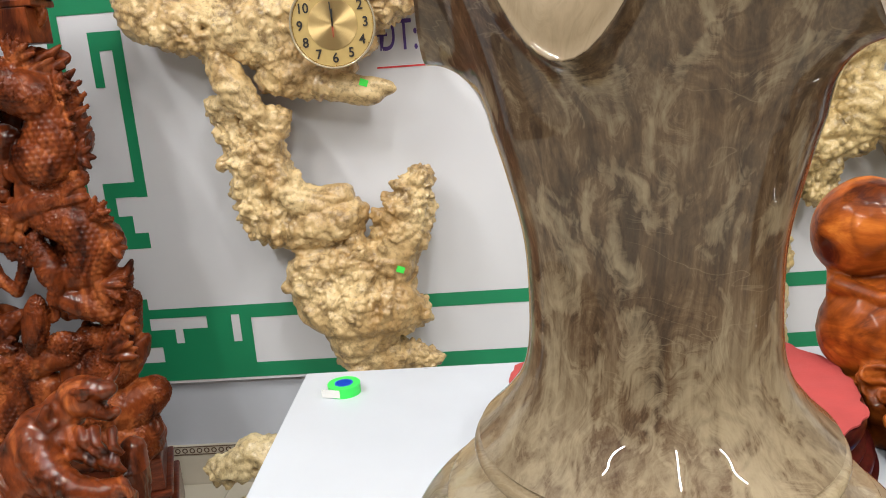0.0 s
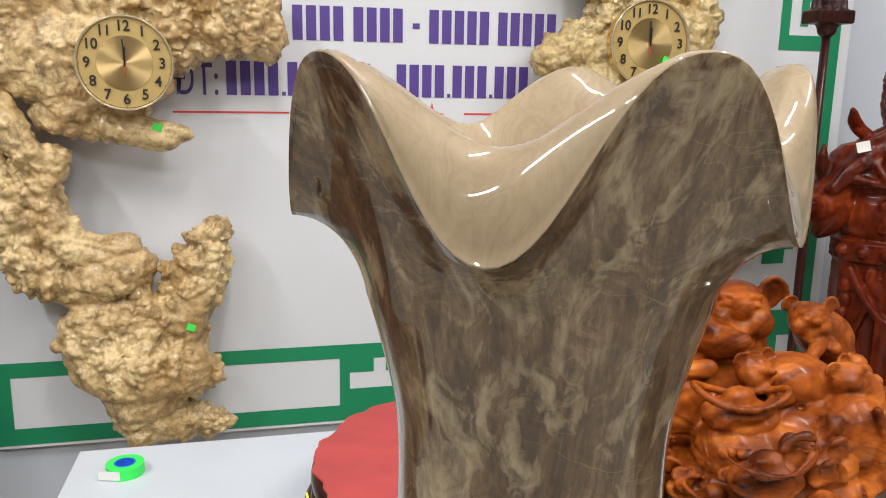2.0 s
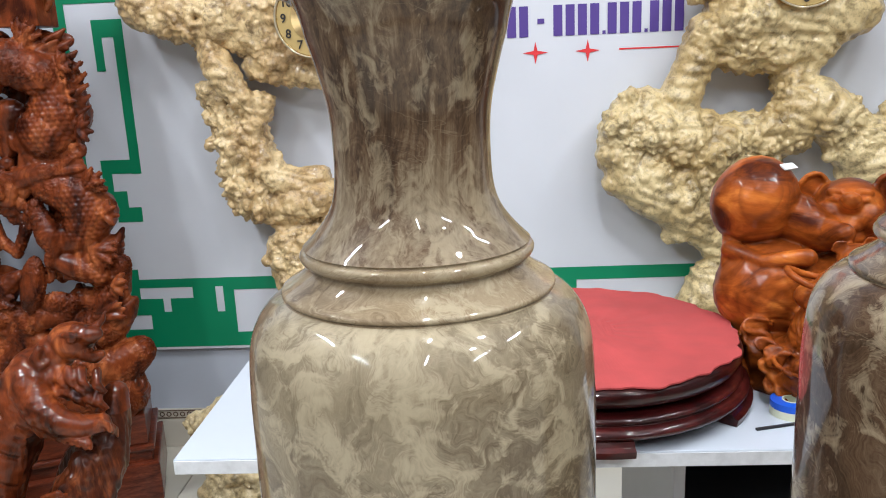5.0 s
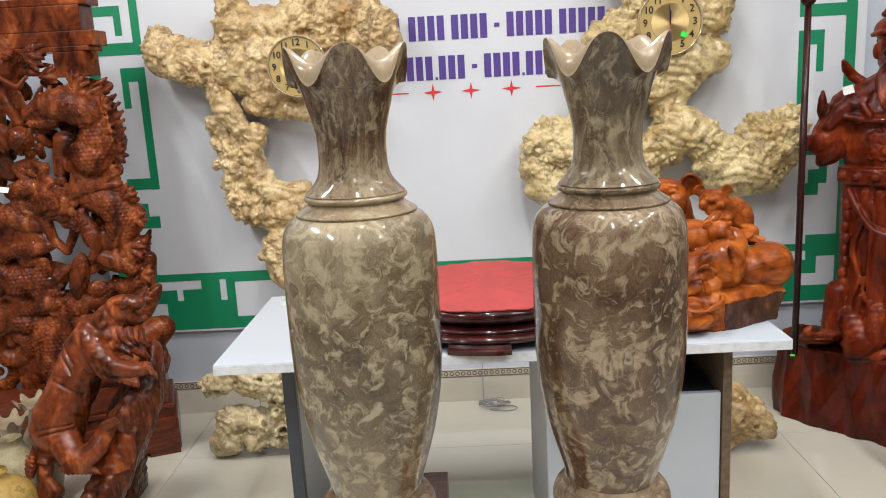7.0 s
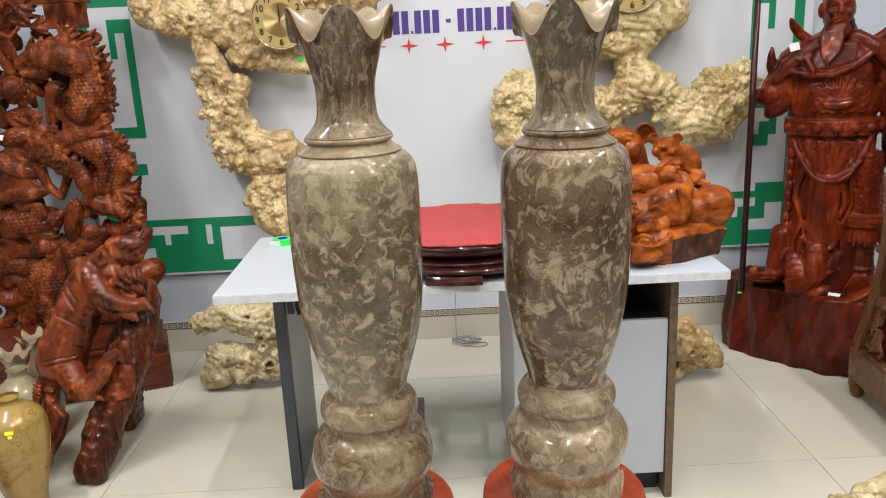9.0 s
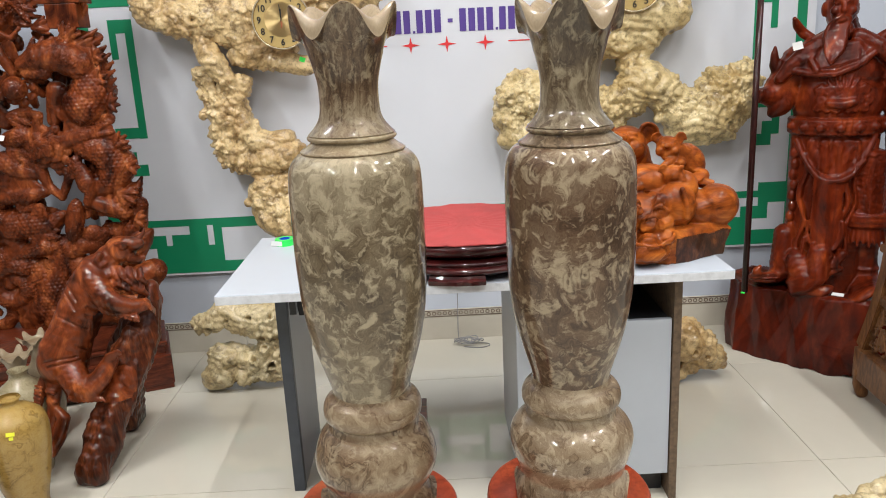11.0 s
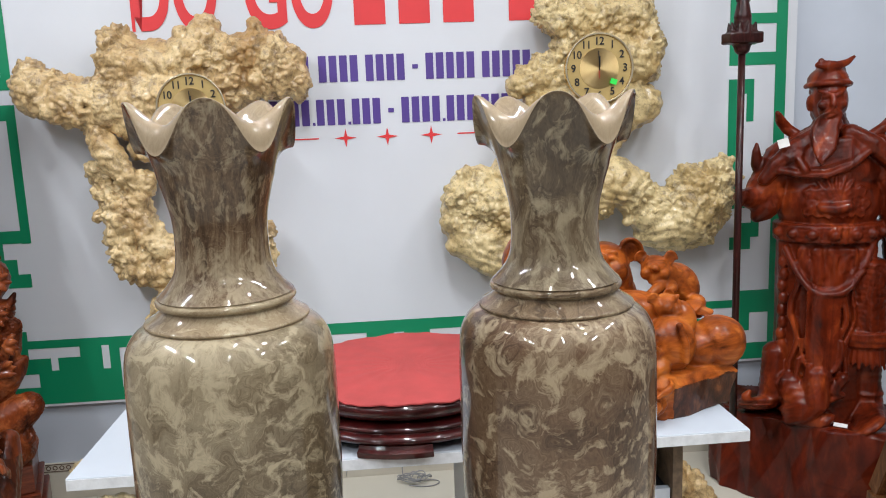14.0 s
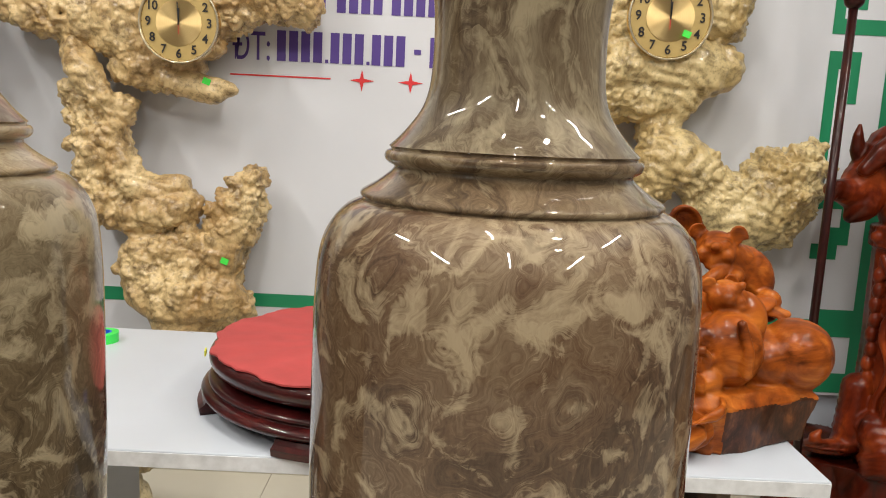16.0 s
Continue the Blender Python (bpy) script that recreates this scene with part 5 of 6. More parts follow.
    ball(bm, (hx + 0.012, 0.0, 1.565), (0.050, 0.058, 0.042), sub=3)
    limb(bm, [(hx + 0.069 * math.cos(a), -0.012 + 0.081 * math.sin(a), 1.522 - 0.006 * math.sin(a), 0.010) for a in np.linspace(-3.3, 0.2, 16)])
    limb(bm, [(hx + 0.02, 0.045, 1.53, 0.058), (hx + 0.03, 0.06, 1.45, 0.060), (hx + 0.04, 0.06, 1.36, 0.060)])
    limb(bm, [(hx - 0.055, -0.055, 1.590, 0.010), (hx - 0.025, -0.070, 1.588, 0.018), (hx + 0.005, -0.068, 1.585, 0.016), (hx + 0.045, -0.055, 1.597, 0.012), (hx + 0.072, -0.045, 1.615, 0.006)])
    limb(bm, [(hx - 0.02, -0.065, 1.575, 0.016), (hx - 0.045, -0.06, 1.605, 0.010)])

    def relief(p, nrm):
        a = math.atan2(p.x, -p.y)
        if p.z < 0.325:
            f = abs((a * 1.9 + p.z * 2.6) % 1.0 - 0.5) + abs((a * 1.6 - p.z * 3.1 + 0.3) % 1.0 - 0.5)
            return 0.012 * noise.noise(Vector((a * 3.2, p.z * 1.5, 2.0))) + 0.022 * (f - 0.5) * (1 if nrm.z < 0.6 else 0.15)
        off = 0.0010 * noise.noise(p * 30.0)
        if p.z < 0.96:
            w = min(1.0, (0.96 - p.z) / 0.10)
            fold = a * 9 + 2.2 * noise.noise(p * 4.0) + p.z * 5
            off += w * 0.0024 * math.cos(fold)
            if p.x > 0.07 and 0.66 < p.z < 0.90 and nrm.y < 0.2:
                off += (0.4 - noise.voronoi(p * 62.0)[0][0]) * 0.007
            elif abs(p.x) < 0.07 and 0.82 < p.z < 0.94:
                off += 0.0028 * math.sin(p.x * 130 + 5 * noise.noise(p * 16.0))
        elif p.z < 1.20 and abs(p.x) > 0.185 or 1.2 < p.z < 1.35 and abs(p.x) > 0.05:
            off += 0.0020 * (1 - 2 * abs(math.sin(a * 4 + p.z * 18 + 2 * noise.noise(p * 8))) ** 0.6)
        return off

    me = fuse(bm, "warrior_statue", [M["statue"], M["statue_base"]], 0.0046, relief, 1)
    for f in me.polygons:
        if f.center.z < 0.330:
            f.material_index = 1
    # the figure stands turned on its base, the head a little further
    for v in me.vertices:
        a = math.radians(np.interp(v.co.z, (0.32, 0.40, 1.38, 1.43), (0, 24, 24, 36)))
        x, y = v.co.x, v.co.y
        v.co.x, v.co.y = x * math.cos(a) - y * math.sin(a), x * math.sin(a) + y * math.cos(a)
    me.update()
    return me


ob = part("warrior_statue", robed_figure(), None)
ob.matrix_basis = STATUE
tagged(ob, "red-stained wooden statue of a bearded robed figure on rocky base", "statue")

halberd = thing("pole_weapon", "dark wooden pole weapon with carved socket on the statue base", "halberd", (2.115, -0.42, 0.318), 0)
bm = bmesh.new()
lathe(bm, [(0, 0.013), (0.6, 0.0125), (1.39, 0.012)], 16, close_top=True)
part("pole", bm, M["halberd"], halberd, smooth=True)
bm = bmesh.new()
box(bm, -0.045, 0.045, -0.03, 0.03, 1.315, 1.345, bevel=0.004)
for k in range(9):
    a = k * 2 * math.pi / 9
    limb(bm, [(0.02 * math.cos(a), 0.015 * math.sin(a), 1.35, 0.014), (0.042 * math.cos(a), 0.03 * math.sin(a), 1.39, 0.012), (0.046 * math.cos(a), 0.034 * math.sin(a), 1.42, 0.005)], 1)
limb(bm, [(0, 0, 1.34, 0.028), (0, 0, 1.44, 0.030), (0.0, 0, 1.50, 0.018)])
bm.transform(pose(0, 0, 1.352) @ Matrix.Diagonal((1.3, 1.3, 1.25, 1)) @ pose(0, 0, -1.315))
part("socket", fuse(bm, "socket", M["halberd"], 0.004, None, 0), None, halberd)
bm = bmesh.new()
pr = [(-0.022, 1.49), (0.022, 1.49), (0.040, 1.60), (0.055, 1.80), (0.03, 1.96), (-0.03, 2.08), (-0.028, 1.85), (-0.03, 1.62)]
fa = [bm.verts.new((x, -0.006, z)) for x, z in pr]
fb = [bm.verts.new((x, 0.006, z)) for x, z in pr]
bm.faces.new(fa), bm.faces.new(fb[::-1])
for k in range(len(pr)):
    bm.faces.new((fa[(k + 1) % len(pr)], fa[k], fb[k], fb[(k + 1) % len(pr)]))
part("blade", bm, M["halberd"], halberd)

# ---- carved pigs on the table ----
PX, PY = 1.43, -1.24


def pig_carving():
    bm = bmesh.new()
    foot = [(-0.24, 0.06), (-0.235, -0.04), (-0.15, -0.135), (-0.03, -0.175), (0.068, -0.190), (0.245, -0.105), (0.250, 0.02), (0.16, 0.16), (-0.15, 0.19)]
    lo = [bm.verts.new((x * 0.95, y * 0.95, 0)) for x, y in foot]
    mid = [bm.verts.new((x * 1.02, y * 1.02, 0.080)) for x, y in foot]
    hi = [bm.verts.new((x * 0.93, y * 0.93, 0.100)) for x, y in foot]
    n = len(foot)
    for a, b in ((lo, mid), (mid, hi)):
        for k in range(n):
            bm.faces.new((a[k], a[(k + 1) % n], b[(k + 1) % n], b[k]))
    bm.faces.new(lo[::-1]), bm.faces.new(hi)
    ball(bm, (0.0, 0.04, 0.14), (0.18, 0.13, 0.10), sub=3)
    ball(bm, (-0.05, -0.07, 0.11), (0.13, 0.09, 0.09), sub=3)
    # round sack in two lobes, tied between them
    ball(bm, (-0.190, 0.105, 0.330), (0.082, 0.082, 0.090), (0, 20, 0), sub=3)
    ball(bm, (-0.165, 0.065, 0.165), (0.108, 0.095, 0.100), sub=3)
    limb(bm, [(-0.245, 0.07, 0.245, 0.018), (-0.20, 0.01, 0.235, 0.014), (-0.13, -0.01, 0.245, 0.018)])
    limb(bm, [(-0.235, 0.09, 0.265, 0.020), (-0.245, 0.07, 0.215, 0.016)])
    limb(bm, [(-0.12, 0.08, 0.30, 0.05), (-0.08, 0.05, 0.275, 0.035), (-0.065, 0.0, 0.285, 0.022)])

    def ear(m, s, r, lift, out=1.0):
        """A cupped ear: a thin plate with a rolled rim."""
        c = m @ Vector((s * r * 1.02 * out, r * 0.05, r * lift))
        ball(bm, c, (r * 0.42, r * 0.10, r * 0.50), (0, s * 25, 0))
        pts = []
        for a in np.linspace(-0.6, 3.9, 13):
            v = Matrix.Rotation(radians(-s * 25), 3, "Y") @ Vector((r * 0.42 * math.cos(a), -r * 0.12, r * 0.52 * math.sin(a)))
            pts.append((*(c + v), r * 0.085))
        limb(bm, pts, 1)

    def head(x, y, z, r, yaw, pitch=0, lift=0.75):
        m = Matrix.Translation((x, y, z)) @ Euler((radians(pitch), 0, radians(yaw))).to_matrix().to_4x4()

        def at(*c):
            return m @ Vector(c)
        ball(bm, at(0, 0, 0), r, sub=3)
        for s in (-1, 1):
            ball(bm, at(s * r * 0.52, -r * 0.55, -r * 0.22), r * 0.48, sub=3)
            limb(bm, [(*at(s * r * 0.62, -r * 0.80, r * 0.22), r * 0.06), (*at(s * r * 0.42, -r * 0.93, r * 0.30), r * 0.07), (*at(s * r * 0.24, -r * 0.95, r * 0.22), r * 0.06)], 1)
            limb(bm, [(*at(s * r * 0.55, -r * 0.72, r * 0.50), r * 0.09), (*at(s * r * 0.25, -r * 0.85, r * 0.52), r * 0.10)], 1)
            ear(m, s, r, lift)
        limb(bm, [(*at(0, -r * 0.75, 0.10 * r), r * 0.36), (*at(0, -r * 1.18, 0.22 * r), r * 0.27)])
        ball(bm, at(0, -r * 1.38, 0.26 * r), (r * 0.30, r * 0.10, r * 0.22), (pitch, 0, yaw))
        for s in (-1, 1):
            ball(bm, at(s * r * 0.12, -r * 1.47, 0.28 * r), (r * 0.09, r * 0.05, r * 0.11))
        limb(bm, [(*at(r * 0.45 * math.sin(a), -r * 1.02 + 0.1 * r * abs(a), -r * (0.20 + 0.12 * math.cos(a * 1.6))), r * 0.07) for a in np.linspace(-1.1, 1.1, 9)], 1)
        ball(bm, at(0, -r * 0.85, -r * 0.50), (r * 0.34, r * 0.30, r * 0.24))
        ball(bm, at(0, -r * 0.70, -r * 0.78), (r * 0.50, r * 0.40, r * 0.26))

    # mother pig behind
    head(-0.012, 0.105, 0.305, 0.066, -22, -14, 0.62)
    limb(bm, [(0.0, 0.15, 0.26, 0.080), (0.02, 0.15, 0.16, 0.09)])
    # piglet climbing on her shoulder
    head(0.103, 0.045, 0.305, 0.036, -20, 0)
    ball(bm, (0.180, 0.085, 0.248), (0.050, 0.052, 0.062), (0, -18, 0), sub=3)
    limb(bm, [(0.13, 0.06, 0.285, 0.040), (0.16, 0.08, 0.262, 0.048)])
    limb(bm, [(0.115, 0.02, 0.270, 0.017), (0.085, -0.005, 0.262, 0.013), (0.070, -0.012, 0.255, 0.010)])
    limb(bm, [(0.135, 0.02, 0.262, 0.017), (0.128, -0.005, 0.262, 0.013)])
    limb(bm, [(0.205, 0.03, 0.215, 0.024), (0.20, 0.01, 0.195, 0.016)])
    # piglet lying across
    ball(bm, (0.035, -0.025, 0.212), (0.088, 0.062, 0.056), (0, 14, -8), sub=3)
    head(-0.058, -0.035, 0.245, 0.031, 12, -6)
    limb(bm, [(-0.02, -0.07, 0.205, 0.020), (-0.055, -0.09, 0.205, 0.013)])
    limb(bm, [(0.05, -0.075, 0.185, 0.022), (0.01, -0.10, 0.178, 0.014), (-0.01, -0.11, 0.175, 0.010)])
    # front pig seen from behind, its head turned up
    ball(bm, (0.083, -0.115, 0.160), (0.056, 0.056, 0.068), (0, 0, 20), sub=3)
    ball(bm, (0.110, -0.085, 0.205), (0.045, 0.045, 0.050), sub=3)
    head(0.078, -0.090, 0.243, 0.031, 35, -30)
    limb(bm, [(0.083, -0.165, 0.215, 0.009), (0.093, -0.178, 0.175, 0.010), (0.096, -0.172, 0.135, 0.010)])
    limb(bm, [(0.045, -0.15, 0.115, 0.024), (0.025, -0.165, 0.108, 0.014)])
    limb(bm, [(0.035, -0.13, 0.185, 0.020), (0.015, -0.14, 0.165, 0.014)])
    ball(bm, (0.217, -0.072, 0.145), 0.064, sub=3)
    ball(bm, (0.155, -0.05, 0.13), (0.07, 0.08, 0.06), sub=3)
    for lx, ly, lz, ang in ((0.165, -0.015, 0.215, -20), (0.195, -0.01, 0.205, 5)):
        ball(bm, (lx, ly, lz), (0.042, 0.028, 0.008), (10, ang, 15))
    # coins
    for cx, cy, cz, cr in ((-0.065, -0.165, 0.165, 0.030), (-0.005, -0.165, 0.118, 0.026), (0.02, -0.15, 0.150, 0.020)):
        ball(bm, (cx, cy, cz), (cr, 0.012, cr), (-25, 0, 0))
        limb(bm, [(cx + cr * math.cos(a), cy - 0.010 - 0.4 * cr * math.sin(a) * 0.5, cz + cr * math.sin(a) * 0.95, 0.0055) for a in np.linspace(0, 6.3, 20)], 1)
        ball(bm, (cx, cy - 0.012, cz), (cr * 0.4, 0.008, cr * 0.4))
    # boat-shaped ingots
    for ix, iy, iz, s, yaw in ((-0.115, -0.085, 0.205, 1.05, -20), (-0.12, -0.175, 0.135, 0.95, -12), (-0.02, -0.195, 0.060, 1.05, 8), (-0.17, -0.13, 0.065, 0.8, -45)):
        m = Matrix.Translation((ix, iy, iz)) @ Matrix.Rotation(radians(yaw), 4, "Z")
        ball(bm, m @ Vector((0, 0, -0.014 * s)), (0.062 * s, 0.038 * s, 0.032 * s), (0, 0, yaw))
        for k in range(44):
            a = 2 * math.pi * k / 44
            ball(bm, m @ Vector((0.072 * s * math.cos(a), 0.038 * s * math.sin(a), (0.010 + 0.022 * math.cos(a) ** 2) * s)), 0.0075 * s, sub=1)
        ball(bm, m @ Vector((0, 0, 0.014 * s)), (0.028 * s, 0.022 * s, 0.022 * s))
    # lotus leaves with curled rims
    random.seed(21)
    for k in range(20):
        a = random.uniform(2.8, 4.6)
        c = Vector((-0.085 + 0.135 * math.cos(a), -0.02 + 0.145 * math.sin(a), random.uniform(0.02, 0.15)))
        r, tilt = random.uniform(0.016, 0.028), random.uniform(-0.6, 0.6)
        pts = []
        for b in np.linspace(0, 5.4, 12):
            pts.append((c.x + r * math.cos(b), c.y - 0.006 * math.sin(2 * b), c.z + 0.55 * r * math.sin(b) + tilt * r * math.cos(b) * 0.5, 0.0052))
        limb(bm, pts, 1)
        ball(bm, c + Vector((0, 0.006, 0)), (r * 0.9, 0.009, r * 0.5), (0, -25 * tilt, 0))

    def relief(p, nrm):
        off = 0.0022 * noise.noise(p * 26.0)
        if p.z < 0.085 and p.x > 0.05:
            return 0.006 * noise.noise(p * 9.0) + 0.003 * noise.noise(p * 24.0)
        lat = 0.83 * p.x - 0.55 * p.y
        if p.y < -0.12 and p.z > 0.10 and p.x > 0.03:
            return 0.5 * off
        if lat < -0.085 and p.z < 0.25:
            ray = math.atan2(p.z - 0.125, -0.085 - lat)
            far = math.hypot(p.z - 0.125, lat + 0.085)
            off -= 0.0065 * max(0.0, 1 - abs(math.sin(ray * 5.5 + 1.2 * noise.noise(p * 12.0))) * 2.6) * max(0.0, 1 - far / 0.13)
        elif p.z < 0.20 and p.y < -0.02 and p.x < 0.05:
            off += 0.004 * math.sin(p.length * 220 + 3 * noise.noise(p * 20.0))
        return off

    me = fuse(bm, "pig_carving", [M["pig"], M["pig_base"]], 0.0036, relief, 1)
    for f in me.polygons:
        if f.center.z < 0.078 + 0.012 * noise.noise(f.center * 18) and f.center.x > 0.062 + 0.02 * noise.noise(f.center * 25):
            f.material_index = 1
    return me


pigs = thing("pig_carving", "glossy orange-brown wood carving of pigs on the white table", "wood carving", (PX, PY, TZ))
split_parts(pig_carving(), ("figure", "base"), pigs, ("polished orange pigs, ingots and leaves", "dark brown bark-sided base"))

# ---- tall openwork carving on its pedestal ----
def at_panel(px, py):
    return -0.708 + (px - 93) / 438, 1.079 - (py - 260) / 440


def openwork():
    bm = bmesh.new()
    random.seed(8)

    def c(px, py, r, y=0.0):
        x, z = at_panel(px, py)
        return (x, -0.37 + y, z, r / 438)

    def path(*pts):
        limb(bm, [c(*p) for p in pts])

    def leaf(px, py, rx, rz, ang, y=0.0, thick=0.018):
        x, _, z, _ = c(px, py, 0)
        ball(bm, (x, -0.37 + y, z), (rx / 438, thick, rz / 438), (0, ang, 0))

    def coil(px, py, r0, r1, turns, y=0.0, w=9, start=0.0):
        pts = []
        for k in range(int(turns * 12)):
            a = start + k * math.pi / 6
            r = r0 + (r1 - r0) * k / (turns * 12)
            pts.append((px + r * math.cos(a), py + r * math.sin(a), w * (0.6 + 0.4 * k / (turns * 12)), y))
        path(*pts)

    coil(172, 28, 4, 16, 1.6, 0.0, 6)
    # dragon head at the top, with mane
    path((35, 60, 30, -0.03), (35, 35, 38, -0.05), (38, 15, 30, -0.03))
    path((33, 45, 16, -0.10), (32, 62, 18, -0.12))
    for k in range(16):
        a = math.radians(-200 + k * 15)
        path((35 + 30 * math.cos(a), 35 + 30 * math.sin(a), 8, -0.04), (35 + 75 * math.cos(a), 30 + 62 * math.sin(a), 3, -0.02 - 0.02 * (k % 2)))
    for s in (-1, 1):
        path((35 + s * 20, 30, 9, -0.10), (35 + s * 34, 22, 7, -0.11))
        path((35 + s * 12, 58, 5, -0.12), (35 + s * 40, 75, 4, -0.12), (35 + s * 55, 60, 3, -0.11))
    # second dragon head, looking sideways
    path((80, 118, 13, -0.08), (105, 108, 22, -0.07), (135, 105, 30, -0.05), (165, 120, 32, -0.03))
    path((82, 132, 9, -0.08), (110, 132, 13, -0.07))
    for k in range(13):
        a = math.radians(-75 + k * 12)
        path((140 + 20 * math.cos(a), 110 + 20 * math.sin(a), 7, -0.05), (146 + 62 * math.cos(a), 112 + 50 * math.sin(a), 3, -0.02 - 0.02 * (k % 2)))
    for k in range(5):
        path((95 + 14 * k, 92, 6, -0.07), (100 + 15 * k, 76, 3, -0.06))
    # pearl held by claws
    x, _, z, r = c(62, 157, 20)
    ball(bm, (x, -0.47, z), r, sub=3)
    for k in range(9):
        a = k * 0.7
        path((62 + 24 * math.cos(a), 157 + 24 * math.sin(a), 8, -0.06), (62 + 34 * math.cos(a + 0.4), 157 + 34 * math.sin(a + 0.4), 6, -0.03))
    path((40, 72, 8, -0.09), (48, 105, 9, -0.09), (60, 130, 9, -0.08))
    path((10, 100, 14, -0.02), (0, 150, 22, -0.02), (-10, 190, 26, -0.02), (20, 215, 14, -0.02))
    # coiling fish bodies
    path((178, 130, 30, 0.0), (175, 170, 40, 0.0), (160, 195, 38, -0.02), (140, 205, 26, -0.02))
    path((120, 165, 18, -0.04), (112, 185, 15, -0.03), (105, 215, 12, -0.03))
    path((125, 250, 18, -0.05), (155, 242, 16, -0.05), (200, 232, 6, -0.04))
    path((150, 262, 22, -0.03), (185, 275, 32, -0.02), (200, 300, 34, -0.01), (185, 330, 28, -0.02), (165, 338, 20, -0.03))
    path((205, 320, 16, 0), (222, 312, 8, 0), (230, 290, 3, 0))
    path((215, 350, 18, 0), (228, 340, 8, 0), (236, 325, 3, 0))
    path((225, 375, 15, 0), (215, 410, 20, 0), (190, 425, 20, 0), (165, 420, 16, 0))
    path((150, 360, 14, -0.05), (180, 372, 18, -0.05), (205, 385, 14, -0.04))
    for k in range(5):
        path((185 + k * 6, 372 - k * 4, 6, -0.05), (215 + k * 2, 352 - k * 6 + 12, 3, -0.04))
    # rose
    for ring, (r, w) in enumerate(((8, 8), (20, 9), (32, 9))):
        for k in range(6 + 2 * ring):
            a = 2 * math.pi * k / (6 + 2 * ring) + ring
            leaf(93 + r * math.cos(a), 260 + r * math.sin(a), 13, 9, -math.degrees(a) + 90, -0.10 + 0.02 * ring, 0.014)
    path((75, 235, 9, -0.06), (85, 205, 8, -0.06), (70, 200, 6, -0.06))
    # stems, leaves, birds
    path((70, 300, 11, -0.05), (80, 330, 8, -0.05), (100, 350, 7, -0.05), (110, 330, 7, -0.05), (125, 300, 8, -0.05), (135, 285, 9, -0.05))
    leaf(118, 392, 17, 42, 14, -0.07, 0.028)
    leaf(140, 420, 22, 16, -20, -0.05, 0.022)
    path((140, 300, 12, -0.06), (150, 325, 18, -0.06), (155, 345, 10, -0.07), (148, 362, 6, -0.08))
    path((20, 245, 14, -0.04), (45, 240, 18, -0.05), (70, 238, 12, -0.05))
    path((10, 285, 22, -0.04), (35, 300, 18, -0.04), (60, 305, 12, -0.05))
    path((0, 345, 14, -0.05), (40, 345, 16, -0.05), (72, 338, 10, -0.05))
    for k in range(9):
        path((30 + k * 2, 305 + k, 6, -0.05), (5 + k * 8, 330, 3, -0.06))
    path((5, 400, 34, -0.02), (30, 395, 30, -0.02), (60, 405, 22, -0.02), (90, 385, 10, -0.02))
    path((55, 440, 18, -0.05), (30, 445, 15, -0.05), (0, 450, 10, -0.05))
    path((80, 440, 20, -0.02), (75, 480, 30, 0.0), (55, 520, 40, 0.0), (30, 560, 38, 0.0), (0, 580, 30, 0.0))
    path((100, 450, 18, -0.04), (120, 440, 18, -0.04), (145, 440, 16, -0.03), (160, 420, 12, -0.03))
    path((150, 470, 30, 0.0), (190, 460, 34, 0.0), (220, 440, 20, 0.0), (238, 425, 6, 0.0))
    path((160, 520, 36, 0.0), (200, 520, 36, 0.0), (235, 500, 22, 0.0))
    path((120, 560, 40, 0.0), (200, 560, 40, 0.0), (60, 580, 44, 0.0))
    # large coiled fish low down
    path((110, 480, 22, -0.03), (108, 530, 27, -0.04), (88, 575, 28, -0.04), (50, 598, 26, -0.03), (5, 590, 26, 0.0))
    path((20, 520, 34, 0.01), (55, 545, 34, 0.01), (15, 565, 34, 0.01), (-20, 540, 34, 0.01))
    path((-10, 480, 30, 0.0), (20, 475, 26, -0.01), (45, 490, 20, -0.02))
    # spines along the outer edge
    for k in range(30):
        u = k / 29
        ex, ey = 190 + 18 * math.sin(u * 9.0) + 14 * u, 75 + 400 * u
        path((ex - 16, ey + 4, 8, -0.01 - 0.02 * (k % 2)), (ex - 4, ey, 6, -0.01 - 0.02 * (k % 2)), (ex + 9, ey - 9, 2.2, -0.01))
    # feathery fins, manes and petals over the bodies
    def plume(px, py, ang, length, n, spread, y=-0.05):
        for k in range(n):
            a = math.radians(ang + spread * (k / max(1, n - 1) - 0.5))
            cx, cy = px + 0.5 * length * math.cos(a), py + 0.5 * length * math.sin(a)
            leaf(cx, cy, 0.56 * length, max(4.5, length * 0.13), math.degrees(a), y - 0.008 * (k % 2) - 0.004 * k / n, 0.011)

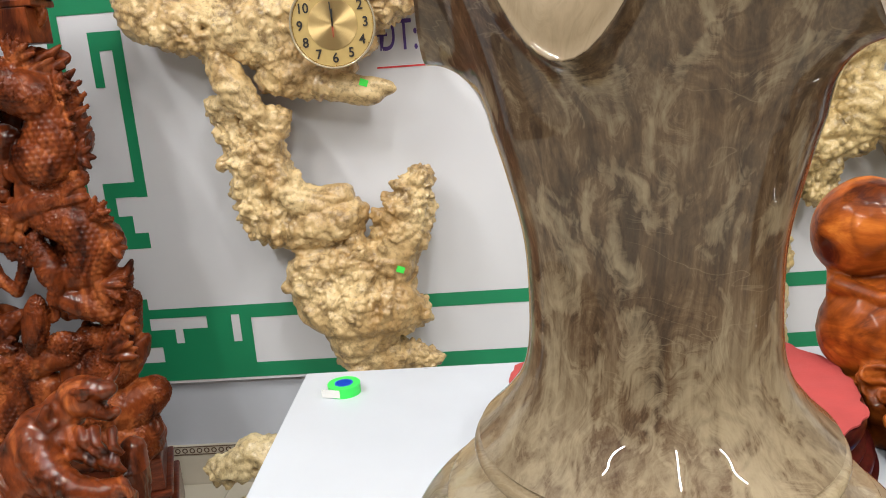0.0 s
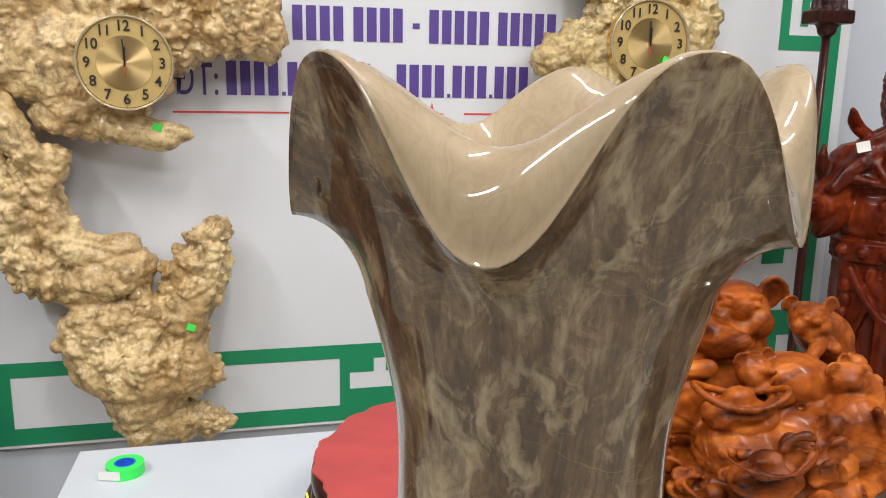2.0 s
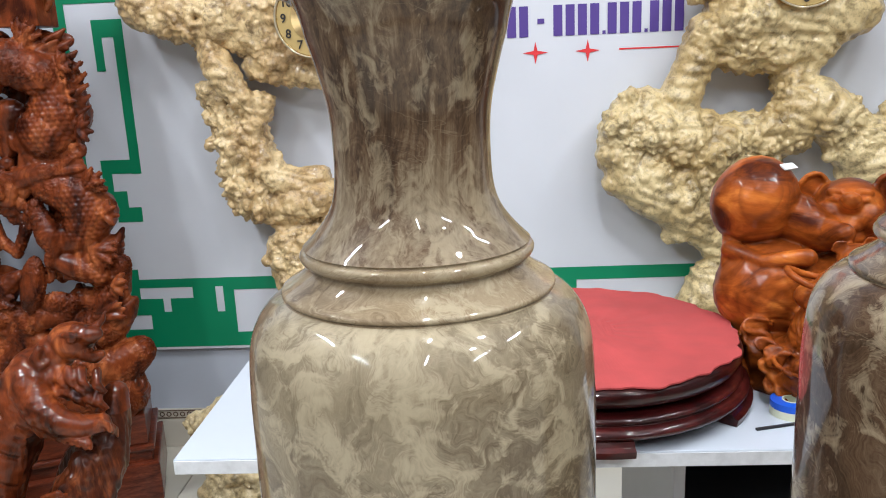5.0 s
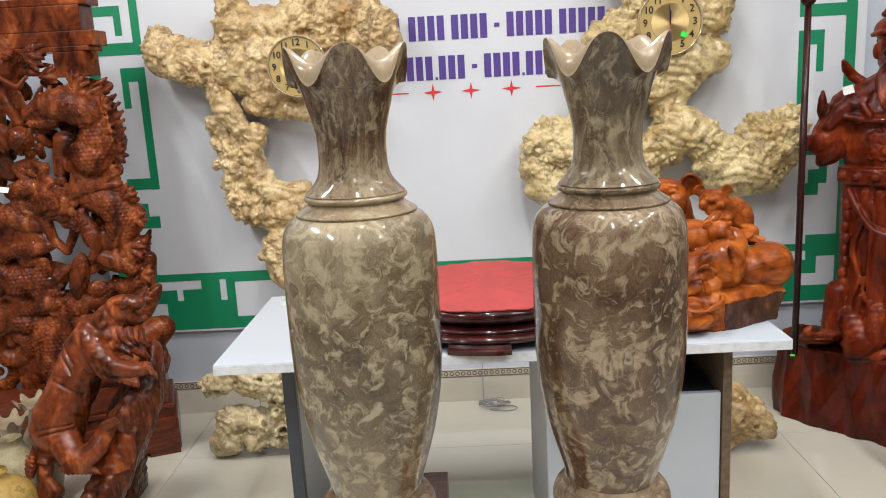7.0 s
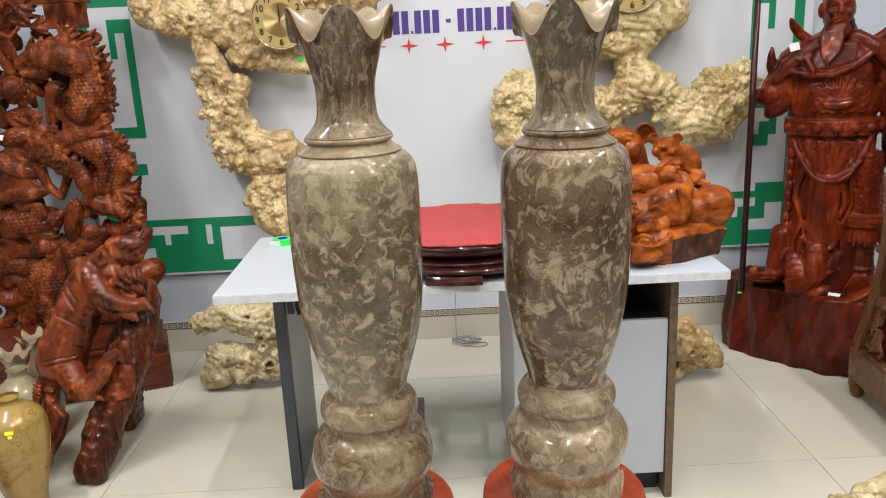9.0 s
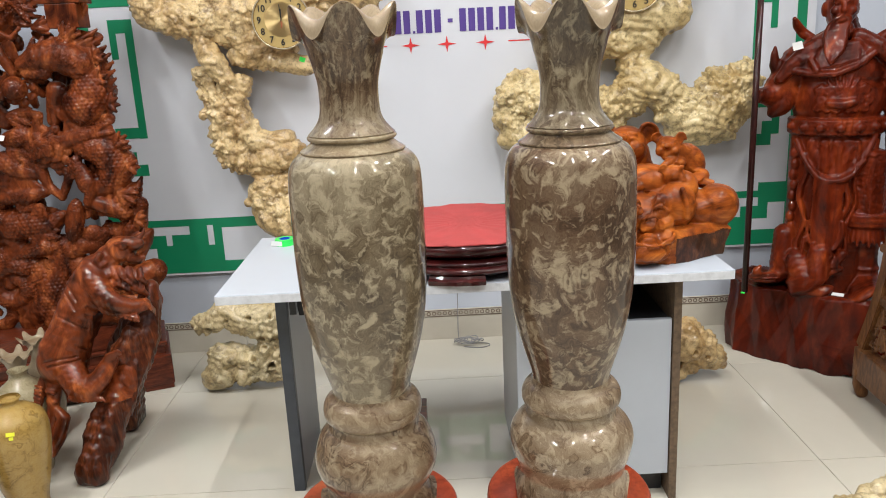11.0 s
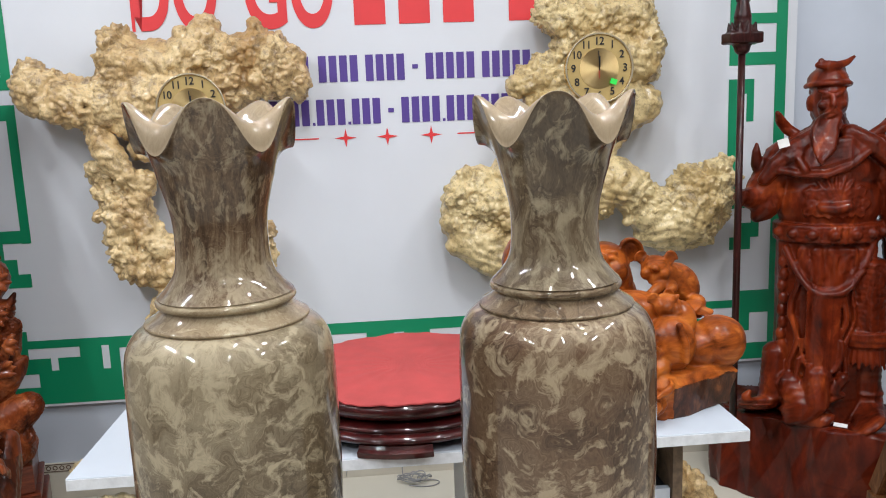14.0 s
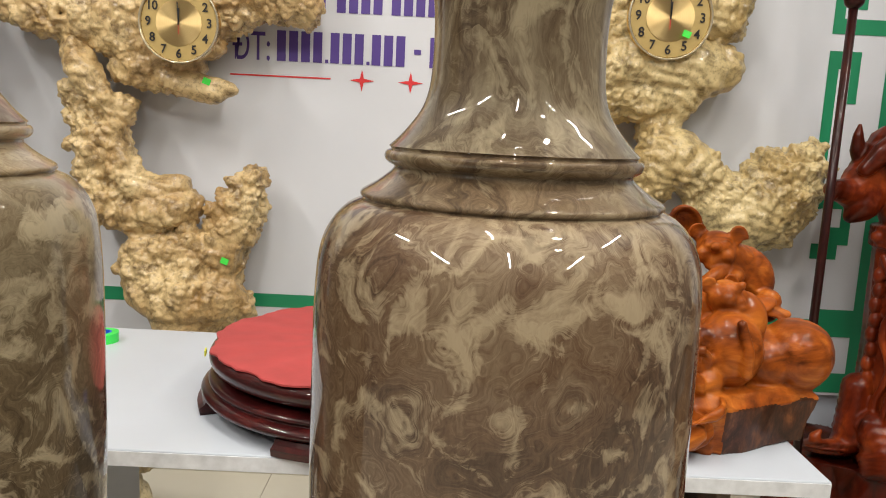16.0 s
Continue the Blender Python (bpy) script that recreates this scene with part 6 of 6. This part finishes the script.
    for spec in ((150, 165, 20, 45, 6, 80), (185, 150, -20, 28, 5, 120), (205, 190, 10, 22, 5, 140), (130, 215, 60, 40, 6, 70), (165, 245, -20, 45, 5, 50), (205, 265, -40, 30, 5, 90),
                 (225, 300, -10, 20, 4, 120), (200, 345, 30, 36, 6, 80), (160, 385, -35, 55, 7, 45), (222, 395, 20, 22, 5, 120), (190, 440, -30, 46, 6, 60), (150, 300, 130, 34, 5, 70),
                 (110, 120, 200, 34, 5, 50), (60, 80, 120, 45, 6, 70), (10, 130, 60, 50, 6, 60), (30, 200, 20, 45, 6, 60), (20, 260, 40, 50, 7, 70), (60, 280, 100, 40, 6, 80),
                 (20, 330, 50, 45, 6, 70), (60, 360, 120, 40, 6, 80), (30, 420, 20, 55, 6, 60), (90, 455, 70, 50, 6, 60), (40, 480, 100, 60, 7, 80), (110, 500, 40, 60, 7, 80),
                 (75, 20, 10, 40, 6, 80), (5, 20, 170, 40, 6, 80), (100, 60, -10, 30, 5, 60), (150, 80, -60, 30, 5, 90), (195, 110, -10, 18, 5, 150), (140, 520, 20, 60, 6, 80)):
        plume(*spec)
    for k in range(115):
        px, py = random.uniform(-40, 182), random.uniform(60, 560)
        if min((px - hx) ** 2 + (py - hy) ** 2 for hx, hy in ((45, 112), (92, 192), (45, 188), (82, 345), (92, 420), (62, 157))) > 900:
            leaf(px, py, random.uniform(16, 28), random.uniform(9, 14), random.uniform(0, 180), random.uniform(0.0, 0.045), 0.018)
    # the unseen rest further along
    for k in range(26):
        px, py = random.uniform(-250, -10), random.uniform(40, 560)
        coil(px, py, 10, random.uniform(30, 60), 1.4, random.uniform(-0.05, 0.02), random.uniform(14, 24), random.uniform(0, 6))
    for px, py, r in ((128, 205, 11), (205, 215, 10), (137, 378, 12), (30, 268, 10), (108, 300, 9), (60, 470, 12)):
        coil(px, py, 3, r, 1.7, -0.055, 4)

    def relief(p, nrm):
        px, py = 93 + (p.x + 0.708) * 438, 260 - (p.z - 1.079) * 440
        for fx, fy, fr in ((170, 172, 44), (192, 300, 40), (205, 400, 26), (30, 395, 40), (-5, 160, 34), (85, 545, 60), (15, 285, 22), (20, 470, 30)):
            d = math.hypot(px - fx, py - fy)
            if d < fr:
                best = 9.0
                for row in (math.floor(py / 6.5), math.floor(py / 6.5) + 1):
                    gx = (px / 8.0 + 0.5 * (row % 2)) % 1.0 - 0.5
                    best = min(best, math.hypot(gx * 8.0, py - row * 6.5))
                return 0.0013 * (3.4 - best) * min(1.0, (fr - d) / 8)
        th = 2.5 * noise.noise(p * 7.0)
        return 0.0034 * math.sin((p.x * math.cos(th) + p.z * math.sin(th)) * 300) * max(0.0, min(1.0, 0.5 + 2 * noise.noise(p * 9.0 + Vector((5, 1, 7)))))

    return fuse(bm, "dragon_carving", M["carving"], 0.0037, relief, 0)


dragons = thing("dragon_carving", "tall reddish-brown openwork wood carving of dragons and fish on pedestal", "wood carving")
part("openwork", openwork(), None, dragons)
for z0, z1, x0, x1 in ((-10, 14, -60, 196), (14, 22, 40, 186), (22, 62, 125, 178), (-50, -10, -60, 178), (-62, -50, -60, 190), (22, 62, 10, 40)):
    xa, za = at_panel(x0, z1)
    xb, zb = at_panel(x1, z0)
    d = 0.003 * ((x1 * 7) % 3)
    part("roof_beam", boxes((xa, xb, -0.43 + d, -0.31 - d, za, zb), bevel=0.004), M["carving"], dragons)

pedestal = thing("carving_pedestal", "stepped brown-red wooden pedestal standing on the tile floor", "pedestal", (-0.362, -0.385, 0), 20)
part("plinth", boxes((-0.80, 0.0, 0.0, 0.33, 0.02, 0.155), bevel=0.006), M["pedestal"], pedestal)
part("waist", boxes((-0.79, -0.022, 0.025, 0.31, 0.155, 0.195)), M["pedestal"], pedestal)
part("moulding", boxes((-0.795, -0.010, 0.012, 0.32, 0.195, 0.215), bevel=0.006), M["pedestal"], pedestal)
part("cap", boxes((-0.79, -0.028, 0.025, 0.31, 0.215, 0.32), bevel=0.005), M["pedestal"], pedestal)
for x in (-0.73, -0.065):
    part("foot", boxes((x - 0.06, x + 0.06, 0.003, 0.09, 0, 0.022), bevel=0.003), M["pedestal"], pedestal)

# ---- beast climbing a stump ----
def climbing_beast():
    bm = bmesh.new()
    # leaning stump and the darker one behind it
    limb(bm, [(-0.405, -1.135, 0.045, 0.060), (-0.385, -1.08, 0.13, 0.064), (-0.35, -1.02, 0.22, 0.066), (-0.31, -0.96, 0.33, 0.068), (-0.27, -0.90, 0.44, 0.068), (-0.245, -0.86, 0.53, 0.050), (-0.235, -0.84, 0.60, 0.032)])
    limb(bm, [(-0.45, -0.74, 0.06, 0.085), (-0.43, -0.76, 0.20, 0.085), (-0.37, -0.80, 0.34, 0.080), (-0.31, -0.82, 0.46, 0.060)])
    limb(bm, [(-0.34, -0.95, 0.36, 0.050), (-0.31, -0.96, 0.40, 0.055), (-0.28, -0.95, 0.45, 0.045)])
    # trunk of the beast
    limb(bm, [(-0.380, -0.925, 0.690, 0.066), (-0.410, -0.945, 0.635, 0.074), (-0.440, -0.965, 0.570, 0.076), (-0.470, -0.985, 0.500, 0.078), (-0.500, -1.000, 0.435, 0.086), (-0.510, -1.005, 0.400, 0.086)], 3)
    ball(bm, (-0.385, -0.955, 0.675), (0.066, 0.055, 0.062), (0, 35, 0), sub=3)
    # head turned up, jaw open
    ball(bm, (-0.292, -0.905, 0.765), (0.054, 0.050, 0.048), sub=3)
    limb(bm, [(-0.335, -0.91, 0.735, 0.050), (-0.36, -0.92, 0.71, 0.055)])
    limb(bm, [(-0.262, -0.915, 0.785, 0.030), (-0.232, -0.925, 0.785, 0.024), (-0.215, -0.928, 0.790, 0.016)])
    limb(bm, [(-0.258, -0.915, 0.735, 0.020), (-0.228, -0.925, 0.730, 0.017), (-0.210, -0.930, 0.738, 0.011)])
    for k in range(4):
        ball(bm, (-0.245 + 0.011 * k, -0.945, 0.752 + 0.002 * k), (0.004, 0.004, 0.010), sub=1)
    limb(bm, [(-0.225, -0.91, 0.80, 0.012), (-0.208, -0.905, 0.815, 0.008), (-0.200, -0.90, 0.835, 0.004)])
    ball(bm, (-0.265, -0.952, 0.782), (0.012, 0.008, 0.009))
    limb(bm, [(-0.285, -0.948, 0.795, 0.007), (-0.262, -0.955, 0.797, 0.007), (-0.245, -0.948, 0.790, 0.006)], 1)
    limb(bm, [(-0.345, -0.955, 0.762, 0.012), (-0.356, -0.965, 0.742, 0.013), (-0.345, -0.968, 0.722, 0.010), (-0.330, -0.962, 0.730, 0.008)])
    # mane and beard in curls
    random.seed(52)
    for k in range(26):
        u = random.random()
        x, z = -0.335 + 0.115 * u, 0.720 - 0.02 * u - 0.055 * random.random()
        limb(bm, [(x, -0.950 + 0.02 * random.random(), z, 0.011), (x + 0.012, -0.965, z - 0.022, 0.009), (x + 0.026, -0.955, z - 0.045, 0.004)], 1)
    # arm stretched over the stump
    limb(bm, [(-0.372, -0.975, 0.672, 0.048), (-0.335, -1.00, 0.625, 0.043), (-0.295, -1.005, 0.598, 0.036), (-0.250, -0.990, 0.580, 0.029), (-0.215, -0.970, 0.577, 0.026)])
    for k in range(4):
        limb(bm, [(-0.208, -0.990 + 0.012 * k, 0.590 - 0.010 * k, 0.012), (-0.192, -0.985 + 0.012 * k, 0.580 - 0.010 * k, 0.010), (-0.188, -0.985 + 0.012 * k, 0.562 - 0.010 * k, 0.006)], 1)
    for k in range(9):
        x = -0.345 + 0.014 * k
        limb(bm, [(x, -1.025 + 0.003 * k, 0.595 - 0.005 * k, 0.009), (x + 0.010, -1.022, 0.568 - 0.004 * k, 0.004)], 1)
    # bent hind leg and its paw on the stump
    limb(bm, [(-0.485, -1.030, 0.385, 0.058), (-0.445, -1.065, 0.335, 0.050), (-0.405, -1.075, 0.318, 0.042), (-0.365, -1.060, 0.352, 0.036), (-0.335, -1.035, 0.400, 0.028)])
    for k in range(4):
        limb(bm, [(-0.345 + 0.012 * k, -1.055, 0.405 + 0.006 * k, 0.012), (-0.332 + 0.012 * k, -1.058, 0.432 + 0.004 * k, 0.010), (-0.322 + 0.012 * k, -1.056, 0.422 + 0.004 * k, 0.006)], 1)
    for k in range(8):
        limb(bm, [(-0.46 + 0.014 * k, -1.105 + 0.002 * k, 0.305 - 0.002 * k, 0.009), (-0.445 + 0.014 * k, -1.10, 0.282, 0.004)], 1)
    # straight hind leg ending in a rounded paw
    limb(bm, [(-0.540, -1.020, 0.370, 0.040), (-0.535, -1.050, 0.310, 0.026), (-0.545, -1.070, 0.240, 0.021), (-0.560, -1.085, 0.185, 0.022), (-0.585, -1.105, 0.130, 0.035), (-0.600, -1.115, 0.095, 0.032)])
    limb(bm, [(-0.525, -1.075, 0.245, 0.016), (-0.505, -1.080, 0.215, 0.022), (-0.525, -1.095, 0.160, 0.026), (-0.56, -1.11, 0.110, 0.028)])
    for z in (0.318, 0.282, 0.232):
        limb(bm, [(-0.553 - 0.3 * (0.31 - z) * 0.2, -1.070, z, 0.008), (-0.525, -1.080, z - 0.004, 0.008)], 1)
    limb(bm, [(-0.612, -1.14, 0.135, 0.012), (-0.590, -1.15, 0.118, 0.013), (-0.600, -1.145, 0.095, 0.012)])
    # combed tail beside it
    limb(bm, [(-0.572, -1.035, 0.350, 0.016), (-0.588, -1.060, 0.290, 0.020), (-0.602, -1.080, 0.215, 0.018), (-0.612, -1.095, 0.155, 0.012)])
    for k in range(15):
        z = 0.340 - 0.013 * k
        limb(bm, [(-0.588 - 0.0022 * k, -1.072 - 0.0035 * k, z, 0.0048), (-0.562 - 0.0022 * k, -1.078 - 0.0035 * k, z - 0.004, 0.0048)], 1)

    def relief(p, nrm):
        stump = p.x > -0.40 + (0.62 - p.z) * -0.10 and p.z < 0.56 and p.y > -1.02 or p.z < 0.26 and p.x > -0.48
        off = 0.0016 * noise.noise(p * 22.0)
        if stump:
            return off + 0.014 * noise.noise(Vector((p.x * 22, p.y * 22, p.z * 7))) - 0.006 * abs(noise.noise(Vector((p.x * 60, p.y * 60, p.z * 14))))
        along = 0.40 * (p.x + 0.37) + 0.915 * (p.z - 0.70)
        across = 0.915 * (p.x + 0.37) - 0.40 * (p.z - 0.70)
        if p.z > 0.38 and p.z < 0.70 and p.x < -0.36:
            for s0, tilt, lo, hi in ((-0.095, 0.5, -0.07, -0.01), (-0.120, 0.5, -0.065, -0.005), (-0.085, 0.7, 0.02, 0.07), (-0.110, 0.7, 0.025, 0.07), (-0.165, 0.2, -0.06, 0.06), (-0.290, -0.5, -0.05, 0.05), (-0.310, -0.5, -0.03, 0.06), (-0.215, 0.6, 0.03, 0.07)):
                if lo < across < hi:
                    off -= 0.0065 * math.exp(-((along - s0 + tilt * across + 3.0 * (across - (lo + hi) / 2) ** 2) / 0.0042) ** 2)
        return off

    me = fuse(bm, "climbing_beast_carving", [M["beast"], M["stump"]], 0.0038, relief, 1)
    for f in me.polygons:
        c = f.center
        if c.x > -0.40 + (0.62 - c.z) * -0.10 and c.z < 0.56 and c.y > -1.01 - 0.5 * max(0.0, 0.30 - c.z) and c.x > -0.47 or (c.z < 0.26 and c.x > -0.475):
            f.material_index = 1
    return me


beast = thing("climbing_beast_carving", "glossy brown wood carving of a beast climbing a stump", "wood carving")
split_parts(climbing_beast(), ("beast", "stump"), beast, ("glossy red-brown beast", "dark gnarled stump"))

# ---- small vases at the side ----
def small_vase(at, profile, mat, label, ruffle=0):
    bm = bmesh.new()
    prof = smooth_profile(profile, 5)
    n = len(prof)

    def wave(a, z, r, i):
        w = max(0.0, (i - n * 0.86) / (n * 0.14)) if ruffle else 0.0
        return r + w * 0.012 * math.cos(ruffle * a), z + w * 0.020 * math.cos(ruffle * a)

    lathe(bm, prof, 72, wave)
    inner = [(z - 0.002, max(0.008, r - 0.006)) for z, r in prof[::-1][:8]]
    lathe(bm, inner, 72, (lambda a, z, r, i: wave(a, z, r, n - 1 - i)), close_bottom=False, close_top=True)
    ob = part("turned_vase", bm, mat, None, smooth=True)
    ob.matrix_basis = pose(*at)
    return tagged(ob, label, "vase", "small turned vases")


small_vase((-0.555, -1.29, 0), [(0, 0.055), (0.015, 0.06), (0.05, 0.062), (0.15, 0.085), (0.26, 0.100), (0.33, 0.092), (0.365, 0.055), (0.378, 0.030), (0.388, 0.028), (0.396, 0.034), (0.402, 0.032)], M["amber_vase"], "small amber-yellow turned wood vase with a yellow sticker")
small_vase((-0.66, -1.03, 0), [(0, 0.055), (0.015, 0.06), (0.05, 0.062), (0.14, 0.085), (0.25, 0.095), (0.31, 0.082), (0.345, 0.045), (0.36, 0.030), (0.372, 0.030), (0.385, 0.036)], M["green_vase"], "small olive-brown turned wood vase on the floor")
for at, k in (((-0.757, -0.865, 0), 0.80), ((-0.745, -0.715, 0), 0.82)):
    small_vase(at, [(z * k, r * k) for z, r in ((0, 0.055), (0.015, 0.06), (0.05, 0.062), (0.14, 0.078), (0.25, 0.080), (0.32, 0.066), (0.36, 0.044), (0.40, 0.038), (0.44, 0.050), (0.465, 0.066), (0.47, 0.076))], M["vase_in"], "small pale wood vase with a ruffled mouth", 7)
small_vase((-0.70, -1.48, 0), [(0, 0.05), (0.02, 0.058), (0.06, 0.06), (0.12, 0.075), (0.17, 0.08), (0.21, 0.06), (0.225, 0.035), (0.24, 0.035)], M["statue"], "small red-brown turned wood vase on the floor")
for k, (w, h, dz) in enumerate(((0.012, 0.006, 0.0), (0.006, 0.005, -0.014))):
    o = part("price_sticker", boxes((-w, w, -0.001, 0.001, -h, h)), M["sticker_yellow"])
    o.matrix_basis = pose(-0.518, -1.382, 0.318 + dz, -18, 6, 22)
    tagged(o, "small yellow price sticker on a vase", "sticker")

# ---- wooden armchair ----
chair = thing("armchair", "honey-brown carved wooden armchair standing on the tile floor", "armchair", (2.43, -0.86, 0), -4)


def swept(pts, w, d):
    """A rectangular bar swept through points (x, y, z)."""
    bm = bmesh.new()
    rings = []
    for i, p in enumerate(pts):
        a, b = Vector(pts[max(0, i - 1)]), Vector(pts[min(len(pts) - 1, i + 1)])
        t = (b - a).normalized()
        s = Vector((1, 0, 0))
        u = t.cross(s).normalized()
        rings.append([bm.verts.new(Vector(p) + s * (i2 * w / 2) + u * (j2 * d / 2)) for i2, j2 in ((-1, -1), (1, -1), (1, 1), (-1, 1))])
    for a, b in zip(rings, rings[1:]):
        for k in range(4):
            bm.faces.new((a[k], a[(k + 1) % 4], b[(k + 1) % 4], b[k]))
    bm.faces.new(rings[0][::-1]), bm.faces.new(rings[-1])
    bmesh.ops.recalc_face_normals(bm, faces=bm.faces)
    bmesh.ops.bevel(bm, geom=[e for e in bm.edges], offset=0.004, segments=2, affect="EDGES")
    return bm


def arc_points(x):
    return [(x, 0.07 - 0.20 * math.sin(t * math.pi * 0.62) + 0.08 * t, 0.20 + 0.70 * t) for t in np.linspace(0, 1, 14)]


for x in (0.0, 0.56):
    part("arm_post", swept(arc_points(x), 0.036, 0.055), M["chair"], chair)
    part("bottom_rail", boxes((x - 0.028, x + 0.028, -0.52, 0.085, 0.075, 0.20), bevel=0.006), M["chair"], chair)
    for y in (0.055, -0.49):
        bm = bmesh.new()
        limb(bm, [(x, y, 0.10, 0.034), (x, y + 0.01, 0.05, 0.030), (x, y - 0.005, 0.022, 0.026)])
        part("foot", fuse(bm, "foot", M["chair"], 0.006, None, 1), None, chair)
    part("arm_rest", swept([(x, -0.02 - 0.5 * t, 0.62 + 0.03 * math.sin(t * 3.1)) for t in np.linspace(0, 1, 8)], 0.045, 0.03), M["chair"], chair)
    part("front_post", boxes((x - 0.02, x + 0.02, -0.50, -0.46, 0.20, 0.63), bevel=0.004), M["chair"], chair)
    random.seed(31)
    bm = bmesh.new()
    for k in range(26):
        cy, cz, r = random.uniform(-0.09, 0.0), random.uniform(0.22, 0.40), random.uniform(0.012, 0.022)
        pts = [(x, cy + r * math.cos(a), cz + r * math.sin(a), 0.0055) for a in np.linspace(0, 5.2, 9)]
        limb(bm, pts, 1)
    part("fretwork", fuse(bm, "fretwork", M["chair"], 0.0035, None, 0), None, chair, "pierced carved side panel")
part("seat", boxes((-0.03, 0.59, -0.52, -0.07, 0.42, 0.455), bevel=0.008), M["chair"], chair)
part("seat_rail", boxes((-0.012, 0.012, -0.46, -0.08, 0.41, 0.445), bevel=0.004), M["chair"], chair)
part("back_panel", boxes((0.03, 0.53, -0.125, -0.095, 0.46, 0.88), bevel=0.006), M["chair"], chair)

# ---- box under the table ----
tagged(part("wooden_box", boxes((0.42, 0.747, -1.30, -0.93, 0, 0.15), bevel=0.003), M["pedestal"]), "plain brown wooden box on the floor under the table", "box")

# ---- small things ----
def tape_roll(at, r, hole, h, mat_out, mat_core, label, layers=((0, 1),)):
    ob = thing("tape_roll", label, "tape roll", at)
    z = 0.0
    for frac, mt in mat_out:
        bm = bmesh.new()
        hh = h * frac
        lathe(bm, [(z, hole), (z, r), (z + hh, r), (z + hh, hole), (z, hole)], 40, close_bottom=False)
        part("tape", bm, M[mt], ob)
        z += hh
    bm = bmesh.new()
    lathe(bm, [(0.001, hole * 0.86), (0.001, hole), (h + 0.0005, hole), (h + 0.0005, hole * 0.86), (0.001, hole * 0.86)], 40, close_bottom=False)
    part("core", bm, M[mat_core], ob)
    return ob


tape_roll((0.292, -0.955, TZ), 0.034, 0.019, 0.021, ((1.0, "tape_green"),), "tape_blue", "neon green tape roll with blue core on the table")
o = part("tape_tail", boxes((-0.040, 0.0, -0.0006, 0.0006, 0.002, 0.019)), M["paper"], bpy.data.objects["tape_roll"], "loose pale tape end")
o.matrix_basis = pose(-0.004, -0.0335, 0, 0, 0, -14)
tape_roll((1.238, -1.375, TZ), 0.036, 0.017, 0.026, ((0.55, "tape_white"), (0.45, "tape_blue")), "tape_white", "blue and cream tape rolls stacked on the table")
o = part("cable_tie", boxes((-0.05, 0.03, -0.003, 0.003, 0, 0.004), bevel=0.001), M["black"])
o.matrix_basis = pose(1.205, -1.425, TZ, 0, 0, 14)
tagged(o, "short black plastic strip lying on the table", "plastic strip")


def label_card(at, w, h, rot, label, name="price_tag", mat="paper", cat="price tag"):
    o = part(name, boxes((-w / 2, w / 2, -0.0012, 0.0012, -h / 2, h / 2)), M[mat])
    o.matrix_basis = pose(*at, *rot)
    return tagged(o, label, cat)


label_card((-0.885, -0.455, 1.128), 0.045, 0.022, (-30, 8, 0), "small white paper price tag on the dragon carving")
label_card((2.258, -0.450, 1.330), 0.036, 0.030, (0, -15, -30), "white paper tag hanging from the statue shoulder")
label_card((2.435, -0.575, 0.340), 0.045, 0.018, (-65, 0, -40), "small white label stuck on the statue base")
label_card((1.288, -1.168, 1.166), 0.034, 0.016, (-58, 0, 30), "small white paper label on the carved sack")
label_card((0.612, -1.262, TZ + 0.083), 0.014, 0.011, (0, 8, -82), "small yellow sticker on the lacquered stand", "price_sticker", "sticker_yellow", "sticker")
label_card((2.100, -0.440, 0.322), 0.016, 0.012, (-80, 0, -30), "small neon green sticker at the pole foot", "price_sticker", "sticker_green", "sticker")


def wire(name, pts, r, mat, parent):
    cu = bpy.data.curves.new(name, "CURVE")
    cu.dimensions, cu.bevel_depth, cu.bevel_resolution = "3D", r, 2
    sp = cu.splines.new("NURBS")
    sp.points.add(len(pts) - 1)
    for p, q in zip(sp.points, pts):
        p.co = (*q, 1)
    sp.use_endpoint_u, sp.order_u = True, 3
    tmp = new("wire", cu)
    me = bpy.data.meshes.new_from_object(tmp.evaluated_get(bpy.context.evaluated_depsgraph_get()))
    bpy.data.objects.remove(tmp)
    me.materials.clear()
    me.materials.append(mat)
    return part(name, me, mat, parent)


cable = thing("power_cable", "thin grey cable hanging down the wall and coiled on the floor", "cable", (0, 0, 0))
wire("cord", [(0.905, 0.008, 0.42), (0.903, 0.006, 0.30), (0.899, 0.004, 0.20), (0.897, 0.0, 0.10), (0.895, -0.02, 0.03), (0.90, -0.05, 0.006)], 0.0022, M["cable"], cable)
random.seed(5)
pts = []
for k in range(60):
    a = k * 0.62
    pts.append((0.945 + (0.045 + 0.03 * math.sin(k * 0.37)) * math.cos(a), -0.065 + 0.032 * math.sin(a) + random.uniform(-0.012, 0.012), 0.006 + 0.018 * abs(math.sin(k * 0.9)) + random.uniform(0, 0.01)))
wire("coil", pts, 0.0022, M["cable"], cable)
wire("loop", [(0.92, -0.10, 0.004), (0.99, -0.13, 0.004), (1.05, -0.10, 0.004), (1.03, -0.06, 0.004), (0.95, -0.07, 0.006)], 0.0022, M["cable"], cable)

# ---- floor tiles, 0.8 m ----
tile_me = mesh_of(boxes((0.0012, 0.7988, 0.0012, 0.7988, -0.02, 0.0), bevel=0.0012), "tile", M["tile"])
gx, gy = 2.06 - 0.8 * 6, -0.445 - 0.8 * 7
for i in range(9):
    for j in range(9):
        o = new("tile", tile_me)
        o.parent = floor
        o.matrix_basis = pose(gx + 0.8 * i, gy + 0.8 * j, 0)
